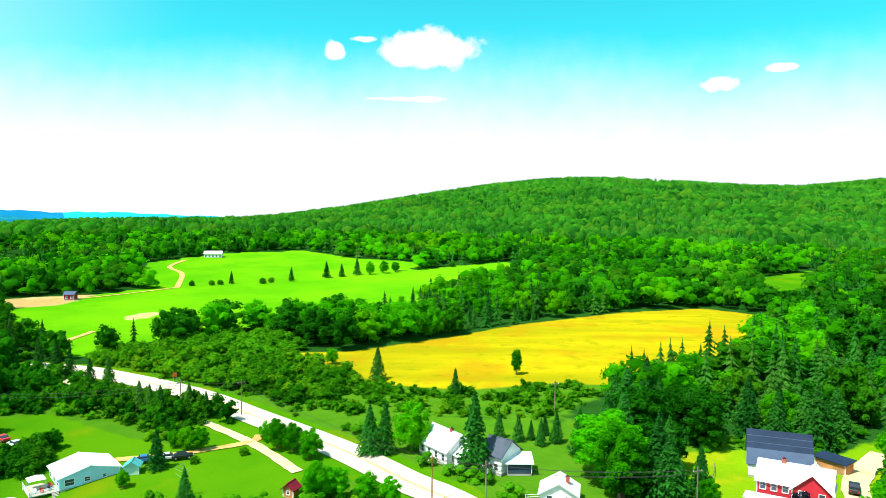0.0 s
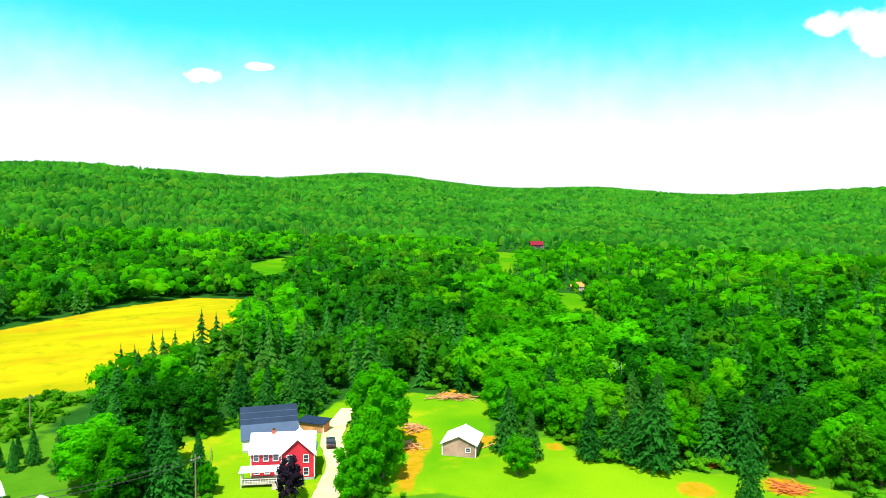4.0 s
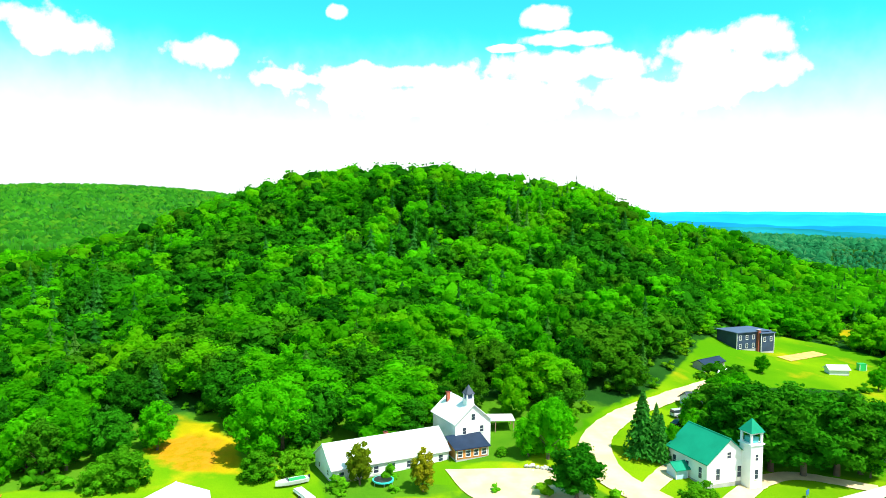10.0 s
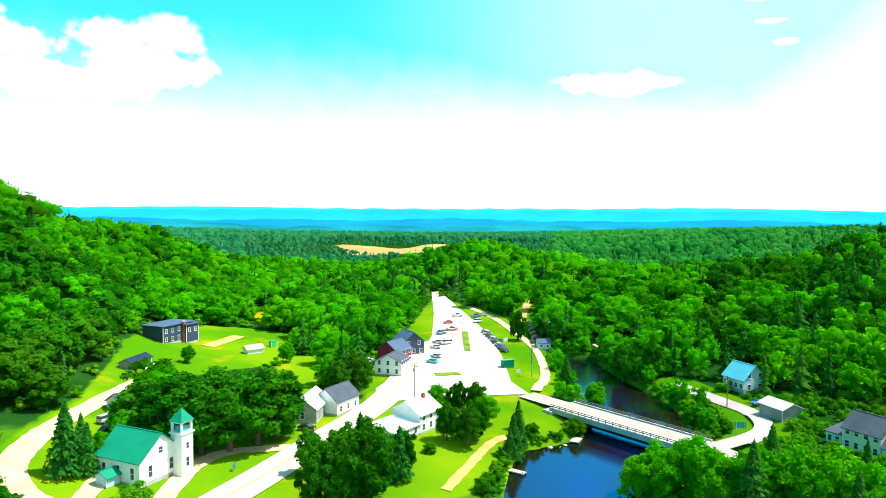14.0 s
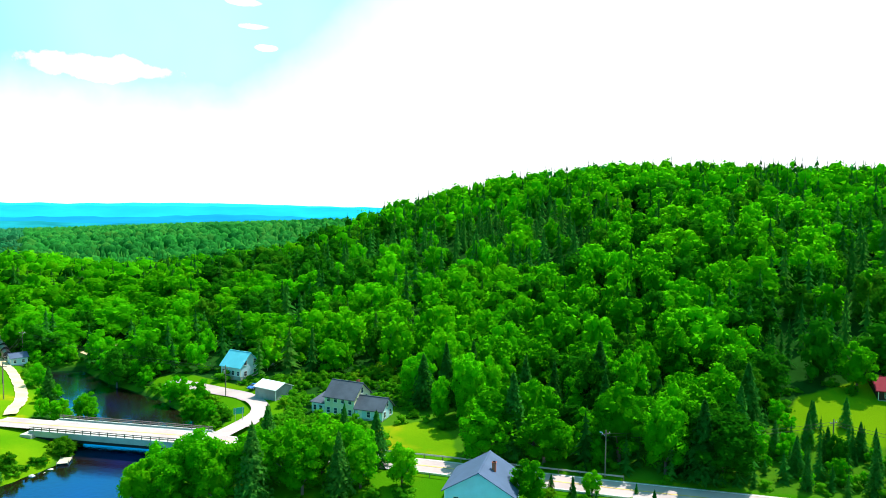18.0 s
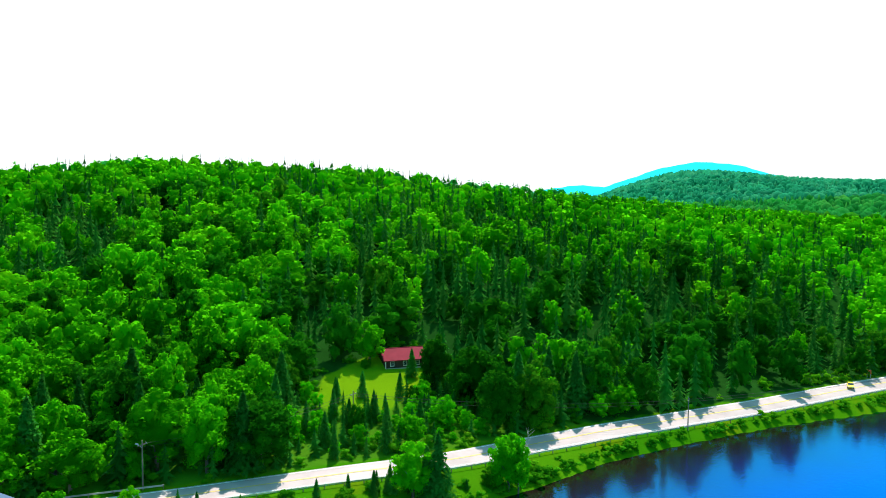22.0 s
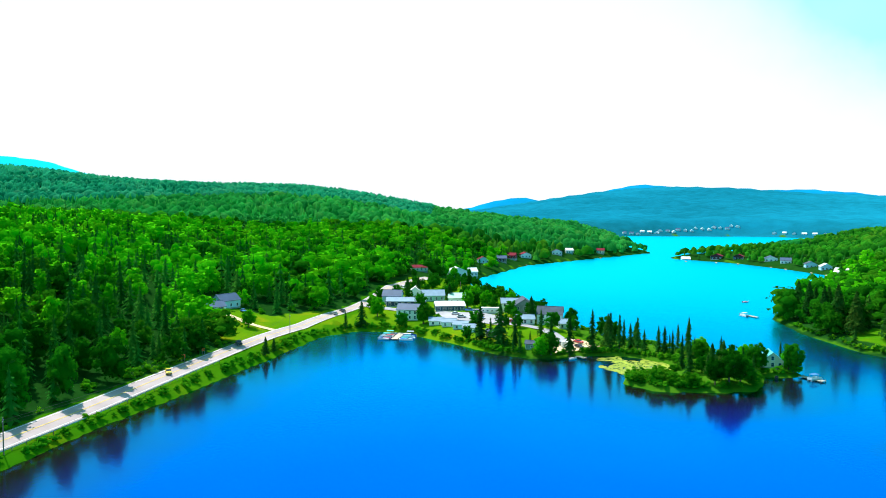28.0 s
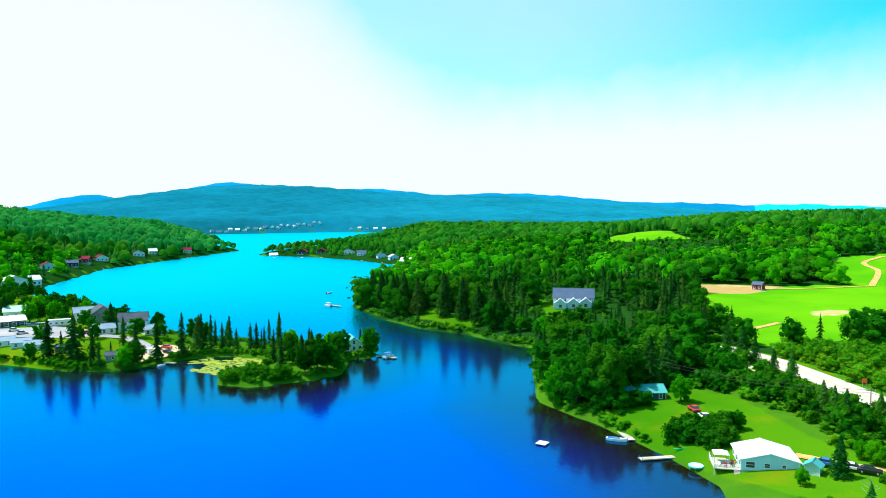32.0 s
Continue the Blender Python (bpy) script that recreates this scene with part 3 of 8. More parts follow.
RUBBER = material("black_rubber", (0.02, 0.02, 0.022), 0.7, grain=8, vary=0.2)
WIRE = material("black_cable", (0.02, 0.02, 0.02), 0.6, grain=8, vary=0.1)
SIGN_G = material("green_road_sign", (0.01, 0.33, 0.20), 0.4, grain=2, vary=0.05)
SIGN_O = material("orange_road_sign", (0.85, 0.14, 0.02), 0.5, grain=2, vary=0.05)
LILY = material("lily_pads", (0.24, 0.34, 0.02), 0.6, grain=1.2, patch=0.3, vary=0.4, second=(0.36, 0.42, 0.03))


def paint(name, rgb, rough=0.3):
    return material(name, rgb, rough, grain=2, vary=0.05, bump=0.02, spec=0.5)


P_WHITE, P_BLACK, P_BLUE, P_RED = paint("white_enamel", (0.75, 0.75, 0.76)), paint("black_enamel", (0.015, 0.016, 0.02)), paint("blue_enamel", (0.03, 0.15, 0.50)), paint("red_enamel", (0.60, 0.03, 0.04))
P_SILVER, P_GREEN, P_TEAL, P_YELLOW = paint("silver_enamel", (0.45, 0.47, 0.50)), paint("green_plastic", (0.03, 0.50, 0.12)), paint("turquoise_plastic", (0.05, 0.60, 0.55)), paint("yellow_enamel", (0.75, 0.50, 0.02))


def glass_pane(name="window_glass"):
    m = bpy.data.materials.new(name)
    m.use_nodes = True
    n = Net(m.node_tree)
    f = n.noise(0.9, 2, vector=n.node("NewGeometry").outputs["Position"])
    b = n.node("BsdfPrincipled", Base_Color=n.mix(f, (0.02, 0.03, 0.05), (0.06, 0.08, 0.11)), Roughness=0.08)
    n.tree.links.new(b.outputs[0], n.node("OutputMaterial").inputs[0])
    return m


GLASS = glass_pane()


def lake_water():
    """Brownish shallows, deep blue further out; the surface mirrors the sky more the flatter one looks. The wide dark
    margin also stands for the shore trees' reflection.
    """
    m = bpy.data.materials.new("lake_water")
    m.use_nodes = True
    n = Net(m.node_tree)
    at = n.node("NewGeometry").outputs["Position"]
    wide, ripple, streak = n.noise(0.010, 3, vector=at), n.noise(0.8, 4, vector=at), n.noise(0.05, 3, vector=at)
    depth = n.node("Attribute")
    depth.attribute_name = "depth"
    # wide margin: shallows, and the shore trees' dark reflection put into the colour
    deep = n.step(n.math("ADD", depth.outputs["Fac"], n.math("MULTIPLY", n.math("SUBTRACT", streak, 0.5), 16.0)), 3.0, 58.0)
    blue = n.mix(n.step(wide, 0.3, 0.7), (0.000, 0.022, 0.42), (0.002, 0.038, 0.62))
    col = n.mix(deep, (0.012, 0.009, 0.004), blue)
    relief = n.node("Bump", Strength=0.13, Distance=0.25, Height=ripple)
    body = n.node("BsdfDiffuse", Color=col)
    edge = n.node("Fresnel", IOR=1.33, Normal=relief.outputs[0])
    mirror = n.node("BsdfGlossy", Color=n.mix(n.step(edge.outputs[0], 0.08, 0.55), (0.0, 0.46, 1.0), (0.02, 0.70, 1.0)), Roughness=n.math("MULTIPLY_ADD", n.step(edge.outputs[0], 0.15, 0.6), 0.26, 0.09), Normal=relief.outputs[0])
    s = n.node("MixShader", i0=n.node("Clamp", Value=n.math("MULTIPLY_ADD", edge.outputs[0], 2.0, 0.12)).outputs[0], i1=body.outputs[0], i2=mirror.outputs[0])
    n.tree.links.new(s.outputs[0], n.node("OutputMaterial").inputs[0])
    return m


WATER = lake_water()


def ground_cover():
    """Grass of several kinds, hay, bare earth and forest floor, by what the land is used for; far land is tinted for
    haze.
    """
    m = bpy.data.materials.new("ground_cover")
    m.use_nodes = True
    n = Net(m.node_tree)
    at = n.node("NewGeometry").outputs["Position"]
    wide, mid, blade = n.noise(0.02, 4, vector=at), n.noise(0.16, 4, vector=at), n.noise(3.5, 4, vector=at)

    def use(name):
        a = n.node("Attribute")
        a.attribute_name = name
        soft = n.math("ADD", a.outputs["Fac"], n.math("MULTIPLY", n.math("SUBTRACT", mid, 0.5), 0.5))
        return n.step(soft, 0.38, 0.62)

    floor = n.mix(mid, (0.007, 0.042, 0.006), (0.022, 0.10, 0.012))
    lawn = n.mix(n.step(wide, 0.35, 0.65), (0.042, 0.190, 0.002), (0.085, 0.240, 0.003))
    lawn = n.mix(n.math("MULTIPLY", n.step(n.noise(0.06, 4, vector=at), 0.52, 0.72), 0.40), lawn, (0.26, 0.23, 0.004))
    meadow = n.mix(n.step(wide, 0.35, 0.65), (0.070, 0.23, 0.003), (0.18, 0.32, 0.004))
    meadow = n.mix(n.math("MULTIPLY", n.step(n.noise(0.07, 4, vector=at), 0.54, 0.72), 0.5), meadow, (0.50, 0.34, 0.010))
    field = n.mix(n.step(wide, 0.3, 0.7), (0.080, 0.34, 0.003), (0.150, 0.42, 0.004))
    swath = n.noise(1.0, 4, vector=n.node("Mapping", Vector=at, Rotation=(0, 0, 0.5), Scale=(0.015, 0.085, 1.0)).outputs[0])
    hay = n.mix(n.step(swath, 0.3, 0.7), (0.30, 0.27, 0.004), (0.46, 0.36, 0.005))
    hay = n.mix(n.math("MULTIPLY", n.step(n.noise(0.035, 5, 0.6, vector=at), 0.46, 0.62), 0.65), hay, (0.40, 0.21, 0.006))
    hay = n.mix(n.math("MULTIPLY", n.step(mid, 0.54, 0.72), 0.5), hay, (0.15, 0.21, 0.004))
    patchy = n.step(n.noise(0.012, 4, 0.6, vector=at), 0.48, 0.56)
    rough = n.mix(mid, (0.03, 0.14, 0.005), (0.10, 0.24, 0.010))
    bare = n.mix(mid, (0.42, 0.24, 0.08), (0.58, 0.40, 0.16))
    bare = n.mix(n.math("MULTIPLY", patchy, 0.8), bare, n.mix(mid, (0.40, 0.40, 0.02), (0.62, 0.46, 0.34)))
    soil = n.mix(n.step(n.noise(0.45, 4, vector=at), 0.35, 0.65), (0.30, 0.20, 0.004), (0.50, 0.22, 0.012))
    col = floor
    # far wooded land: distance haze mixed into the colour
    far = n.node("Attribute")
    far.attribute_name = "far_haze_woods"
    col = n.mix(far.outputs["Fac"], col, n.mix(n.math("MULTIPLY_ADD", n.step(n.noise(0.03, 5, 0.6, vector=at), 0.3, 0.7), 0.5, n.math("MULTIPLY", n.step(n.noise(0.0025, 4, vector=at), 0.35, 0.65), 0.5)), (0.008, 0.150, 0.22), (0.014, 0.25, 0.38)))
    for name, cover in (("scrub", rough), ("lawn", lawn), ("meadow", meadow), ("field", field), ("hay", hay), ("soil", soil), ("bare", bare)):
        col = n.mix(use(name), col, cover)
    col = n.mix(n.math("MULTIPLY", n.step(blade, 0.4, 0.8), 0.35), col, n.mix(0.5, col, (0.02, 0.08, 0.005)))
    relief = n.node("Bump", Strength=0.5, Distance=0.25, Height=blade)
    b = n.node("BsdfDiffuse", Color=col, Roughness=0.7, Normal=relief.outputs[0])
    n.tree.links.new(b.outputs[0], n.node("OutputMaterial").inputs[0])
    return m


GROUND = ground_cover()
# woods further off: haze put into the leaf colours
FAR_LEAF = foliage("far_haze_woods", (0.014, 0.27, 0.14), (0.050, 0.50, 0.24), 0.35)
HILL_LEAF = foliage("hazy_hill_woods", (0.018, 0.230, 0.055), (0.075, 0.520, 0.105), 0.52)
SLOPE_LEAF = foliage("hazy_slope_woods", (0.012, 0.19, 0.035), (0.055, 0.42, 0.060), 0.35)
VALLEY_LEAF = foliage("hazy_valley_woods", (0.009, 0.150, 0.055), (0.038, 0.320, 0.110), 0.3)
# far ridges: the blue of distance haze put into the base colour
HAZE_WOODS = material("haze_wooded_ridge", (0.007, 0.185, 0.37), 1.0, grain=0.02, patch=0.004, vary=0.14, bump=0.0, spec=0.0)
MID_HAZE_WOODS = material("haze_valley_ridge", (0.008, 0.18, 0.22), 1.0, grain=0.05, patch=0.006, vary=0.3, bump=0.0, spec=0.0)
MID_HAZE_BLUE = material("middle_haze_ridge", (0.010, 0.29, 0.48), 1.0, grain=0.02, patch=0.003, vary=0.12, bump=0.0, spec=0.0)
HAZE_BLUE = material("far_haze_ridge", (0.015, 0.40, 0.62), 1.0, grain=0.02, patch=0.003, vary=0.12, bump=0.0, spec=0.0)

# ---- helpers for shapes ----
def sdist(x, y, outline):
    """Signed distance to a closed outline, negative inside."""
    x, y = np.asarray(x, float), np.asarray(y, float)
    d, ins = np.full(x.shape, 1e18), np.zeros(x.shape, bool)
    for (ax, ay), (bx, by) in zip(outline, outline[1:] + outline[:1]):
        ex, ey = bx - ax, by - ay
        u = np.clip(((x - ax) * ex + (y - ay) * ey) / (ex * ex + ey * ey), 0, 1)
        d = np.minimum(d, (x - ax - u * ex) ** 2 + (y - ay - u * ey) ** 2)
        if ay != by:
            ins ^= ((ay > y) != (by > y)) & (x < ax + (y - ay) * ex / (by - ay))
    return np.where(ins, -1, 1) * np.sqrt(d)


def ldist(x, y, line):
    """Distance to an open line."""
    x, y = np.asarray(x, float), np.asarray(y, float)
    d = np.full(x.shape, 1e18)
    for (ax, ay), (bx, by) in zip(line, line[1:]):
        ex, ey = bx - ax, by - ay
        u = np.clip(((x - ax) * ex + (y - ay) * ey) / (ex * ex + ey * ey), 0, 1)
        d = np.minimum(d, (x - ax - u * ex) ** 2 + (y - ay - u * ey) ** 2)
    return np.sqrt(d)


def hills(x, y):
    z = np.zeros(np.shape(x))
    for b, d, h, along, across in HILLS:
        a = radians(b)
        ux, uy = -math.sin(a), math.cos(a)
        u, v = (x * ux + y * uy - d) / along, (-x * uy + y * ux) / across
        z = z + h * np.exp(-(u * u + v * v) / 2)
    return z


def height(x, y, s=None):
    """Height of the land over the lake's level."""
    x, y = np.asarray(x, float), np.asarray(y, float)
    s = sdist(x, y, LAKE) if s is None else s
    r = np.hypot(x, y)
    low = np.clip((x + 302) / 16, 0, 1) * np.clip((-205 - x) / 8, 0, 1) * np.clip((y - 20) / 30, 0, 1) * np.clip((175 - y) / 12, 0, 1)
    land = 0.4 + (3.4 - 3.0 * low) * (1 - np.exp(-np.maximum(s, 0) / 11)) + hills(x, y) * np.clip(s / 84, 0, 1) ** 1.2 + np.clip((r - 132) / 120, 0, 1) * 1.2
    return np.where(s > 0, land, np.maximum(-2.5, 0.4 + s * 0.45))


def Z(x, y):
    return float(height(x, y))


def mesh_from(name, verts, faces, mat, smooth=False):
    """A mesh from arrays: verts n x 3, faces m x 3 or m x 4."""
    me = bpy.data.meshes.new(name)
    verts, faces = np.asarray(verts, np.float32), np.asarray(faces, np.int32)
    k = faces.shape[1]
    me.vertices.add(len(verts)), me.loops.add(faces.size), me.polygons.add(len(faces))
    me.vertices.foreach_set("co", verts.ravel())
    me.loops.foreach_set("vertex_index", faces.ravel())
    me.polygons.foreach_set("loop_start", np.arange(0, faces.size, k, dtype=np.int32))
    me.polygons.foreach_set("use_smooth", np.full(len(faces), smooth))
    me.update(calc_edges=True)
    me.materials.append(mat)
    return me


def value(me, name, data):
    me.attributes.new(name, "FLOAT", "POINT").data.foreach_set("value", np.asarray(data, np.float32))


def finish(bm, name, mat, smooth=False):
    me = bpy.data.meshes.new(name)
    for f in bm.faces:
        f.smooth = smooth
    bm.to_mesh(me)
    bm.free()
    me.materials.append(mat)
    return me


def part(name, bm, mat, parent, label="", smooth=False):
    """One mesh object under a thing or under a part."""
    ob = new(name, bm if isinstance(bm, bpy.types.Mesh) else finish(bm, name, mat, smooth))
    ob.parent = parent
    if label:
        tagged(ob, label)
    return ob


def thing(name, m, label, category, group=""):
    ob = new(name)
    ob.empty_display_size = 0.2
    ob.matrix_world = m
    return tagged(ob, label, category, group)


def box(bm, x0, y0, z0, x1, y1, z1, m=None):
    vs = [bm.verts.new((x, y, z)) for z in (z0, z1) for x, y in ((x0, y0), (x1, y0), (x1, y1), (x0, y1))]
    for i in ((3, 2, 1, 0), (4, 5, 6, 7), (0, 1, 5, 4), (1, 2, 6, 5), (2, 3, 7, 6), (3, 0, 4, 7)):
        bm.faces.new([vs[k] for k in i])
    if m is not None:
        for v in vs:
            v.co = m @ v.co
    return vs


def boxes(*dims):
    bm = bmesh.new()
    for d in dims:
        box(bm, *d)
    return bm


def slab(bm, corners, thick):
    """A plate: its upper corners in turn, and its thickness downwards."""
    top = [bm.verts.new(c) for c in corners]
    low = [bm.verts.new((c[0], c[1], c[2] - thick)) for c in corners]
    bm.faces.new(top), bm.faces.new(low[::-1])
    k = len(corners)
    for i in range(k):
        bm.faces.new((top[i], low[i], low[(i + 1) % k], top[(i + 1) % k]))


def prism(bm, outline, y0, y1):
    """An outline in x, z, drawn out along y."""
    a, b = [bm.verts.new((x, y0, z)) for x, z in outline], [bm.verts.new((x, y1, z)) for x, z in outline]
    bm.faces.new(a), bm.faces.new(b[::-1])
    for i in range(len(a)):
        j = (i + 1) % len(a)
        bm.faces.new((a[j], a[i], b[i], b[j]))
    bmesh.ops.recalc_face_normals(bm, faces=bm.faces)


def tube(bm, a, b, r0, r1, sides=8):
    a, b = Vector(a), Vector(b)
    q = (b - a).to_track_quat("Z", "Y")
    ring = [[bm.verts.new(p + q @ Vector((r * math.cos(k * 2 * math.pi / sides), r * math.sin(k * 2 * math.pi / sides), 0))) for k in range(sides)] for p, r in ((a, r0), (b, r1))]
    for k in range(sides):
        j = (k + 1) % sides
        bm.faces.new((ring[0][k], ring[0][j], ring[1][j], ring[1][k]))
    bm.faces.new(ring[0][::-1]), bm.faces.new(ring[1])


# ---- the land: one sheet out to the horizon ----
OPEN = [FIELD_LOW, FIELD_UP, HAY, SCRUB, LAWN_W, YARD_RED, YARD_SHED, LAWN_E, LAWN_H, HILL_LAWN, HILL_LAWN_UP, HILL_GAP, VILLAGE, LAWN_Y, CABIN_CLR, LAWN_FAR, VILLAGE_W, LAWN_N, LODGE,
        CLR_HILL, CLR_A, CLR_B, CLR_C, PIT, FARM_DIRT, MEADOW_E, LOT, STREAM_YARD, BROWN_PATCH]
WAYS = [(ROAD_N, 5.5), (ROAD_N2, 3), (DRIVE_W, 2.5), (DRIVE_RED, 3.5), (ROAD_M, 6), (LANE, 3.8), (LANE_H, 3.5), (CHURCH_DR, 3), (CHURCH_DR2, 2.5), (HOUSE_DR, 3),
        (TRAIL, 2), (FOOTPATH, 2.5), (ROAD_W, 3.0), (ROAD_X, 4.5), (TRACK_F, 2.5), (TRACK_F2, 3.5), (TRACK_F3, 2), (GARAGE_DR, 2.5), (SAND_TRACK, 3.5)]


def build_land():
    turns, rings = 480, 220
    r = np.concatenate([[0.02, 4.0, 20.0, 40.0], np.geomspace(55, 4900, rings)])
    a = np.arange(turns) * 2 * np.pi / turns
    x, y = (-np.sin(a)[None] * r[:, None]).ravel(), (np.cos(a)[None] * r[:, None]).ravel()
    x = x + 1.3 * np.clip(1 - np.hypot(x, y) / 20, 0, 1)
    s = sdist(x, y, LAKE)
    z = height(x, y, s)
    rough = np.sin(x * 0.031 + np.sin(y * 0.017) * 2) * np.cos(y * 0.027) * np.clip((np.hypot(x, y) - 500) / 900, 0, 1) * 7
    z = z + rough * np.clip(s / 300, 0, 1)
    z = np.where(s > 0, z, np.minimum(z, 0.4))
    n = len(r)
    i, j = np.meshgrid(np.arange(n - 1), np.arange(turns), indexing="ij")
    k = (j + 1) % turns
    faces = np.stack([i * turns + j, (i + 1) * turns + j, (i + 1) * turns + k, i * turns + k], -1).reshape(-1, 4)
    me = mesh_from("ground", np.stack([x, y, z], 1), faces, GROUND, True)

    def inside(outlines, soft=3.0):
        d = np.full(x.shape, 1e9)
        for o in outlines:
            d = np.minimum(d, sdist(x, y, o))
        return np.clip(0.5 - d / (2 * soft), 0, 1)

    lawns = [LAWN_W, YARD_RED, YARD_SHED, LAWN_E, LAWN_H, HILL_LAWN, HILL_LAWN_UP, HILL_GAP, VILLAGE, LAWN_Y, CABIN_CLR, LAWN_FAR, VILLAGE_W, LAWN_N, LODGE, CLR_A, CLR_B, CLR_C, BANK]
    verge = np.zeros(x.shape)
    for line, half in WAYS:
        verge = np.maximum(verge, np.clip(1.1 - (ldist(x, y, line) - half) / 3.5, 0, 1))
    value(me, "lawn", np.maximum(inside(lawns), verge))
    value(me, "meadow", inside([YARD_RED, YARD_SHED, LAWN_E, LAWN_H, HILL_LAWN, HILL_LAWN_UP, HILL_GAP, VILLAGE, LAWN_Y, CABIN_CLR, LAWN_FAR, VILLAGE_W]))
    value(me, "field", inside([FIELD_LOW, FIELD_UP, CLR_HILL]))
    value(me, "hay", inside([HAY, MEADOW_E, BROWN_PATCH], 5))
    near = np.clip((np.where((y > 0) & (x < 0), 235, 190) - np.hypot(x, y)) / 20, 0, 0.9)
    value(me, "scrub", np.maximum(near, np.maximum(np.maximum(inside([SCRUB], 6), np.minimum(inside([PENINSULA], 6), 1 - inside([VILLAGE_W]))), np.clip(1 - np.abs(s - 0.5) / 3, 0, 0.7))))
    # strength of the haze tint, growing with distance
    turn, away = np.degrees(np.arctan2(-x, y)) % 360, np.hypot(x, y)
    value(me, "far_haze_woods", np.maximum(np.clip((away - 1400) / 500, 0, 1) * ((turn > 25) & (turn < 90)), np.clip((away - 1800) / 600, 0, 1) * ((turn > 175) & (turn < 242))))
    worn = np.clip(1.0 - ldist(x, y, DIRT_PATH) / 4.0, 0, 0.62)
    for px, py, wide in EARTH:
        worn = np.maximum(worn, np.clip(0.95 - 0.75 * np.hypot(x - px, y - py) / wide, 0, 0.75))
    value(me, "soil", worn)
    value(me, "bare", inside([PIT, FARM_DIRT, BARE_FIELD], 4))
    return tagged(new("ground", me), "rolling green land with lawns, fields and forest floor", "ground", kind="structure")


ground = build_land()


def build_water():
    turns = 720
    r = np.concatenate([[0.02, 0.5, 20.0, 40.0], np.geomspace(55, 2000, 190)])
    a = np.arange(turns) * 2 * np.pi / turns
    x, y = (-np.sin(a)[None] * r[:, None]).ravel(), (np.cos(a)[None] * r[:, None]).ravel()
    x = x + 1.3 * np.clip(1 - np.hypot(x, y) / 20, 0, 1)
    s = sdist(x, y, LAKE)
    i, j = np.meshgrid(np.arange(len(r) - 1), np.arange(turns), indexing="ij")
    k = (j + 1) % turns
    faces = np.stack([i * turns + j, (i + 1) * turns + j, (i + 1) * turns + k, i * turns + k], -1).reshape(-1, 4)
    faces = faces[(s[faces] < 1.5).any(1)]
    used, back = np.unique(faces, return_inverse=True)
    me = mesh_from("water", np.stack([x, y, 0 * x], 1)[used], back.reshape(faces.shape), WATER, True)
    value(me, "depth", -s[used])
    tagged(new("water", me), "deep blue lake with a calm rippled surface", "lake", kind="structure")


build_water()


# ---- roads, lots and paths ----
def smooth_line(line, step=3.0):
    """Points along a line through the given ones, rounded at the bends."""
    p = [Vector((*q, 0)) for q in line]
    p = [p[0] * 2 - p[1]] + p + [p[-1] * 2 - p[-2]]
    out = []
    for a, b, c, d in zip(p, p[1:], p[2:], p[3:]):
        n = max(1, int((c - b).length / step))
        for k in range(n):
            t = k / n
            out.append(0.5 * ((2 * b) + (c - a) * t + (2 * a - 5 * b + 4 * c - d) * t * t + (3 * b - a - 3 * c + d) * t ** 3))
    return out + [p[-2]]


def over(x, y):
    """Road level: the land, and the bridge's deck over the stream."""
    return max(Z(x, y), 3.9) if 30 < x < 100 and -196 < y < -155 else Z(x, y)


def ribbon(name, line, width, mat, lift, label, off=0.0, category="road", kind="structure", parent=None, skirt=0.5):
    pts = smooth_line(line, 3.0 if mat in (ASPHALT, YARD_ASPHALT, LAKE_ROAD, LINE_Y, LINE_W) else 1.6)
    w0, w1 = width if isinstance(width, tuple) else (width, width)
    width, rng = max(w0, w1), random.Random(len(pts))
    ragged = 0.0 if mat in (ASPHALT, YARD_ASPHALT, LAKE_ROAD, LINE_Y, LINE_W) else 0.18
    cols = np.linspace(-0.5, 0.5, 5 if width > 3 else 2)
    verts, faces = [], []
    for i, p in enumerate(pts):
        d = (pts[min(i + 1, len(pts) - 1)] - pts[max(i - 1, 0)]).normalized()
        side = Vector((d.y, -d.x, 0))
        wide = w0 + (w1 - w0) * i / (len(pts) - 1)
        for c in cols:
            q = p + side * (off + c * wide + (rng.uniform(-ragged, ragged) if abs(c) == 0.5 else 0.0))
            verts.append((q.x, q.y, over(q.x, q.y) + lift))
    k = len(cols)
    for i in range(len(pts) - 1):
        faces += [(i * k + j, i * k + j + 1, (i + 1) * k + j + 1, (i + 1) * k + j) for j in range(k - 1)]
    ob = new(name, mesh_from(name, verts, faces, mat, True))
    if parent:
        ob.parent = parent
        return ob
    return tagged(ob, label, category, kind=kind)


road_n = ribbon("road", ROAD_N + [(16, 112), (48, 70), (78, 22), (92, -30)] + ROAD_M, 9.0, ASPHALT, 0.22, "pale two-lane country road, sun-bleached asphalt")
road_w = ribbon("road", ROAD_W, 6.8, LAKE_ROAD, 0.26, "pale two-lane lakeside road on a low bank")
ribbon("centre_line", ROAD_W, 0.35, LINE_Y, 0.30, "", parent=road_w)
ribbon("edge_line", ROAD_W, 0.22, LINE_W, 0.30, "", off=2.9, parent=road_w)
ribbon("edge_line", ROAD_W, 0.22, LINE_W, 0.30, "", off=-2.9, parent=road_w)
ribbon("centre_line", ROAD_N, 0.35, LINE_Y, 0.26, "", parent=road_n)
ribbon("centre_line", ROAD_M, 0.35, LINE_Y, 0.26, "", parent=road_n)
ribbon("lane", ROAD_N2, 2.6, GRAVEL, 0.2, "narrow gravel lane beside the main road")
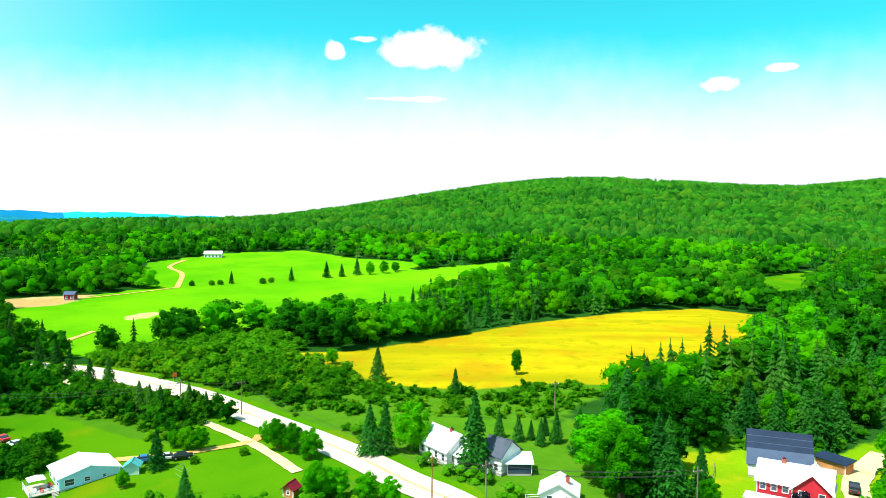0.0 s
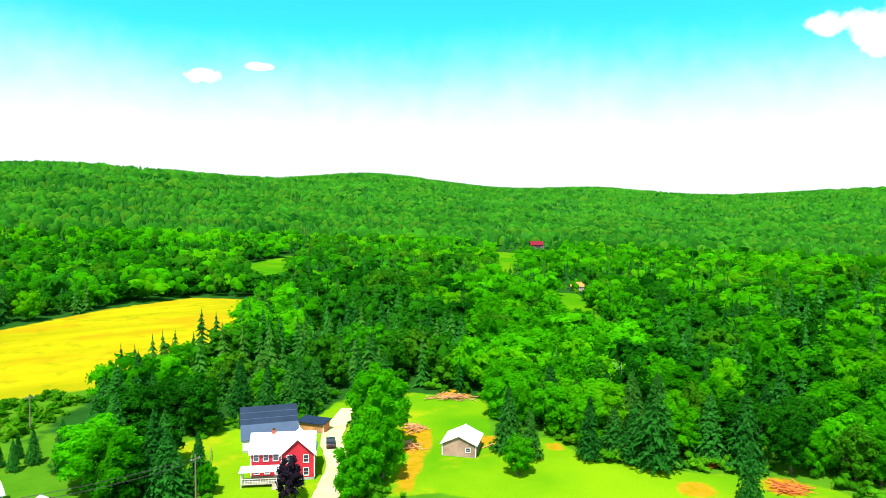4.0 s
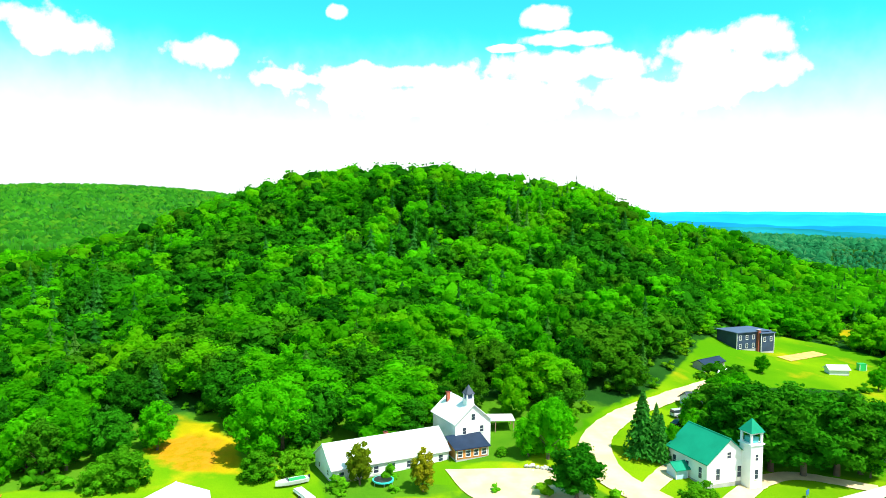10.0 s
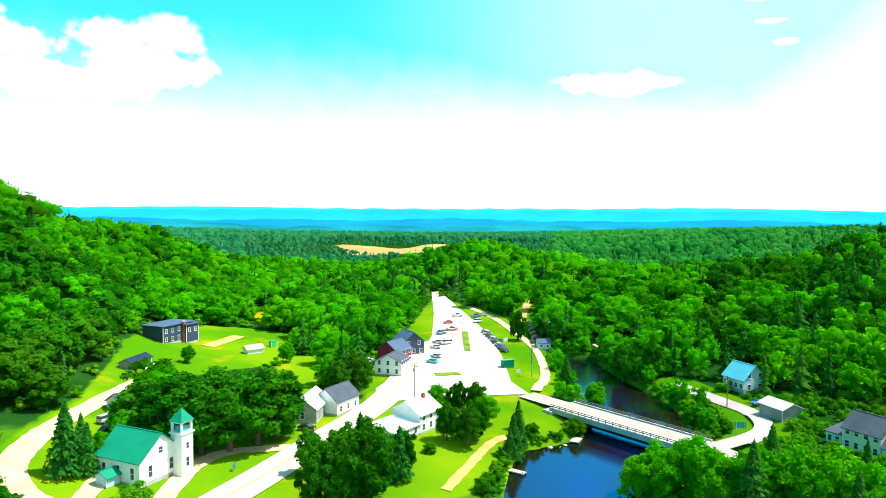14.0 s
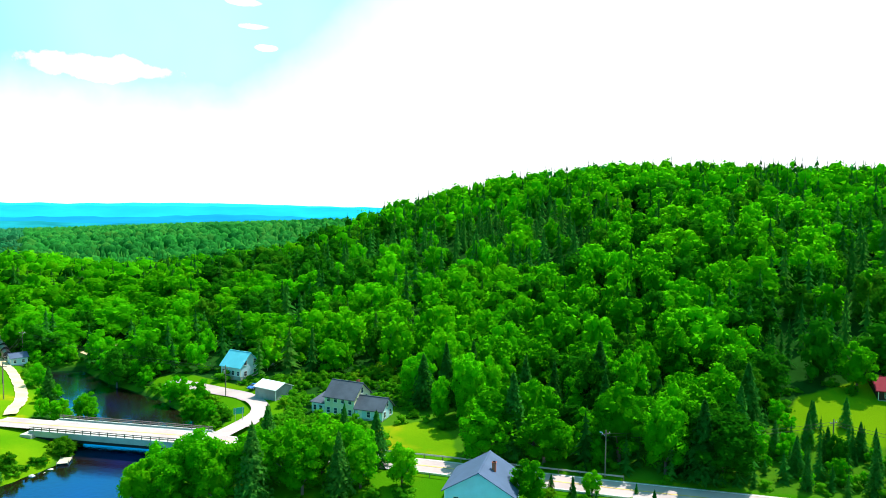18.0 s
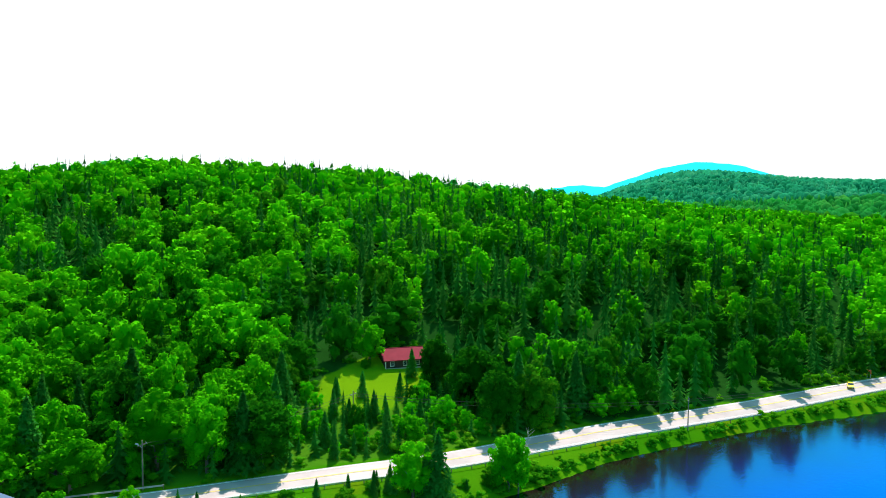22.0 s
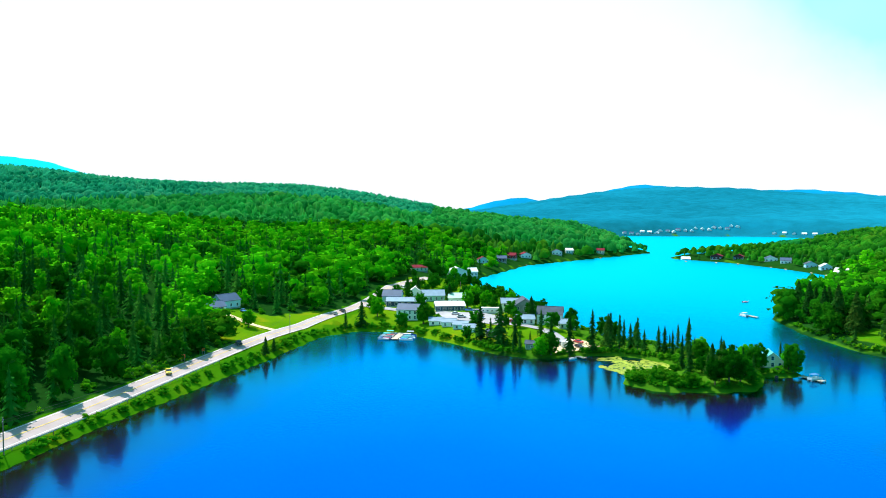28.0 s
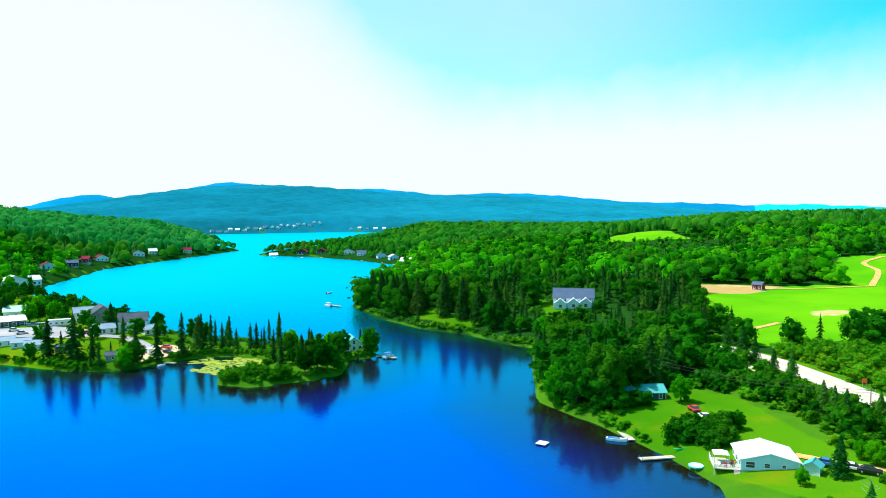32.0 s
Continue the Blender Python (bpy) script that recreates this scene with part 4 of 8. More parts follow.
ribbon("driveway", DRIVE_W, 2.4, DIRT, 0.2, "tan dirt driveway to the lake house", category="driveway")
ribbon("driveway", DRIVE_RED, 5.0, GRAVEL, 0.22, "wide pale gravel driveway", category="driveway")
ribbon("lane", LANE, (8.0, 3.0), GRAVEL, 0.22, "pale gravel lane narrowing as it climbs the hill")
ribbon("driveway", CHURCH_DR, 4.0, GRAVEL, 0.2, "gravel loop drive round the church lawn", category="driveway")
ribbon("driveway", CHURCH_DR2, 4.0, GRAVEL, 0.18, "short gravel drive beside the church", category="driveway")
ribbon("driveway", HOUSE_DR, 5.0, DIRT, 0.2, "pinkish gravel driveway on the hill lawn", category="driveway")
ribbon("trail", TRAIL, 2.2, DIRT, 0.16, "pale gravel trail along the pond", category="path")
ribbon("footpath", FOOTPATH, 3.2, GRAVEL, 0.2, "pale path beside the parking lot", category="path")
ribbon("road", ROAD_X, 4.8, LAKE_ROAD, 0.24, "pale side road curving up from the bridge")
ribbon("farm_track", TRACK_F, 2.6, DIRT, 0.2, "sandy track into the green field", category="track")
ribbon("farm_track", TRACK_F2, 3.4, DIRT, 0.25, "sandy track winding up the field", category="track")
ribbon("farm_track", TRACK_F3, 1.8, DIRT, 0.25, "worn track along the field's edge", category="track")


def sheet(name, outline, mat, lift, label, category, step=4.0):
    """A flat-lying area draped on the land."""
    if mat is GRAVEL:
        outline = [(p.x, p.y) for p in smooth_line(outline + outline[:1], 2.5)[:-1]]
    xs, ys = [p[0] for p in outline], [p[1] for p in outline]
    bm = bmesh.new()
    vs = [bm.verts.new((*p, 0)) for p in outline]
    bmesh.ops.triangle_fill(bm, edges=[bm.edges.new((vs[i], vs[(i + 1) % len(vs)])) for i in range(len(vs))])
    for axis, lo, hi in ((0, min(xs), max(xs)), (1, min(ys), max(ys))):
        for c in np.arange(lo + step, hi, step):
            co, no = [0, 0, 0], [0, 0, 0]
            co[axis], no[axis] = c, 1
            bmesh.ops.bisect_plane(bm, geom=bm.verts[:] + bm.edges[:] + bm.faces[:], plane_co=co, plane_no=no)
    z = height(np.array([v.co.x for v in bm.verts]), np.array([v.co.y for v in bm.verts]))
    for v, h in zip(bm.verts, z):
        v.co.z = h + lift
    for f in bm.faces:
        f.normal_update()
        if f.normal.z < 0:
            f.normal_flip()
    return tagged(new(name, finish(bm, name, mat)), label, category, kind="structure")


ribbon("lane", VILLAGE_LANE, 5.0, YARD_ASPHALT, 0.24, "grey village lane between the houses")
sheet("sand_lot", SAND_LOT, GRAVEL, 0.2, "sandy parking ground on the spit", "parking lot")
ribbon("sand_track", SAND_TRACK, 4.5, DIRT, 0.2, "yellow sandy track between the trees", category="track")
sheet("stream_yard", STREAM_YARD, GRAVEL, 0.2, "pale gravel yard beside the stream", "parking lot")
sheet("forecourt", FORECOURT, GRAVEL, 0.17, "warm gravel forecourt before the hall", "driveway")
for _o in (ISLAND_LONG, ISLAND_SMALL):
    sheet("grass_island", _o, LAWN_TURF, 0.32, "strip of grass within the parking lot", "lawn")
sheet("village_lot", VILLAGE_LOT, YARD_ASPHALT, 0.28, "grey asphalt yard between the lakeside houses", "parking lot")
ribbon("driveway", GARAGE_DR, 3.4, GRAVEL, 0.2, "pale gravel driveway up to a garage", category="driveway")
sheet("parking_lot", LOT, ASPHALT, 0.2, "broad sun-bleached asphalt parking lot", "parking lot")

# ---- trees ----
PHI = (1 + 5 ** 0.5) / 2
ICO_V = np.array([(-1, PHI, 0), (1, PHI, 0), (-1, -PHI, 0), (1, -PHI, 0), (0, -1, PHI), (0, 1, PHI), (0, -1, -PHI), (0, 1, -PHI), (PHI, 0, -1), (PHI, 0, 1), (-PHI, 0, -1), (-PHI, 0, 1)]) / (1 + PHI ** 2) ** 0.5
ICO_F = np.array([(i, j, k) for i in range(12) for j in range(i + 1, 12) for k in range(j + 1, 12)
                  if max(np.linalg.norm(ICO_V[a] - ICO_V[b]) for a, b in ((i, j), (j, k), (i, k))) < 1.2])
ICO_F = np.array([f if np.dot(np.cross(ICO_V[f[1]] - ICO_V[f[0]], ICO_V[f[2]] - ICO_V[f[0]]), ICO_V[f[0]]) > 0 else f[::-1] for f in ICO_F])

OCTA_V = np.array([(1, 0, 0), (0, 1, 0), (-1, 0, 0), (0, -1, 0), (0, 0, 1), (0, 0, -1)], float)
OCTA_F = np.array([(0, 1, 4), (1, 2, 4), (2, 3, 4), (3, 0, 4), (1, 0, 5), (2, 1, 5), (3, 2, 5), (0, 3, 5)])


def join(pieces):
    vs, fs, n = [], [], 0
    for v, f in pieces:
        vs.append(v), fs.append(f + n)
        n += len(v)
    return np.concatenate(vs), np.concatenate(fs)


def leaves(rng, centres, outward, size):
    """A small triangle of foliage at each centre, roughly facing outward."""
    n = len(centres)
    nor = outward + rng.normal(0, 0.55, (n, 3))
    nor /= np.linalg.norm(nor, axis=1)[:, None]
    u = np.cross(nor, rng.normal(0, 1, (n, 3)))
    u /= np.linalg.norm(u, axis=1)[:, None]
    w = np.cross(nor, u)
    s = (size * rng.uniform(0.6, 1.3, n))[:, None]
    v = np.stack([centres + u * s * 0.62, centres - u * s * 0.36 + w * s * 0.55, centres - u * s * 0.36 - w * s * 0.55], 1).reshape(-1, 3)
    return v, np.arange(3 * n).reshape(n, 3)


DOME_F = np.array([f for f in ICO_F if ICO_V[f, 2].mean() > -0.3])


def broad_crown(seed, count, size, lumps, core):
    """Crown of a broad-leaved tree 1 m high and about 0.62 m wide: flattened clumps of boughs in loose tiers, each with leaves on its upper side."""
    rng = np.random.default_rng(seed)
    mid, rad = np.array([0, 0, 0.49]), np.array([0.25, 0.25, 0.42])
    k = np.arange(lumps) + 0.5
    h, a = 1 - 1.86 * k / lumps, k * 2.39996 + rng.uniform(0, 6.28) + rng.normal(0, 0.25, lumps)
    flat = np.sqrt(np.maximum(0, 1 - h * h))
    d = np.stack([np.cos(a) * flat, np.sin(a) * flat, h], 1)
    at = mid + d * rad * rng.uniform(0.68, 1.0, (lumps, 1))
    r = rng.uniform(0.095, 0.15, lumps) * (12 / lumps) ** 0.42 * np.array([1, 1, 1.02])[:, None]
    r = r.T
    pieces = []
    if core == 1:
        pieces.append((mid + OCTA_V * rad * 0.82 * rng.uniform(0.85, 1.1, (6, 1)), OCTA_F))
    if core:
        pieces += [(at[i] + ICO_V * r[i] * 0.92 * rng.uniform(0.8, 1.15, (12, 1)), DOME_F) for i in range(lumps)]
    if count:
        k = rng.integers(0, lumps, count)
        o = rng.normal(0, 1, (count, 3)) + d[k] * 0.8 + np.array([0, 0, 0.5])
        o /= np.linalg.norm(o, axis=1)[:, None]
        pieces.append(leaves(rng, at[k] + o * r[k] * rng.uniform(0.85, 1.22, (count, 1)), o, size))
    return join(pieces)


def fir_crown(seed, layers, arms, fuzz, slim=0.2):
    """Crown of a conifer 1 m high: drooping whorls of boughs that narrow to a spire."""
    rng = np.random.default_rng(seed)
    pieces = []
    for i in range(layers):
        f = i / (layers - 1)
        z = 0.10 + 0.86 * f ** 0.92
        r = slim * (1 - f) ** 0.85 * rng.uniform(0.85, 1.1) + 0.012
        a = rng.uniform(0, 6.28) + np.arange(arms) * 2 * np.pi / arms + rng.normal(0, 0.12, arms)
        rr = r * rng.uniform(0.5, 1.2, arms)
        tip = np.stack([np.cos(a) * rr, np.sin(a) * rr, z - 0.35 * rr + rng.normal(0, 0.006, arms)], 1)
        wide = np.pi / arms * 1.15
        lf = np.stack([np.cos(a - wide) * rr * 0.45, np.sin(a - wide) * rr * 0.45, np.full(arms, z - 0.01)], 1)
        rt = np.stack([np.cos(a + wide) * rr * 0.45, np.sin(a + wide) * rr * 0.45, np.full(arms, z - 0.01)], 1)
        top = np.tile([0, 0, z + 0.9 / layers], (arms, 1))
        v = np.concatenate([top, lf, tip, rt])
        k = np.arange(arms)
        pieces.append((v, np.concatenate([np.stack([k, k + arms, k + 2 * arms], 1), np.stack([k, k + 2 * arms, k + 3 * arms], 1)])))
    if fuzz:
        f = rng.uniform(0, 1, fuzz) ** 1.3
        a, r = rng.uniform(0, 6.28, fuzz), slim * (1 - f) ** 0.85 * rng.uniform(0.55, 1.02, fuzz)
        c = np.stack([np.cos(a) * r, np.sin(a) * r, 0.07 + 0.88 * f], 1)
        o = np.stack([np.cos(a), np.sin(a), np.full(fuzz, 0.7)], 1)
        pieces.append(leaves(rng, c, o, 0.052))
    return join(pieces)


def rings_to_tip(rng, rings, sides):
    """A rounded or pointed crown: rings of a height and radius, closed by a tip."""
    a = np.arange(sides) * 2 * np.pi / sides + rng.uniform(0, 6.28)
    v, f = [], []
    for i, (z, r) in enumerate(rings[:-1]):
        rr = r * rng.uniform(0.78, 1.2, sides)
        v.append(np.stack([np.cos(a + i * 0.4) * rr, np.sin(a + i * 0.4) * rr, np.full(sides, z) + rng.normal(0, 0.03, sides)], 1))
        for k in range(sides):
            j = (k + 1) % sides
            if i < len(rings) - 2:
                f += [(i * sides + k, i * sides + j, (i + 1) * sides + k), (i * sides + j, (i + 1) * sides + j, (i + 1) * sides + k)]
            else:
                f.append((i * sides + k, i * sides + j, (i + 1) * sides))
    v.append(np.array([[0, 0, rings[-1][0]]]))
    return np.concatenate(v), np.array(f)


def far_broad(seed, fine):
    rng = np.random.default_rng(seed)
    return rings_to_tip(rng, ((0.30, 0.30), (0.78, 0.23), (1.0, 0)) if fine else ((0.42, 0.31), (1.0, 0)), 5 if fine else 6)


def far_fir(seed, fine):
    rng = np.random.default_rng(seed)
    if not fine:
        return rings_to_tip(rng, ((0.25, 0.17), (1.0, 0)), 5)
    return join([rings_to_tip(rng, ((z, r), (t, 0)), 5) for z, t, r in ((0.12, 0.70, 0.20), (0.45, 1.0, 0.12))])


FIRS_THIN = [fir_crown(70 + s, 13 + s, 4, 90, 0.15 + 0.02 * s) for s in range(4)]
# from near to far: leafy crowns, crowns of clumps, and mere tree tops
BROAD = [[broad_crown(s, 1500, 0.036, 26, 1) for s in range(5)], [broad_crown(20 + s, 290, 0.056, 13, 1) for s in range(7)],
         [broad_crown(40 + s, 26, 0.085, 4, 1) for s in range(7)], [far_broad(60 + s, True) for s in range(6)], [far_broad(70 + s, False) for s in range(6)]]
BUSHES = [broad_crown(90 + s, 110, 0.09, 6, 1) for s in range(5)]
FIRS = [[fir_crown(s, 18, 10, 620, 0.22 + 0.02 * s) for s in range(4)], [fir_crown(20 + s, 9, 6, 20, 0.19 + 0.02 * s) for s in range(5)],
        [fir_crown(40 + s, 5, 5, 0, 0.19 + 0.015 * s) for s in range(4)], [far_fir(60 + s, True) for s in range(4)], [far_fir(70 + s, False) for s in range(4)]]


def stand(name, kinds, mat, x, y, z, tall, wide, label):
    """Many trees as one mesh: x, y, z, height and width factor of each."""
    rng = np.random.default_rng(len(x))
    pick, turn, tint = rng.integers(0, len(kinds), len(x)), rng.uniform(0, 6.28, len(x)), rng.uniform(0, 1, len(x))
    vs, fs, ts, n = [], [], [], 0
    for i, (kv, kf) in enumerate(kinds):
        m = np.where(pick == i)[0]
        if not len(m):
            continue
        c, s = np.cos(turn[m])[:, None], np.sin(turn[m])[:, None]
        w = (tall[m] * wide[m])[:, None]
        px = x[m][:, None] + (kv[None, :, 0] * c - kv[None, :, 1] * s) * w
        py = y[m][:, None] + (kv[None, :, 0] * s + kv[None, :, 1] * c) * w
        pz = z[m][:, None] + kv[None, :, 2] * tall[m][:, None]
        vs.append(np.stack([px, py, pz], -1).reshape(-1, 3))
        fs.append((kf[None] + (np.arange(len(m)) * len(kv))[:, None, None] + n).reshape(-1, 3))
        ts.append(np.repeat(tint[m], len(kv)))
        n += len(m) * len(kv)
    if not vs:
        return
    me = mesh_from(name, np.concatenate(vs), np.concatenate(fs), mat, True)
    value(me, "tint", np.concatenate(ts))
    tagged(new(name, me), label, "forest", kind="stuff")


def trunk_mesh(tall, r, limbs, seed):
    rng = random.Random(seed)
    bm = bmesh.new()
    tube(bm, (0, 0, -0.02), (0, 0, tall * 0.45), r, r * 0.7, 7)
    tube(bm, (0, 0, tall * 0.45), (rng.uniform(-0.02, 0.02), rng.uniform(-0.02, 0.02), tall), r * 0.7, r * 0.15, 6)
    for _ in range(limbs):
        a, z = rng.uniform(0, 6.28), rng.uniform(0.25, 0.6) * tall
        tube(bm, (0, 0, z), (0.2 * math.cos(a), 0.2 * math.sin(a), z + 0.22), r * 0.4, r * 0.12, 5)
    return finish(bm, "trunk", BARK)


TREE_MESH = {}
for kind, sets, mat in (("broad", BROAD, LEAF), ("fir", FIRS, NEEDLE), ("bush", BROAD, BUSH), ("purple", BROAD, PURPLE), ("gold", BROAD, GOLD), ("maple", BROAD, LEAF_DARK_SHADE)):
    TREE_MESH[kind] = [mesh_from("crown", *k, mat, True) for k in sets[0]]
TREE_MESH["pine"] = [mesh_from("crown", *k, NEEDLE_DARK, True) for k in FIRS[0]]
TREE_MESH["spruce"] = [mesh_from("crown", *k, NEEDLE_DARK) for k in FIRS_THIN]
TREE_MESH["maple"] = [mesh_from("crown", *broad_crown(80 + s, 1900, 0.036, 34, 1), LEAF_DARK_SHADE, True) for s in range(3)]
TRUNKS = {"broad": [trunk_mesh(0.62, 0.024, 5, s) for s in range(3)], "fir": [trunk_mesh(0.9, 0.018, 0, 5)]}
TRUNKS["spruce"] = TRUNKS["pine"] = TRUNKS["fir"]
TRUNKS["maple"] = TRUNKS["gold"] = TRUNKS["purple"] = TRUNKS["broad"]
LABELS = {"broad": ("broad_leaved_tree", "leafy green broad-leaved tree with a lumpy crown", "tree"), "fir": ("conifer_tree", "dark green spruce with drooping boughs", "tree"),
          "bush": ("shrub", "rounded bright green shrub in the grass", "shrub"), "spruce": ("spruce_tree", "thin gappy dark spruce near the water", "tree"), "pine": ("pine_tree", "tall dark pine on the lake shore", "tree"), "maple": ("dark_broad_tree", "broad dark green tree: village maples, and broad trees darkened for shade", "tree"), "gold": ("yellowing_tree", "small tree with yellow-green leaves before the hall", "tree"), "purple": ("ornamental_tree", "dark purple-leaved tree on a house lawn", "tree")}
tree_rng = random.Random(11)


def tree(kind, x, y, tall, wide=1.0, label=""):
    name, text, cat = LABELS[kind]
    t = thing(name, pose(x, y, Z(x, y) - 0.05, 0, 0, tree_rng.uniform(0, 360)), label or text, cat, "trees and shrubs of the village")
    t.scale = (tall * wide, tall * wide, tall)
    if kind == "bush":
        c = part("leaves", tree_rng.choice(TREE_MESH[kind]), None, t)
        c.location.z = -0.22
    else:
        part("trunk", tree_rng.choice(TRUNKS[kind]), None, t)
        part("crown", tree_rng.choice(TREE_MESH[kind]), None, t)
    return t


def lumpiness(x, y, f, seed):
    """Slow variation over the land, 0 to 1."""
    return 0.5 + 0.25 * (np.sin(x * f + seed + 1.7 * np.sin(y * f * 0.7 + seed)) + np.sin(y * f * 1.3 - seed + 1.3 * np.sin(x * f * 0.9)))


WESTERN = [(-680, 98), (-715, 122), (-752, 137), (-775, 160), (-826, 208), (-850, 230), (-885, 280)]
NORTHERN = [(-820, 366), (-796, 392), (-775, 408), (-727, 420), (-699, 420), (-655, 420), (-628, 418)]
BUILT = []  # footprints kept clear of the woods


def build_woods():
    rng = np.random.default_rng(4)
    X, Y, S = [], [], []
    for lo, hi, step in ((60, 330, 7.0), (330, 640, 8.4), (640, 1000, 9.2), (1000, 1500, 10.5), (1500, 2700, 14.0), (2700, 4700, 24)):
        g = np.arange(-hi, hi, step)
        x, y = np.meshgrid(g, g)
        x, y = x.ravel() + rng.uniform(-0.42, 0.42, x.size) * step, y.ravel() + rng.uniform(-0.42, 0.42, y.size) * step
        r = np.hypot(x, y)
        m = (r > lo) & (r < hi)
        X.append(x[m]), Y.append(y[m]), S.append(np.full(m.sum(), step))
    x, y, step = np.concatenate(X), np.concatenate(Y), np.concatenate(S)
    r = np.hypot(x, y)
    s = sdist(x, y, LAKE)
    ok = s > 1.6
    for o in OPEN:
        ok &= sdist(x, y, o) > 2.5
    for line, half in WAYS + [([(1, 131), (16, 112), (48, 70), (78, 22), (92, -30), (104, -79)], 6)]:
        ok &= ldist(x, y, line) > half + 2.6
    for plot in BUILT:
        ok &= sdist(x, y, plot) > 2.8
    for u, v in WESTERN + NORTHERN + [(-564, 61), (-559, 29)]:
        ok &= ldist(x, y, [(u, v), (u * 0.935, v * 0.935)]) > 8.0
    # near the hovering point the shore is gardens and lawns
    turn = np.degrees(np.arctan2(-x, y)) % 360
    ok &= (r > 128) & ((r > 330) | (rng.uniform(0, 1, len(x)) < 0.84))
    ok &= ~((r > 160) & (r < 250) & (turn > 226.5) & (turn < 236))
    ok &= ~((r < 152) & (turn > 250) & (turn < 288))
    ok &= ~((r < 225) & ((turn > 357) | (turn < 33))) & ~((r < 228) & (turn > 347)) & ~((r < 132) & (turn > 318)) & ~((r < 212) & (turn > 178) & (turn < 197)) & ~((r < 215) & (turn > 197) & (turn < 236))
    for o in (PENINSULA, BANK, THICKET):
        ok &= sdist(x, y, o) > 1.0
    x, y, step, r, s = x[ok], y[ok], step[ok], r[ok], s[ok]
    z = height(x, y, s)
    # the far sides of ridges carry a thin stand only
    ang = np.round((np.degrees(np.arctan2(-x, y)) % 360) * 2).astype(int) % 720
    rr = np.geomspace(100, 4800, 160)
    ga = np.radians(np.arange(720) / 2)[:, None]
    gx, gy = -np.sin(ga) * rr, np.cos(ga) * rr
    slope = (height(gx, gy) + 7 - EYE[2]) / rr
    peak = np.maximum.accumulate(slope, axis=1)
    at = np.clip(np.searchsorted(rr, r * 0.97) - 1, 0, 159)
    hidden = (z + 16 - EYE[2]) / r < peak[ang, at] - 0.002
    ok = ~hidden | (rng.uniform(0, 1, len(x)) < 0.06)
    x, y, step, r, z, behind = x[ok], y[ok], step[ok], r[ok], z[ok], hidden[ok]
    bearing = np.degrees(np.arctan2(-x, y)) % 360
    share = 0.30 + 0.9 * (lumpiness(x, y, 0.021, 1.0) - 0.5)
    share += np.where((bearing > 318) & (bearing < 352) & (r < 330), 0.50, 0)
    share += np.where((bearing > 86) & (bearing < 200), 0.10, 0) + np.where((bearing > 86) & (bearing < 150) & (r < 430), 0.28, 0) + np.where((bearing > 138) & (bearing < 168) & (r < 270), 0.15, 0) + np.where((bearing > 22) & (bearing < 60) & (r < 430), 0.34, 0) - np.where((bearing > 235) & (bearing < 285) & (r < 700), 0.22, 0) + np.where((bearing > 110) & (bearing < 175) & (r > 330) & (r < 560), 0.14, 0) + np.where((bearing > 300) | (bearing < 15), 0.08, 0)
    fir = rng.uniform(0, 1, len(x)) < np.clip(share, 0.03, 0.74)
    tall = np.where(fir, rng.uniform(8, 17, len(x)), rng.uniform(9, 16.5, len(x)))
    wide = np.where(fir, rng.uniform(0.9, 1.35, len(x)), 0.95 + 0.95 * rng.uniform(0, 1, len(x)) ** 1.2) * np.clip(step / 9.0, 1, 2.0)
    south = (bearing > 110) & (bearing < 185) & (r < 760)
    tall, wide = np.where(south, tall * 1.15, tall), np.where(south, wide * 0.80, wide)
    tall = np.where((bearing > 205) & (bearing < 230) & (r > 720) & (r < 1400), tall * 0.5, tall)
    tall = np.where((bearing > 31) & (bearing < 41) & (r > 540) & (r < 740), tall * 0.40, tall)
    tall = np.where((bearing > 54) & (bearing < 70) & (r > 690) & (r < 1400), tall * 0.62, tall)
    # younger growth where houses show over the trees
    tall = np.where((bearing > 342.0) & (bearing < 345.2) & (r > 1860) & (r < 2080), tall * 0.3, tall)
    tall = np.where((bearing > 310.5) & (bearing < 314.5) & (r > 640) & (r < 790), tall * 0.35, tall)
    tall = np.where((bearing > 307.5) & (bearing < 311.0) & (r > 360) & (r < 445), tall * 0.6, tall)
    tall = np.where((bearing > 135) & (bearing < 150) & (r > 145) & (r < 190), np.minimum(tall, np.where(r < 170, 8.5, 6.0)), tall)
    tall = np.where((bearing > 37) & (bearing < 47) & (r > 280) & (r < 350), np.minimum(tall, 7.0), tall)
    # by bearing: broad trees given the dark leaf colour in place of shade
    shade_share = np.where(((bearing > 318) & (bearing < 355) & (r < 620)) | ((bearing > 236) & (bearing < 250) & (r < 340)) | ((bearing > 179) & (bearing < 193) & (r > 270) & (r < 460)) | ((bearing > 86) & (bearing < 122) & (r < 290)), 0.55, np.where(((bearing > 255) & (bearing < 304) & (r < 420)) | ((bearing > 122) & (bearing < 151) & (r < 270)), 0.38, 0.0))
    deep = ~fir & (rng.uniform(0, 1, len(x)) < shade_share + np.where((bearing > 22) & (bearing < 60) & (r < 430), 1.0, np.where((bearing > 8) & (bearing < 64) & (r < 760), 0.5, np.where((bearing > 105) & (bearing < 180) & (r > 400), 0.0, 0.16))))
    lod = np.where(behind, 4, np.digitize(r, (195, 380, 760, 1500)))
    near = np.argsort(r)[:60]
    alone = np.zeros(len(x), bool)
    alone[near] = True
    for i in near:
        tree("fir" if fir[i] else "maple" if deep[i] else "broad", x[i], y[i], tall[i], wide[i])
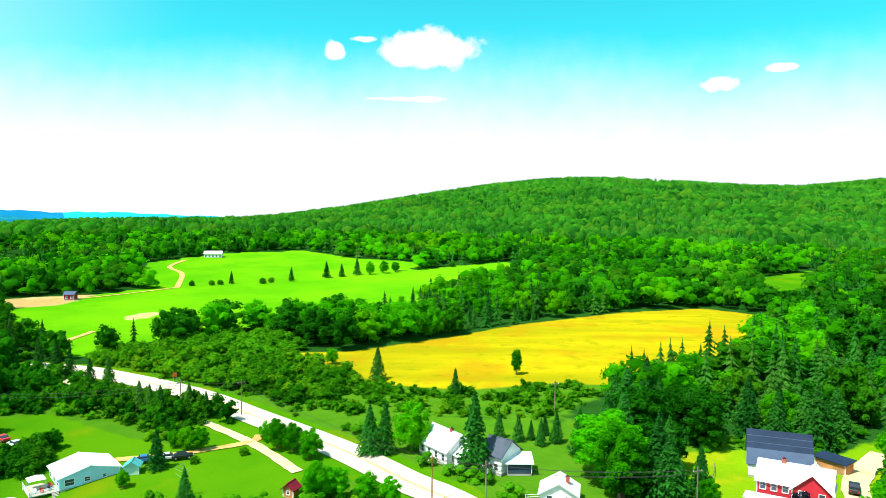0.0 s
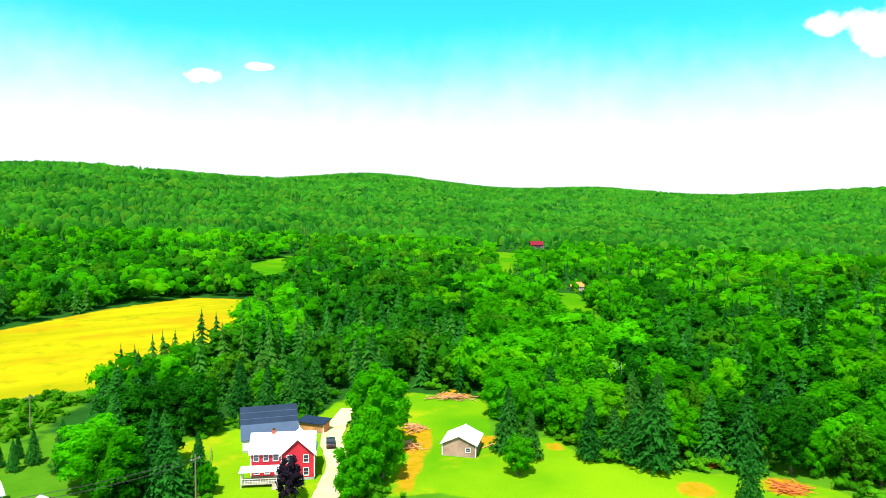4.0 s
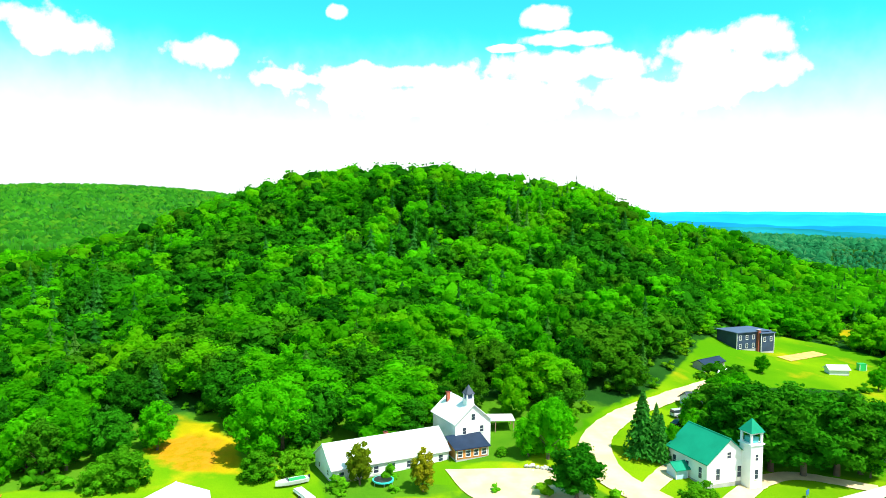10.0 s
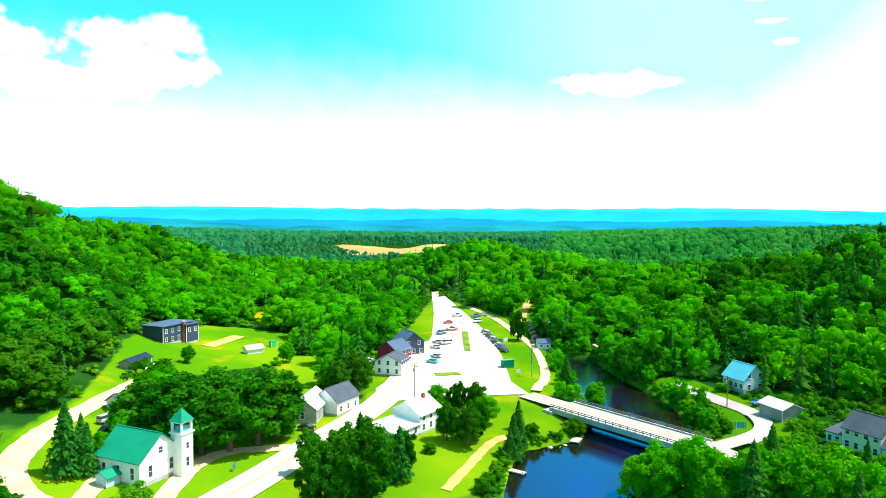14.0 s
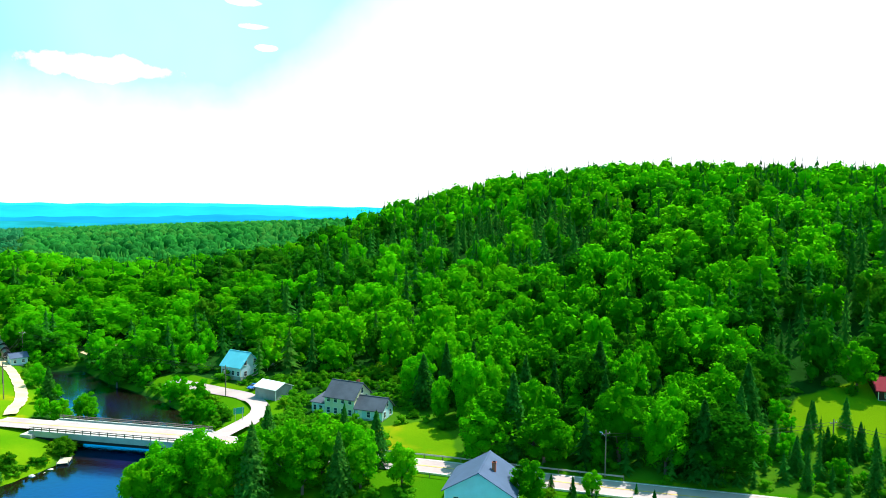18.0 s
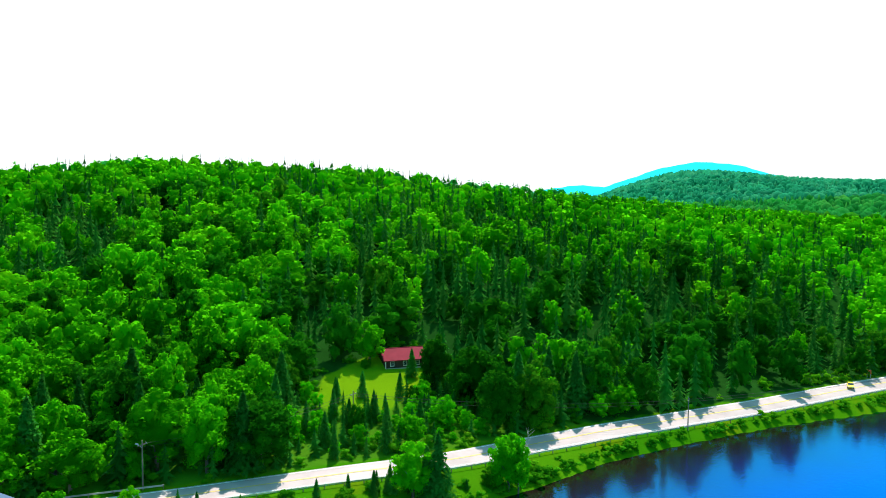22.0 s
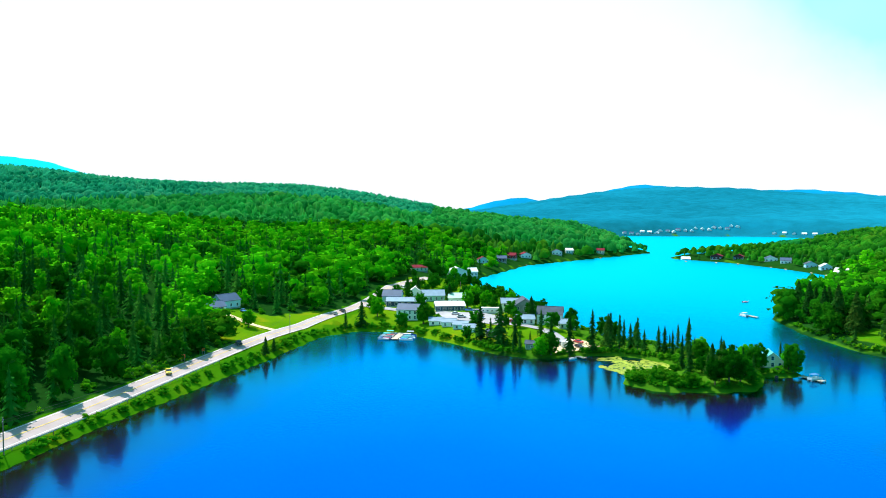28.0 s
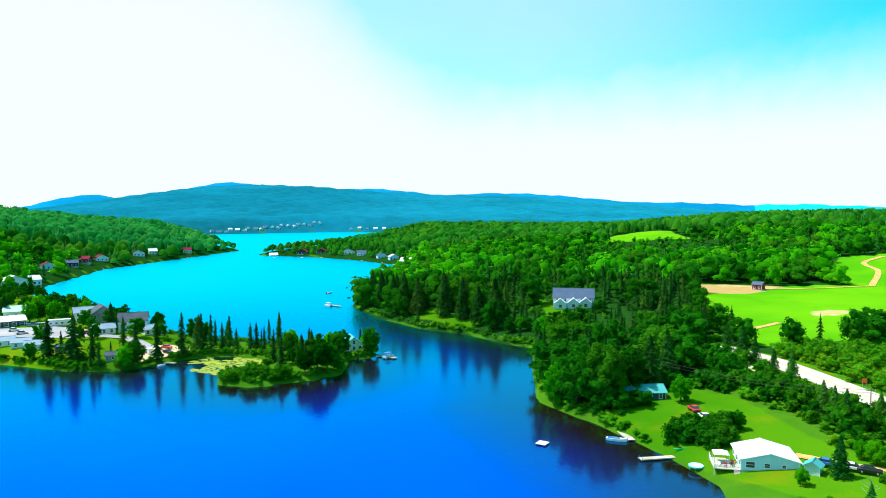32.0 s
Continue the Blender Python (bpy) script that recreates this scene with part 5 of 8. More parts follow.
    for k in range(5):
        for is_fir, kinds, mat, label in ((False, BROAD, LEAF, "dense broad-leaved forest covering the slopes"), (False, BROAD, LEAF_DARK_SHADE, "dark-leaved maples and broad trees darkened for shade in the forest"), (True, FIRS, NEEDLE, "dark spruces standing among the forest")):
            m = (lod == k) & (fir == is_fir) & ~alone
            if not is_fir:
                m &= deep == (mat is LEAF_DARK_SHADE) if k < 3 else mat is LEAF
            if is_fir:
                shore = m & (bearing > 22) & (bearing < 62) & (r < 430)
                m &= ~shore
                if shore.any():
                    stand("shore_conifers", kinds[k], NEEDLE_DARK, x[shore], y[shore], z[shore] - 0.3, tall[shore], wide[shore], "dark spruces and pines along the lake shore")
            if not m.any():
                continue
            # the further stands take the haze-tinted leaves
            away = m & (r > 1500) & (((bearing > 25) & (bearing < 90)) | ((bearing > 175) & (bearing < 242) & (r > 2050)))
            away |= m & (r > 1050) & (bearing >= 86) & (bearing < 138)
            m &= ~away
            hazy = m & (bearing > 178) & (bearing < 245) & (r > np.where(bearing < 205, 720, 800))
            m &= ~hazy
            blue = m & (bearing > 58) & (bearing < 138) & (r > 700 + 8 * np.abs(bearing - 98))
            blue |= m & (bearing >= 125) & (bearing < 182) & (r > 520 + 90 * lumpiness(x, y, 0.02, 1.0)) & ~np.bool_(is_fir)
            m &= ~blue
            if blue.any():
                stand("hill_forest", kinds[k], HILL_LEAF, x[blue], y[blue], z[blue] - 0.3, tall[blue], wide[blue], "woods on the hill above the lake, haze tinted into the leaves")
            for side, leaf, text in ((bearing < 205, SLOPE_LEAF, "woods on the slope across the stream, leaves tinted for haze"), (bearing >= 205, VALLEY_LEAF, "woods across the valley, tinted blue-green for haze")):
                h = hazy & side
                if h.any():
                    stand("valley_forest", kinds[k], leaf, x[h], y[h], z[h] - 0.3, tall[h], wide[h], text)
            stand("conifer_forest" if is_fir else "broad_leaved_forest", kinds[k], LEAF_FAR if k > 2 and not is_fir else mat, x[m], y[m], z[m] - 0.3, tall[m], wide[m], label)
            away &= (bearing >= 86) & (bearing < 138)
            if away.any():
                stand("far_forest", kinds[k], FAR_LEAF, x[away], y[away], z[away] - 0.3, tall[away], wide[away], "woods on the far slopes, haze put into their colour")


def build_scrub():
    rng = np.random.default_rng(8)
    for o, n, lo, hi in ((SCRUB, 620, 0.8, 3.2),):
        xs, ys = [p[0] for p in o], [p[1] for p in o]
        x, y = rng.uniform(min(xs), max(xs), n * 4), rng.uniform(min(ys), max(ys), n * 4)
        m = (sdist(x, y, o) < 0) & (sdist(x, y, HAY) > 2)
        for line, half in WAYS:
            m &= ldist(x, y, line) > half + 2
        x, y = x[m][:n], y[m][:n]
        stand("scrub", BUSHES, BUSH, x, y, height(x, y) - 1.0, rng.uniform(lo, hi, len(x)) * np.where(x < -30, 1.8, 1.0) + 1.0, rng.uniform(1.2, 2.0, len(x)), "bushy green scrub on the old meadow")
    x, y = rng.uniform(-330, 30, 9000), rng.uniform(-160, 30, 9000)
    m = (sdist(x, y, BANK) < 0) & (sdist(x, y, LAKE) > 0.8) & (ldist(x, y, ROAD_W) > 5.5)
    for plot in BUILT:
        m &= sdist(x, y, plot) > 2
    x, y = x[m][:150], y[m][:150]
    stand("bank_scrub", BROAD[2], BUSH, x, y, height(x, y) - 0.7, rng.uniform(1.2, 2.6, len(x)), rng.uniform(1.3, 2.2, len(x)), "green scrub on the lakeside bank")
    # young trees crowding the slope between the lakeside road and the cabin's clearing
    x, y = rng.uniform(-190, -40, 5000), rng.uniform(-190, -100, 5000)
    away, clear = ldist(x, y, ROAD_W), sdist(x, y, CABIN_CLR)
    turn = np.degrees(np.arctan2(-x, y)) % 360
    beyond = sdist(x, y, BANK) > 2
    m = beyond & (away > 6.5) & (away < 42) & (clear > 0.5) & (turn > 122) & (turn < 164) & (sdist(x, y, LAKE) > 12)
    for plot in BUILT:
        m &= sdist(x, y, plot) > 3
    x, y, away, turn = x[m], y[m], away[m], turn[m]
    keep = []
    for i in range(len(x)):
        if all((x[i] - x[j]) ** 2 + (y[i] - y[j]) ** 2 > 7.5 for j in keep):
            keep.append(i)
    x, y, away, turn = x[keep], y[keep], away[keep], turn[keep]
    low = (turn > 132) & (turn < 150)
    tall = np.where(low, rng.uniform(3.0, 7.0, len(x)), rng.uniform(6.0, 12.0, len(x)))
    pick = rng.uniform(0, 1, len(x)) < 0.62
    stand("roadside_spruces", FIRS[1], NEEDLE, x[pick], y[pick], height(x[pick], y[pick]) - 0.3, tall[pick], rng.uniform(1.0, 1.4, pick.sum()), "dark young spruces crowding the slope above the road")
    stand("roadside_saplings", BROAD[1], LEAF, x[~pick], y[~pick], height(x[~pick], y[~pick]) - 0.4, tall[~pick] * 0.9, rng.uniform(0.9, 1.3, (~pick).sum()), "leafy saplings among the roadside spruces")
    # undergrowth where the woods meet the open land
    gx, gy = rng.uniform(-360, 360, 60000), rng.uniform(-360, 360, 60000)
    d = np.full(gx.shape, 1e9)
    for o in OPEN:
        if o not in (HAY, SCRUB, LOT, PIT):
            d = np.minimum(d, sdist(gx, gy, o))
    for line, half in WAYS:
        d = np.minimum(d, ldist(gx, gy, line) - half - 1.5)
    turn, r = np.degrees(np.arctan2(-gx, gy)) % 360, np.hypot(gx, gy)
    m = (d > 0.5) & (d < 6.5) & (sdist(gx, gy, LAKE) > 5) & (r > 128) & ~((r < 235) & (turn > 197) & (turn < 236)) & (sdist(gx, gy, BANK) > 1) & (sdist(gx, gy, PENINSULA) > 1)
    for plot in BUILT:
        m &= sdist(gx, gy, plot) > 1.2
    gx, gy = gx[m][:1000], gy[m][:1000]
    stand("undergrowth", BROAD[2], BUSH, gx, gy, height(gx, gy) - 0.7, rng.uniform(1.8, 4.2, len(gx)), rng.uniform(1.2, 1.9, len(gx)), "leafy undergrowth at the forest's edge")
    x, y = rng.uniform(-150, -45, 700), rng.uniform(160, 232, 700)
    m = sdist(x, y, THICKET) < 0
    x, y = x[m], y[m]
    stand("thicket", BUSHES, LEAF_DARK_SHADE, x, y, height(x, y) - 0.6, rng.uniform(2.5, 6.5, len(x)), rng.uniform(1.0, 1.5, len(x)), "green thicket between the lawn and the road")
    # trees leaning over the outlet above the bridge
    k = rng.integers(0, len(LAKE_EAST) - 1, 2500)
    a, b = np.array(LAKE_EAST, float)[k], np.array(LAKE_EAST, float)[k + 1]
    p = a + (b - a) * rng.uniform(0, 1, (2500, 1)) + rng.normal(0, 5, (2500, 2))
    x, y = p[:, 0], p[:, 1]
    s = sdist(x, y, LAKE)
    m = (y < -186) & (s > 1.2) & (s < 8) & (sdist(x, y, LOT) > 3)
    for line, half in WAYS:
        m &= ldist(x, y, line) > half + 2.5
    for plot in BUILT:
        m &= sdist(x, y, plot) > 2.5
    x, y = x[m][:34], y[m][:34]
    stand("outlet_trees", BROAD[1], LEAF, x, y, height(x, y) - 0.4, rng.uniform(4, 9, len(x)), rng.uniform(1.0, 1.3, len(x)), "leafy trees along the outlet stream")
    # bushes on the slope behind the yellow house
    x, y = rng.uniform(-40, 70, 2600), rng.uniform(-215, -140, 2600)
    turn = np.degrees(np.arctan2(-x, y)) % 360
    m = (turn > 176) & (turn < 197) & (sdist(x, y, LAWN_Y) > 2) & (sdist(x, y, LAKE) > 3)
    for line, half in WAYS:
        m &= ldist(x, y, line) > half + 2
    for plot in BUILT:
        m &= sdist(x, y, plot) > 2.5
    x, y = x[m][:340], y[m][:340]
    stand("slope_bushes", BUSHES, BUSH, x, y, height(x, y) - 0.7, rng.uniform(1.5, 4.0, len(x)), rng.uniform(1.2, 1.9, len(x)), "leafy bushes behind the yellow house")
    x, y = rng.uniform(-150, -110, 500), rng.uniform(140, 190, 500)
    m = (sdist(x, y, SHORE_CLUMP) < 0) & (sdist(x, y, LAKE) > 0.8)
    for plot in BUILT:
        m &= sdist(x, y, plot) > 1.5
    x, y = x[m][:60], y[m][:60]
    stand("shore_thicket", BUSHES, LEAF_DARK_SHADE, x, y, height(x, y) - 0.6, rng.uniform(2.5, 6.5, len(x)), rng.uniform(1.0, 1.5, len(x)), "leafy thicket under the tall shore trees")
    # reeds and bushes along the lakeside bank
    n = 6000
    k = rng.integers(0, len(LAKE), n)
    a, b = np.array(LAKE, float)[k], np.array(LAKE, float)[(k + 1) % len(LAKE)]
    p = a + (b - a) * rng.uniform(0, 1, (n, 1))
    x, y = p[:, 0] + rng.normal(0, 1.5, n), p[:, 1] + rng.normal(0, 1.5, n)
    s = sdist(x, y, LAKE)
    m = (s > 0.1) & (s < 3.2) & (np.hypot(x, y) < 520) & (np.hypot(x, y) > 118) & ~((x > -100) & (x < -60) & (y > 120))
    x, y = x[m][:1100], y[m][:1100]
    stand("shore_bushes", BROAD[2], BUSH, x, y, height(x, y) - 0.5, rng.uniform(1.2, 2.8, len(x)), rng.uniform(1.3, 2.2, len(x)), "low bushes and reeds along the shore")


def build_village_green():
    """Trees and shrubs between the houses of the lakeside village and all over its spit."""
    rng = np.random.default_rng(31)
    x, y = rng.uniform(-520, -205, 9000), rng.uniform(-30, 170, 9000)
    spit = (sdist(x, y, PENINSULA) < -2) & (x > -292) & ~((x < -262) & (y > 66) & (y < 98) & (x > -287))
    town = ((sdist(x, y, VILLAGE_W) < -1) | (sdist(x, y, PENINSULA) < -2)) & (x <= -292) & (rng.uniform(0, 1, 9000) < 0.13)
    m = (spit | town) & (sdist(x, y, LAKE) > np.where(x > -245, 0.3, 1.2)) & (ldist(x, y, ROAD_W) > 6) & (ldist(x, y, VILLAGE_LANE) > 4) & (sdist(x, y, VILLAGE_LOT) > 1.5) & (sdist(x, y, SAND_LOT) > 1.0)
    for plot in BUILT:
        m &= sdist(x, y, plot) > 2.0
    m &= ~((x > -250) & (x < -224) & (y > 126) & (y < 142))
    x, y = x[m], y[m]
    keep = []
    for i in range(len(x)):
        if all((x[i] - x[j]) ** 2 + (y[i] - y[j]) ** 2 > (26 if x[i] < -242 else 11) for j in keep[-400:]):
            keep.append(i)
    x, y = x[keep], y[keep]
    kind = rng.uniform(0, 1, len(x))
    low = (x > -240) & (y < 104)
    kind = np.where((x > -292) & (kind > 0.34) & (kind < 0.60), np.where(kind < 0.44, 0.1, 0.9), kind)
    kind = np.where((x > -292) & (x < -242) & (kind >= 0.34), 0.9, kind)
    kind = np.where(low, 0.9, np.where((x < -292) & (kind < 0.25), 0.5, kind))
    for name, sets, mat, lo, hi, wide, m, label in (
            ("village_spruces", FIRS_THIN, NEEDLE_DARK, 5, 15, 1.0, (kind < 0.24), "slender dark spruces on the spit"),
            ("village_trees", BROAD[1], LEAF_DARK_SHADE, 5, 10, 1.15, (kind >= 0.29) & (kind < 0.72), "leafy trees among the lakeside houses"),
            ("village_shrubs", BUSHES, BUSH, 1.6, 3.4, 1.7, kind >= 0.72, "bright green shrubs among the lakeside houses")):
        stand(name, sets, mat, x[m], y[m], height(x[m], y[m]) - 0.4, rng.uniform(lo, hi, m.sum()), wide * rng.uniform(0.8, 1.2, m.sum()), label)


def plant(trees, thin=False):
    for kind, x, y, tall in trees:
        wide = 1.0 if kind != "bush" else 1.5
        if kind == "broad":
            wide = 0.65 if y in (225.0, -91.9) else 1.25 if tall < 9 else 1.5 if tall > 16.5 and x > 100 and y < -60 else 1.15
        # village maples, spit trees, and a shore clump darkened for its shade
        if kind == "broad" and tall > 16.5 and x > 100 and y < -60 or kind == "broad" and tall > 13 and -142 < x < -115 and y > 140 or kind == "broad" and tall > 8.4 and -345 < x < -205 and 10 < y < 146:
            kind = "maple"
        if kind == "broad" and tall > 9.4 and y < -60 and x > 60:
            kind, wide = "maple", wide * 0.88
        if kind == "fir" and not thin and (x < -100 and y > 100 or x < -200):
            kind = "pine"
        if kind == "fir" and thin:
            kind = "spruce"
            wide = 0.9 + 0.35 * tree_rng.random() + (0.7 if tall > 14 and y < 60 else 0.0)
        tree(kind, x, y, max(tall, 1.5) + (0.9 if kind == "bush" else 0), wide)


for grove in (TREES_NORTH, TREES_FIELD, TREES_WEST, TREES_REDHOUSE, TREES_EAST, TREES_VILLAGE_N, TREES_VILLAGE_S, TREES_POND, TREES_ROADSIDE, TREES_PENINSULA, TREES_SPIT, TREES_PINES, TREES_POND_FRONT, TREES_VERGE, [t for t in TREES_LAKESIDE if all(sdist(np.array([t[1]]), np.array([t[2]]), o)[0] > 2 for o in BUILT + [LAKE])]):
    plant(grove, grove is TREES_PENINSULA)

# ---- buildings ----
def house(name, label, x, y, ang, w, d, tall, wall, roof, ridge="e", rise=2.4, wins=(), side_wins=(), door=None, chimney=None, trim=TRIM, over_=0.45, base=0.5, z=None,
          category="house", group="", lift=0.0):
    """A building whose front's middle is at x, y; ang: the way along its front from left to right. ridge e: along the front; g: gable to the front; f: flat; s: one slope."""
    c, s = math.cos(radians(ang)), math.sin(radians(ang))
    BUILT.append([(x + c * u - s * v, y + s * u + c * v) for u, v in ((-w / 2, 0), (w / 2, 0), (w / 2, d), (-w / 2, d))])
    zs = [Z(x + c * u - s * v, y + s * u + c * v) for u in (-w / 2, w / 2) for v in (0, d)]
    z0 = (min(zs) * 0.35 + zs[0] * 0.65 if z is None else z) + lift
    t = thing(name, pose(x, y, z0, 0, 0, ang), label, category, group)
    h = w / 2
    part("foundation", boxes((-h + 0.03, 0.03, -2.5, h - 0.03, d - 0.03, base)), CONCRETE, t)
    bm = bmesh.new()
    if ridge == "e":
        prism(bm, [(0, base), (d, base), (d, tall), (d / 2, tall + rise), (0, tall)], -h, h)
        bmesh.ops.transform(bm, matrix=Matrix(((0, 1, 0, 0), (1, 0, 0, 0), (0, 0, 1, 0), (0, 0, 0, 1))), verts=bm.verts)
        bmesh.ops.recalc_face_normals(bm, faces=bm.faces)
    elif ridge == "g":
        prism(bm, [(-h, base), (h, base), (h, tall), (0, tall + rise), (-h, tall)], 0, d)
    elif ridge == "s":
        prism(bm, [(0, base), (d, base), (d, tall + rise), (0, tall)], -h, h)
        bmesh.ops.transform(bm, matrix=Matrix(((0, 1, 0, 0), (1, 0, 0, 0), (0, 0, 1, 0), (0, 0, 0, 1))), verts=bm.verts)
        bmesh.ops.recalc_face_normals(bm, faces=bm.faces)
    elif ridge == "b":
        prism(bm, [(0, base), (d, base), (d, tall), (d * 0.86, tall + rise * 0.46), (d / 2, tall + rise), (d * 0.14, tall + rise * 0.46), (0, tall)], -h, h)
        bmesh.ops.transform(bm, matrix=Matrix(((0, 1, 0, 0), (1, 0, 0, 0), (0, 0, 1, 0), (0, 0, 0, 1))), verts=bm.verts)
        bmesh.ops.recalc_face_normals(bm, faces=bm.faces)
    else:
        box(bm, -h, 0, base, h, d, tall)
    part("wall", bm, wall, t)
    o, th = over_, 0.16
    k = 0.17
    if ridge == "e":
        f = rise / (d / 2) * o
        for y0, y1 in ((-o, d / 2), (d + o, d / 2)):
            bm = bmesh.new()
            slab(bm, [(-h - o, y0, tall - f + k), (h + o, y0, tall - f + k), (h + o, y1, tall + rise + k), (-h - o, y1, tall + rise + k)], th)
            bmesh.ops.recalc_face_normals(bm, faces=bm.faces)
            part("roof", bm, roof, t)
        part("ridge_cap", boxes((-h - o, d / 2 - 0.14, tall + rise + k - 0.06, h + o, d / 2 + 0.14, tall + rise + k + 0.05)), roof, t)
    elif ridge == "g":
        f = rise / h * o
        for x0, x1 in ((-h - o, 0), (h + o, 0)):
            bm = bmesh.new()
            slab(bm, [(x0, -o, tall - f + k), (x1, -o, tall + rise + k), (x1, d + o, tall + rise + k), (x0, d + o, tall - f + k)], th)
            bmesh.ops.recalc_face_normals(bm, faces=bm.faces)
            part("roof", bm, roof, t)
        part("ridge_cap", boxes((-0.14, -o, tall + rise + k - 0.06, 0.14, d + o, tall + rise + k + 0.05)), roof, t)
    elif ridge == "s":
        f = rise / d * o
        bm = bmesh.new()
        slab(bm, [(-h - o, -o, tall - f + k), (h + o, -o, tall - f + k), (h + o, d + o, tall + rise + f + k), (-h - o, d + o, tall + rise + f + k)], th)
        bmesh.ops.recalc_face_normals(bm, faces=bm.faces)
        part("roof", bm, roof, t)
    elif ridge == "b":
        ys = [-o * 0.5, d * 0.14, d / 2, d * 0.86, d + o * 0.5]
        hs = [tall - 0.35, tall + rise * 0.46, tall + rise, tall + rise * 0.46, tall - 0.35]
        for i in range(4):
            bm = bmesh.new()
            slab(bm, [(-h - o, ys[i], hs[i] + k), (h + o, ys[i], hs[i] + k), (h + o, ys[i + 1], hs[i + 1] + k), (-h - o, ys[i + 1], hs[i + 1] + k)], th)
            bmesh.ops.recalc_face_normals(bm, faces=bm.faces)
            part("roof", bm, R_SLATE if i in (0, 3) and roof is R_NAVY else roof, t)
            if i == 1:
                for f in (0.3, 0.65):
                    yy, zz = ys[1] + (ys[2] - ys[1]) * f, hs[1] + (hs[2] - hs[1]) * f + k
                    part("roof_seam", boxes((-h - o, yy - 0.07, zz - 0.05, h + o, yy + 0.07, zz + 0.07)), R_SLATE, t)
    else:
        part("roof", boxes((-h - o, -o, tall, h + o, d + o, tall + 0.25)), roof, t)
    # corner boards
    for sx in (-1, 1):
        part("corner_board", boxes((sx * h - 0.1, -0.025, base, sx * h + 0.1, 0.1, tall)), trim, t)
    for row in wins:
        n, zb, ww, hh = row[:4]
        span = row[4] if len(row) > 4 else (-h, h)
        for i in range(n):
            u = span[0] + (span[1] - span[0]) * (i + 0.5) / n
            window(t, u, 0, zb, ww, hh, 0, trim)
    for row in side_wins:
        n, zb, ww, hh, side = row
        for i in range(n):
            v = d * (i + 0.5) / n
            window(t, side * h, v, zb, ww, hh, side, trim)
    if door is not None:
        u, side = door if isinstance(door, tuple) else (door, 0)
        m = pose(u, 0, 0) if side == 0 else pose(side * h, u, 0, 0, 0, 90 * side)
        p = part("door", boxes((-0.5, -0.05, base, 0.5, 0.02, base + 2.05)), trim, t)
        p.matrix_local = m
        part("door_handle", boxes((0.34, -0.1, base + 0.95, 0.42, -0.05, base + 1.05)), STEEL, p)
        q = part("step", boxes((-0.8, -0.9, -1.5, 0.8, -0.06, base - 0.1)), CONCRETE, t)
        q.matrix_local = m
    if chimney:
        u, v, top = chimney
        cp = part("chimney", boxes((u - 0.35, v - 0.35, tall, u + 0.35, v + 0.35, tall + rise + top), (u - 0.42, v - 0.42, tall + rise + top - 0.15, u + 0.42, v + 0.42, tall + rise + top)), BRICK, t)
        part("flue", boxes((u - 0.15, v - 0.15, tall + rise + top, u + 0.15, v + 0.15, tall + rise + top + 0.2)), RUBBER, cp)
    return t


WIN_MESH = {}


def window(t, u, v, zb, ww, hh, side, trim):
    """A sash window: frame with sill and bars, and panes set back in it."""
    key = (ww, hh, trim.name)
    if key not in WIN_MESH:
        a = 0.11
        f = boxes((-ww / 2 - a, -0.05, -a, -ww / 2, 0.03, hh + a), (ww / 2, -0.05, -a, ww / 2 + a, 0.03, hh + a), (-ww / 2, -0.05, hh, ww / 2, 0.03, hh + a),
                  (-ww / 2 - a, -0.10, -a - 0.06, ww / 2 + a, 0.03, 0.0), (-ww / 2, -0.04, hh / 2 - 0.03, ww / 2, 0.02, hh / 2 + 0.03))
        WIN_MESH[key] = (finish(f, "frame", trim), finish(boxes((-ww / 2, -0.028, 0, ww / 2, 0.02, hh / 2 - 0.03)), "pane", GLASS), finish(boxes((-ww / 2, -0.028, hh / 2 + 0.03, ww / 2, 0.02, hh)), "pane", GLASS))
    f, p1, p2 = WIN_MESH[key]
    w = part("window", f, None, t)
    w.matrix_local = pose(u, v, zb, 0, 0, 0 if side == 0 else 90 * side)
    part("pane", p1, None, w)
    part("pane", p2, None, w)


S2 = (0.9, 1.35)   # a common sash
house("lake_house", "pale blue-grey single-storey house with a white metal roof", -72.3, 142.1, 40, 11.4, 9.6, 2.8, SKYBLUE, R_WHITE, "g", 1.5, [(1, 1.1, 1.7, 1.2, (-5.2, -2.6)), (1, 1.3, 1.0, 0.8, (-1.6, 0.4)), (1, 1.4, 0.7, 0.6, (1.8, 3.6))], [(3, 1.0, 1.2, 1.3, -1)], (6.8, -1))
house("garden_shed", "small garden shed with a teal roof", -64.8, 144.2, 13, 2.8, 2.6, 2.0, R_PALEGREEN, R_TEAL, "g", 0.9, base=0.1, category="shed")
house("white_farmhouse", "white clapboard farmhouse with a white metal roof", -2.0, 150.7, -55, 10.5, 7.5, 3.2, WHITE, R_WHITE, "e", 3.0, [(4, 1.0, *S2)], [(2, 1.0, *S2, 1), (1, 3.6, *S2, 1)], chimney=(2.0, 3.7, 0.7))
house("farmhouse_wing", "low white kitchen wing with a metal roof", 3.6, 146.0, -52, 6.5, 5.5, 2.7, WHITE, R_WHITE, "e", 1.8, [(3, 1.0, *S2)], door=-1.5)
house("farmhouse_barn", "white barn with a dark grey roof", 10.2, 143.2, -40, 5.2, 7.0, 4.0, WHITE, R_GREY, "e", 2.6, [(2, 1.0, *S2)])
house("lean_to_shed", "dark navy lean-to with a white roof", 16.0, 142.0, 0, 5.0, 4.0, 2.6, NAVY, R_WHITE, "s", 0.8, category="shed")
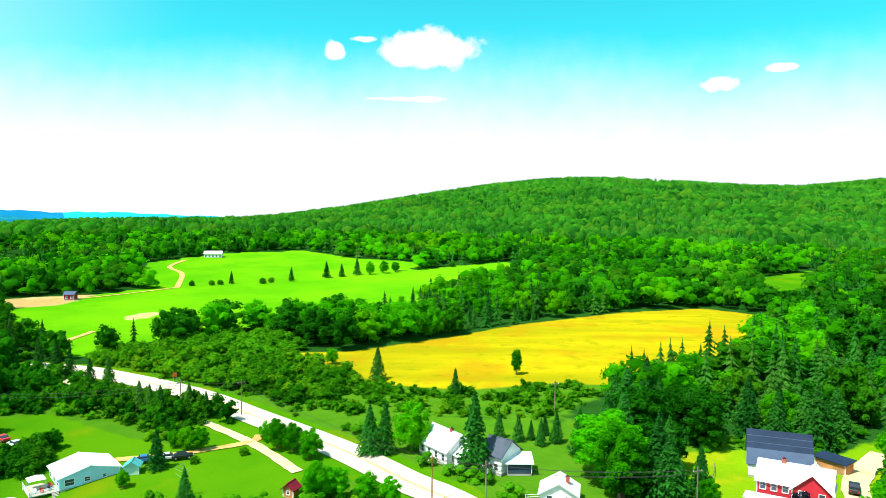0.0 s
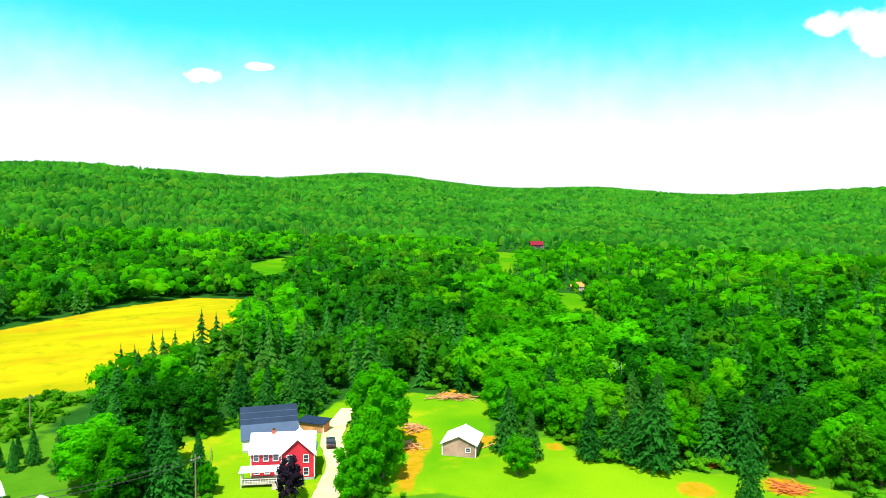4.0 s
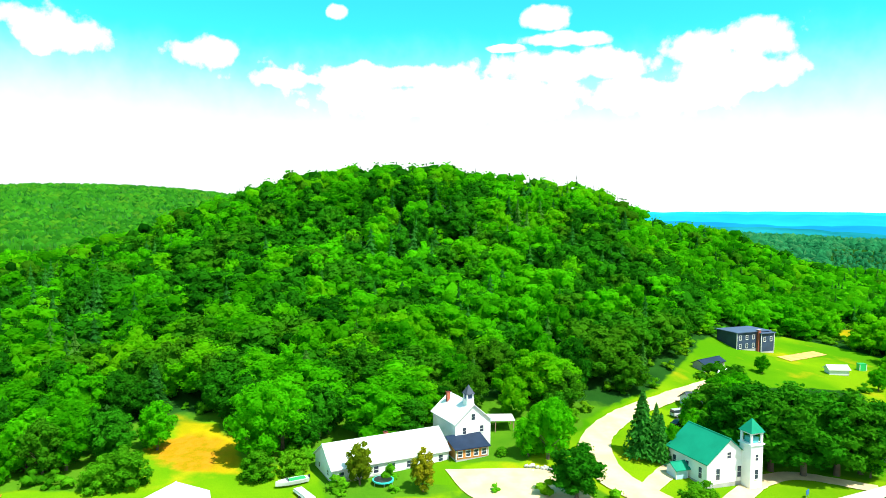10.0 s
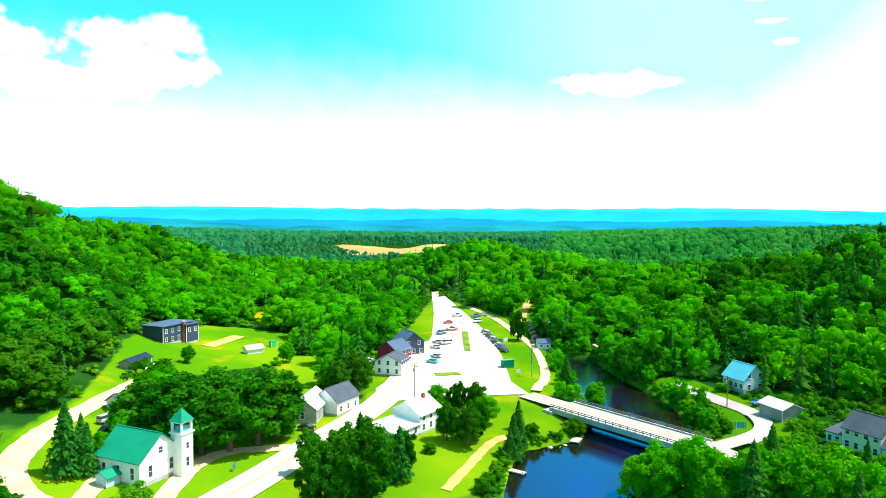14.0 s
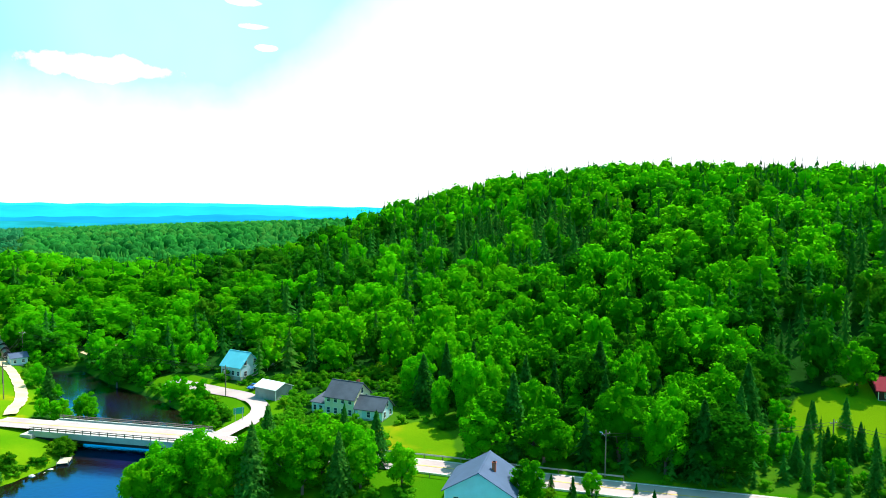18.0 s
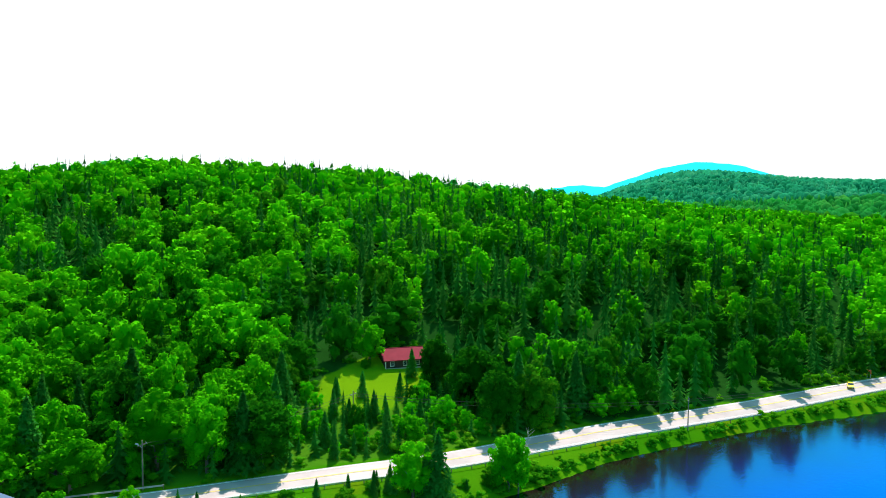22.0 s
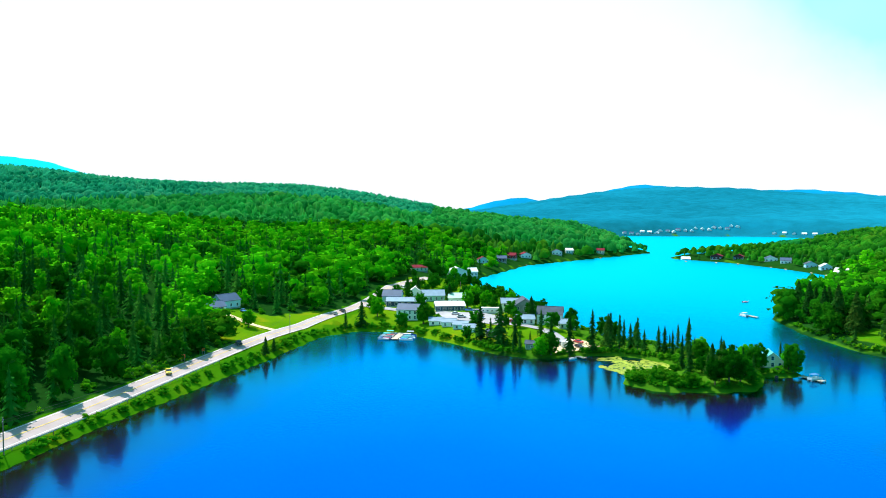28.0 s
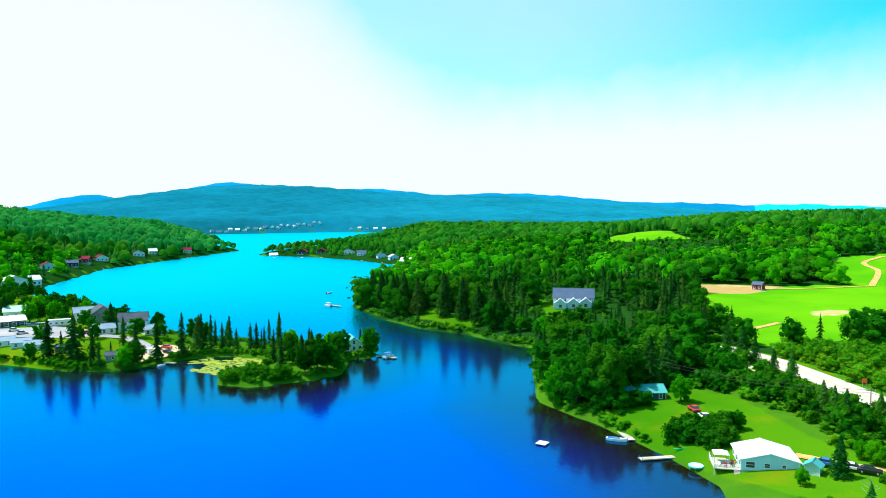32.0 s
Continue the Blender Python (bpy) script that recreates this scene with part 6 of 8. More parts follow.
house("white_cottage", "white cottage with a pale roof and a metal flue", 21.5, 126.5, -12, 6.8, 6.0, 2.7, WHITE, R_WHITE, "g", 2.0, [(2, 1.0, *S2)], chimney=(1.5, 3.0, 0.5))
house("red_house", "red two-storey clapboard house with a white metal roof", 63.8, 125.1, -32, 12.2, 8.0, 5.2, RED, R_WHITE, "e", 2.6, [(4, 3.6, *S2, (-6, 1.5)), (3, 1.0, *S2, (-6, 0))], [(2, 3.6, *S2, 1)], door=-1.0, chimney=(-2.0, 4.0, 0.8))
house("gambrel_barn", "dark blue gambrel-roofed barn over pale walls", 68.6, 140.1, -22, 11.6, 10.0, 3.0, WHITE, R_NAVY, "b", 5.6, [(3, 1.2, 0.8, 1.0)], [(2, 4.0, 0.9, 1.3, 1)], category="barn")
house("grey_shed", "weathered grey board shed with a rusty white metal roof", 99.0, 112.0, -52, 7.4, 8.0, 2.8, GREYWOOD, R_WHITE, "g", 1.7, [(1, 1.2, 0.9, 0.8, (0.5, 3.5))], base=0.1, category="shed")
house("long_hall", "long white single-storey hall with a white metal roof", 138.2, -17.5, -73, 25.5, 10.5, 3.2, WHITE, R_WHITE, "e", 3.3, [(7, 1.0, 1.0, 1.3)], [(2, 1.2, 0.8, 1.0, -1)], chimney=(1.0, 6.0, 0.5))
house("tall_white_house", "tall white gabled house with a roof cupola", 146.0, -36.0, -74, 8.6, 11, 6.4, WHITE, R_WHITE, "g", 3.6, [(2, 1.0, *S2), (2, 3.8, *S2), (1, 6.6, *S2)], chimney=(-1.5, 9.0, 1.0))
house("cedar_porch", "orange cedar porch building with a black roof", 140.8, -34.6, -78, 7.4, 4.5, 2.7, CEDAR, R_NAVY, "s", 1.2, [(4, 1.0, 1.0, 1.2)])
house("church", "white clapboard church with a green metal roof", 121.3, -81.5, -81, 10.4, 11.5, 5.2, WHITE, R_GREEN, "g", 4.2, [(2, 1.6, 0.9, 2.2), (1, 5.6, 0.9, 1.2)], [(3, 1.6, 0.9, 2.2, -1), (3, 1.6, 0.9, 2.2, 1)], category="church", base=0.8)
house("dark_house", "dark navy two-storey house with a flat roof", 221.4, -157.0, -78, 15.5, 9.5, 6.4, NAVY, R_SLATE, "f", 0, [(5, 1.0, *S2), (5, 4.0, *S2)], [(2, 4.0, *S2, 1)], door=5.0)
_q = Matrix.Translation((221.4, -157.0, 0)) @ pose(0, 0, 0, 0, 0, -78) @ Vector((5.3, -1.5, 0))
house("dark_house_wing", "dark navy front block with a white porch wall", _q.x, _q.y, -78, 6.2, 10.0, 6.9, NAVY, R_SLATE, "f", 0, [(2, 4.2, *S2)], [(2, 4.0, *S2, 1)])
house("dark_house_porch", "white porch with a slate roof on the dark house", _q.x + 0.5 * 3.2, _q.y - 0.6, -78, 5.4, 2.2, 2.6, WHITE, R_SLATE, "s", 0.5, [(3, 1.0, 1.0, 1.2)])
house("dark_shed", "long dark shed with a black roof", 193.0, -123.7, -65, 10.5, 4.0, 2.5, GREY, R_NAVY, "e", 1.0, [(2, 1.1, 0.8, 0.8)], base=0.1, category="shed")
house("white_roofed_shed", "small dark shed with a white flat roof", 184.1, -124.3, -67, 6.0, 4.0, 2.4, NAVY, R_WHITE, "s", 0.4, base=0.1, category="shed")
house("grey_cottage", "pale cottage with a grey shingle roof", 158.7, -99.5, -95, 7.0, 7.0, 2.8, SKYBLUE, R_GREY, "e", 1.9, [(2, 1.0, *S2)])
house("white_tool_shed", "small white arched tool shed on the lawn", 197.0, -171.5, -102, 6.2, 3.4, 1.9, WHITE, R_WHITE, "e", 1.0, base=0.1, category="shed")
house("grey_barn", "grey-sided barn with a white metal roof", 127.0, -125.5, -152, 7.4, 12, 3.6, GREY, R_WHITE, "g", 2.6, [(1, 0.9, 0.9, 1.8)], category="barn")
house("small_house", "white house with a grey roof beside the road", 124.0, -139.5, -84, 9.8, 7.5, 3.8, WHITE, R_GREY, "e", 3.0, [(3, 1.0, *S2)], [(2, 1.0, *S2, 1), (1, 4.0, *S2, 1)], door=2.0)
house("white_village_house", "large white village house with metal roofs", 97.0, -139.5, -92, 8.6, 9.0, 4.8, WHITE, R_WHITE, "e", 2.6, [(3, 1.0, *S2), (3, 3.3, *S2)], [(2, 1.0, *S2, 1), (2, 3.7, *S2, 1)], chimney=(2.0, 4.0, 0.8))
house("village_house_wing", "low white wing with a pale flat roof", 97.4, -130.4, -92, 9.2, 7.5, 2.8, WHITE, R_WHITE, "s", 0.8, [(3, 1.0, *S2)])
house("corner_store", "white two-storey store with a pale porch roof", 140.2, -177.0, -162, 9.0, 9, 4.6, WHITE, R_GREY, "g", 2.2, [(3, 1.0, *S2), (3, 3.6, *S2)], [(4, 3.6, *S2, 1)], category="shop")
house("red_store", "red two-storey store with a slate-blue roof", 146.0, -193.5, -88, 8.5, 8.5, 5.0, BARNRED, R_SLATE, "e", 3.0, [(4, 1.0, *S2), (4, 3.7, *S2)], category="shop")
house("dark_barn", "dark navy barn with a blue-grey roof", 151.5, -206.6, -118, 8.5, 9, 5.0, NAVY, R_SLATE, "g", 3.4, [(3, 1.0, *S2), (2, 4.0, *S2)], [(3, 1.0, *S2, -1)], category="barn")
house("blue_roofed_house", "pale house with a light blue metal roof", 37.3, -219.7, -125, 8.0, 8.2, 4.2, SKYBLUE, R_BLUE, "g", 3.8, [(2, 1.2, 1.1, 1.4), (2, 4.6, 1.1, 1.3)], [(4, 1.5, 1.0, 1.3, -1)], base=1.2)
house("grey_garage", "grey board garage with a white metal roof", 24.2, -196.6, -128, 6.2, 8.0, 3.2, GREY, R_WHITE, "g", 1.2, base=0.1, category="garage")
house("pale_yellow_house", "pale yellow two-storey farmhouse with a grey roof", 8.0, -176.2, 149, 8.6, 8.0, 5.2, CREAM, R_GREY, "e", 3.2, [(4, 1.0, *S2), (4, 3.8, *S2)], [(2, 1.0, *S2, 1), (2, 3.8, *S2, 1), (1, 6.0, *S2, 1)], chimney=(2.5, 5.0, 0.5))
house("yellow_house_wing", "pale side wing with dormer and grey roof", 0.6, -171.8, 152, 7.4, 6.0, 3.0, SKYBLUE, R_GREY, "e", 2.4, [(3, 1.0, *S2)], [(2, 1.0, *S2, 1), (1, 3.4, *S2, 1)], door=-2.5)
house("yellow_house_porch", "low glazed porch with a grey roof", 13.6, -180.4, 149, 3.6, 6.5, 3.0, SKYBLUE, R_GREY, "s", 1.0, [(2, 1.0, 0.9, 1.3)])
house("brown_cabin", "dark brown log cabin with a maroon metal roof", -128.5, -154.8, 157, 11.5, 8.0, 3.0, BROWN, R_RED, "e", 2.2, [(3, 1.0, 1.0, 1.1)], over_=0.9, base=0.3)
house("roadside_house", "house with a wide blue-grey metal roof", -19.3, -122.0, 160, 12.5, 11, 3.6, SKYBLUE, R_SLATE, "g", 3.6, [(3, 1.0, *S2)], chimney=(2.0, 4.5, 0.6), over_=0.6)
house("garage_wing", "white garage of a lakeside house", -329.7, -76.9, 123, 9.0, 8, 3.0, SKYBLUE, R_SLATE, "e", 2.2, [(2, 0.6, 2.4, 2.0)], category="garage")
house("hillside_house", "white house with a blue-grey roof above the road", -344.3, -73.3, 140, 11, 8, 4.0, SKYBLUE, R_SLATE, "e", 2.8, [(3, 1.0, *S2)])
V = "houses of the lakeside village"
house("lakeside_house", "two-storey white house with a dark ground floor", -342.1, 11.6, 72, 10.5, 8, 5.6, WHITE, R_SLATE, "e", 2.4, [(4, 1.2, *S2), (4, 3.6, *S2)], group=V)
house("lakeside_house", "blue-grey house with a slate-coloured roof", -377.3, 4.4, 78, 10, 8, 4.6, SKYBLUE, R_SLATE, "e", 2.8, [(3, 1.2, *S2)], group=V)
house("boat_shop", "long low building with a blue-grey roof", -371.0, 12.0, 84, 21, 8, 3.0, NAVY, R_PALEBLUE, "e", 1.6, [(6, 1.0, 1.4, 1.2)], category="shop")
house("lakeside_house", "small white gabled cottage", -395.5, 17.9, 84, 6, 7, 3.2, WHITE, R_WHITE, "g", 2.2, [(2, 1.0, *S2)], group=V)
house("lakeside_house", "pale green-walled house with several gables", -382.2, 27.6, 92, 12, 8, 3.4, R_PALEGREEN, R_PALEBLUE, "e", 2.6, [(4, 1.0, *S2)], group=V)
house("lakeside_house", "white house with a pale green roof", -374.2, 40.0, 81, 10, 8, 3.6, WHITE, R_PALEGREEN, "e", 2.2, [(3, 1.0, *S2)], group=V)
house("store_building", "broad low building with a white roof", -356.4, 34.3, 91, 15, 9, 3.0, NAVY, R_WHITE, "e", 1.8, [(5, 0.9, 1.6, 1.4)], category="shop")
for i, (cx, cy, ca, cw, mat) in enumerate(((-327.8, 25.0, 85, 6.8, WHITE), (-322.6, 30.3, 79, 6.4, WHITE), (-315.7, 34.9, 72, 6.6, SKYBLUE), (-308.8, 38.1, 76, 5.6, SKYBLUE))):
    house("rental_cabin", "small pale shore cabin with a grey roof", cx, cy, ca, cw, 5.0, 2.6, mat, R_PALEBLUE, "e", 1.3, [(2, 0.9, 0.9, 1.1)], door=cw * 0.32, category="cabin", group="row of shore cabins")
house("lakeside_house", "white house with a pale blue roof and porch", -354.5, 65.4, 84, 9.5, 7, 5.0, WHITE, R_PALEBLUE, "e", 2.2, [(3, 1.0, *S2), (3, 3.5, *S2)], group=V)
house("grey_lodge", "dark grey-green two-storey house with a gable", -341.1, 70.0, 84, 10, 13, 5.8, GREY, R_GREY, "g", 3.2, [(3, 1.0, *S2), (3, 3.8, *S2)], [(4, 3.8, *S2, 1)], group=V)
house("white_boat_house", "white two-storey house with a dark roof", -316.6, 76.5, 72, 11.5, 9, 5.4, WHITE, R_GREY, "e", 3.0, [(2, 1.0, *S2), (2, 3.6, *S2)], [(1, 3.6, *S2, -1)], group=V)
house("white_cabin", "small white house with a pale roof by the lane", -315.3, 64.9, 84, 8.5, 6, 2.8, WHITE, R_PALEBLUE, "e", 1.6, [(3, 0.9, *S2)], group=V)
house("lakeside_house", "low pale house with a blue-grey roof", -307.8, 82.9, 90, 7.7, 6, 2.8, WHITE, R_PALEBLUE, "e", 1.5, [(3, 0.9, *S2)], group=V)
house("camper_trailer", "long white camper trailer", -345.4, 53.1, 80, 9, 2.8, 2.9, P_WHITE, R_WHITE, "f", 0, [(4, 1.3, 0.9, 0.7)], base=0.7, over_=0.05, category="trailer")
house("shore_shed", "small weathered shore shed", -298.2, 46.1, 66, 4.2, 4, 2.3, GREY, R_SLATE, "e", 1.0, [(1, 0.9, 0.8, 0.8)], category="shed")
house("shore_shed", "grey-green shore shed under spruces", -277.5, 59.8, 71, 5, 4, 2.4, GREY, R_GREY, "e", 1.0, [(1, 0.9, 0.8, 0.8)], category="shed")
house("shore_shed", "white utility trailer on the shore", -279.3, 75.0, 90, 4.0, 2.4, 2.4, P_WHITE, R_WHITE, "f", 0, base=0.6, over_=0.04, category="trailer")
house("west_shore_house", "white gabled house on the far shore", -563.8, 60.5, 100, 15, 10, 5.0, WHITE, R_WHITE, "g", 3.0, [(4, 1.2, 1.2, 1.6)], group=V)
house("west_shore_house", "white house with a broad white roof on the far shore", -588.0, 74.0, 100, 12, 9, 4.6, WHITE, R_WHITE, "e", 2.8, [(4, 1.2, 1.2, 1.6)], group=V)
house("west_shore_house", "low white house with a maroon roof among trees", -559.2, 29.0, 96, 13, 8, 3.0, WHITE, R_RED, "e", 1.8, [(4, 1.0, 1.0, 1.2)], group=V)
house("point_house", "pale yellow gabled house with a teal roof", -237.0, 138.5, 71, 7.2, 8, 3.0, CREAM, R_TEAL, "g", 2.8, [(3, 0.9, *S2), (1, 3.2, *S2)], base=0.6)
house("lake_lodge", "large grey-roofed lodge with white gables", -237.5, 265.8, 42, 20, 11, 5.6, SKYBLUE, R_SLATE, "e", 4.2, [(6, 1.0, *S2), (5, 3.8, *S2)])
for u in (-6.5, 0.0, 6.0):
    house("lodge_gable", "white-roofed front gable of the lodge", -237.5 + u * 0.743 + 0.67 * 3.0, 265.8 + u * 0.669 - 0.743 * 3.0, 42, 5.2, 3.4, 3.4, SKYBLUE, R_WHITE, "g", 2.0, [(1, 1.0, 1.6, 1.5)])
house("lakeside_cabin", "dark cabin with a teal roof under trees", -122.4, 158.8, 49, 7.5, 7, 3.0, BROWN, R_TEAL, "e", 2.0, [(2, 1.0, *S2)], category="cabin")
house("lakeside_cabin", "low dark cabin with grey and teal roof", -117.6, 163.8, 57, 8.6, 6, 2.6, NAVY, R_TEAL, "e", 1.5, [(3, 0.9, *S2)], category="cabin")
house("field_shed", "small red and white shed in the field", -198.8, 371.2, 4, 5.2, 4.5, 3.2, BARNRED, R_SLATE, "e", 1.4, [(2, 1.0, 0.9, 1.2)], category="shed")
house("white_farm_building", "long white farm building at the field's edge", -190.4, 579.5, 11, 14, 8, 3.6, WHITE, R_WHITE, "e", 2.0, [(5, 1.0, 1.2, 1.3)])
house("far_red_roof_house", "house with a red roof in a forest clearing", 584.0, 531.2, -38, 14, 10, 5.0, BROWN, R_RED, "e", 4.0, [(4, 1.0, 1.2, 1.5)])
house("forest_cabin", "small cabin with an orange-brown roof", 344.4, 279.2, -45, 8.0, 6, 3.0, GREYWOOD, CEDAR, "e", 2.4, [(2, 1.0, *S2)], category="cabin")
house("north_shore_house", "pink-walled house with pale roofs", -592.8, 411.3, 38, 18, 11, 5.0, paint("pink_siding", (0.62, 0.34, 0.36), 0.7), R_WHITE, "e", 3.4, [(5, 1.0, 1.2, 1.5)])
house("low_white_house", "white-roofed low house beside the lawn", 121.0, 21.0, -80, 10.5, 8, 3.0, WHITE, R_WHITE, "g", 2.2, [(2, 1.0, *S2)])
for u, v, w in ((560, 1975, 22), (588, 1966, 26), (622, 1958, 18)):
    house("hilltop_house", "pale house on the crest of the far hill", u, v, -18, w, 14, 9.0, WHITE, R_WHITE, "e", 4.0, [(4, 1.0, 2.0, 2.4)], group="houses on the far hilltop")
house("play_house", "small orange wooden play house on the lawn", -29.3, 131.6, -20, 2.2, 2.2, 1.8, CEDAR, R_RED, "g", 0.9, [(1, 0.7, 0.6, 0.6)], base=0.1, category="shed")

# ---- far ridges on the horizon ----
def ridge(name, label, lo, hi, far, mat, waves, deep=500, base=0.0):
    """A long low mountain: bearings lo to hi, at a distance; waves: bearing, half-width, rise above eye level in degrees."""
    n = 90
    verts, faces = [], []
    for i in range(n + 1):
        b = lo + (hi - lo) * i / n
        rise = base + max(h * math.exp(-((b - c) / w) ** 2 / 2) for c, w, h in waves) + 0.03 * math.sin(b * 2.1) + 0.02 * math.sin(b * 5.3)
        a = radians(b)
        for dist, z in ((far - deep, -30.0), (far, EYE[2] + far * math.tan(radians(rise))), (far + deep * 0.5, -30.0)):
            verts.append((-math.sin(a) * dist, math.cos(a) * dist, z))
    for i in range(n):
        faces += [(i * 3 + j, i * 3 + j + 1, i * 3 + j + 4, i * 3 + j + 3) for j in (0, 1)]
    tagged(new(name, mesh_from(name, verts, faces, mat, True)), label, "mountains", kind="structure")


ridge("far_ridge", "mountains on the horizon, coloured pale blue for haze", 172, 250, 4500, HAZE_BLUE, [(184, 5, 0.05), (194, 7, 0.26), (206, 8, 0.16), (219, 9, 0.12), (232, 8, 0.2), (243, 6, 0.1)])
ridge("far_ridge", "wooded ridge across the valley, coloured blue for haze", 178, 246, 4000, MID_HAZE_BLUE, [(183, 4, -0.35), (190, 6, -0.25), (203, 7, -0.5), (215, 8, -0.55), (228, 8, -0.4), (240, 6, -0.35)])
ridge("valley_ridge", "wooded ridge in the valley, tinted blue-green for haze", 180, 244, 2450, MID_HAZE_WOODS, [(185, 4, 0.45), (196, 4, 0.2), (207, 5, 0.35), (221, 5, 0.22), (235, 5, 0.5)], 350, -1.45)
ridge("valley_ridge", "wooded ridge across the valley, haze put into its colour", 180, 244, 3200, HAZE_WOODS, [(182, 4, 0.2), (191, 5, 0.38), (202, 4, 0.2), (213, 5, 0.34), (227, 5, 0.24), (240, 5, 0.4)], 400, -1.0)
ridge("far_mountain", "mountain behind the wooded hills, coloured pale blue for haze", 98, 134, 4300, HAZE_BLUE, [(117, 6.2, 3.75), (126, 5, 2.0), (107, 5, 2.2)])
ridge("far_mountain", "mountains beyond the lake, coloured blue for haze", 28, 84, 4600, HAZE_WOODS, [(79, 2.6, 1.15), (69, 4.5, 2.15), (59, 7, 1.7), (48, 8, 1.3), (36, 6, 0.5)])
ridge("far_ridge", "small ridge behind the fields, coloured blue for haze", 14, 34, 4600, HAZE_BLUE, [(26, 3.5, 0.3), (20, 4, 0.0)])


# ---- the bridge ----
def build_bridge():
    a, b = Vector((79, -177, 0)), Vector((39, -164.5, 0))
    mid, run = (a + b) / 2, b - a
    t = thing("road_bridge", pose(mid.x, mid.y, 3.9, 0, 0, math.degrees(math.atan2(run.y, run.x))), "concrete road bridge with steel railings over the outlet", "bridge")
    h = run.length / 2
    part("deck", boxes((-h, -5.2, -0.9, h, 5.2, 0.12)), CONCRETE, t)
    for s in (-1, 1):
        part("kerb", boxes((-h, s * 4.9 - 0.3, 0.12, h, s * 4.9 + 0.3, 0.42)), CONCRETE, t)
        part("girder", boxes((-h, s * 4.3 - 0.3, -1.8, h, s * 4.3 + 0.3, -0.9)), RUBBER, t)
        for z in (0.75, 1.15):
            part("rail", boxes((-h, s * 4.9 - 0.07, z, h, s * 4.9 + 0.07, z + 0.16)), RAIL, t)
        me = finish(boxes((-0.08, -0.08, 0.42, 0.08, 0.08, 1.38)), "post", RAIL)
        for k in range(19):
            p = part("post", me, None, t)
            p.location = (-h + (k + 0.5) * 2 * h / 19, s * 4.9, 0)
        part("abutment", boxes((s * h - 1.5, -6.2, -5.5, s * h + 1.5, 6.2, -0.3)), CONCRETE, t)


build_bridge()


# ---- guard rails ----
def guard_rail(line, off, label):
    pts = smooth_line(line, 3.8)
    t = thing("guard_rail", pose(pts[0].x, pts[0].y, 0), label, "guard rail")
    post = finish(boxes((-0.08, -0.08, -0.3, 0.08, 0.08, 0.78)), "post", POLE)
    last = None
    for i, p in enumerate(pts):
        d = (pts[min(i + 1, len(pts) - 1)] - pts[max(i - 1, 0)]).normalized()
        q = p + Vector((d.y, -d.x, 0)) * off
        q.z = over(q.x, q.y) + 0.1
        o = part("post", post, None, t)
        o.location = q - t.location
        q = q - t.location
        if last:
            bm = bmesh.new()
            slab(bm, [last + Vector((0, 0, 0.8)), q + Vector((0, 0, 0.8)), q + Vector((0.06, 0.06, 0.8)), last + Vector((0.06, 0.06, 0.8))], 0.32)
            bmesh.ops.recalc_face_normals(bm, faces=bm.faces)
            part("rail", bm, STEEL, t)
        last = q


guard_rail(ROAD_W[5:13], 4.4, "long steel guard rail on posts along the lakeside road")
guard_rail(ROAD_W[4:8], -4.4, "steel guard rail across from the lake")


# ---- poles and cables ----
def pole(x, y, tall, mat, label, lamp=False, box_=False, arm=0):
    t = thing("utility_pole", pose(x, y, Z(x, y), 0, 0, arm), label, "pole", "utility poles")
    bm = bmesh.new()
    tube(bm, (0, 0, -0.5), (0, 0, tall), 0.16, 0.11, 8)
    part("shaft", bm, mat, t)
    part("crossarm", boxes((-1.1, -0.07, tall - 0.9, 1.1, 0.07, tall - 0.75)), mat, t)
    for u in (-0.9, 0.0, 0.9):
        bm = bmesh.new()
        tube(bm, (u, 0, tall - 0.75), (u, 0, tall - 0.5), 0.05, 0.04, 6)
        part("insulator", bm, P_WHITE, t)
    if box_:
        bm = bmesh.new()
        tube(bm, (0.32, 0, tall - 2.4), (0.32, 0, tall - 1.5), 0.24, 0.24, 10)
        part("transformer", bm, STEEL, t)
    if lamp:
        bm = bmesh.new()
        tube(bm, (0, 0, tall - 1.4), (0, -1.4, tall - 0.9), 0.05, 0.05, 6)
        part("lamp_arm", bm, STEEL, t)
        part("lamp_head", boxes((-0.15, -1.8, tall - 1.0, 0.15, -1.2, tall - 0.82)), P_SILVER, t)
    return Vector((x, y, Z(x, y) + tall - 0.6))


def cable(a, b, sag, r=0.03):
    bm = bmesh.new()
    pts = [a.lerp(b, k / 10) - Vector((0, 0, sag * 4 * (k / 10) * (1 - k / 10))) for k in range(11)]
    side = Vector((b.y - a.y, a.x - b.x, 0)).normalized() * r
    rings = [[bm.verts.new(p - a + o) for o in (side, Vector((0, 0, r)), -side, Vector((0, 0, -r)))] for p in pts]
    for u, v in zip(rings, rings[1:]):
        for k in range(4):
            bm.faces.new((u[k], u[(k + 1) % 4], v[(k + 1) % 4], v[k]))
    ob = new("overhead_cable", finish(bm, "overhead_cable", WIRE))
    ob.location = a
    tagged(ob, "thin black overhead cable between poles", "cable", "overhead cables")


pA = pole(-1.8, 129.2, 9.0, RUSTPOLE, "orange-brown utility pole beside the road", arm=40)
pB = pole(8.3, 129.2, 8.0, POLE, "pale grey pole with a small box", box_=True, arm=40)
pole(30.1, 185.1, 8.5, POLE, "thin pole standing in the meadow")
pD = pole(-52.7, 182.2, 9.5, POLE, "grey utility pole beside the road", arm=40)
pE = pole(-67.8, 179.9, 10, POLE, "grey utility pole among the bushes", arm=40)
pF = pole(-122.6, 172.4, 9.5, POLE, "grey utility pole behind the cabin", arm=70)
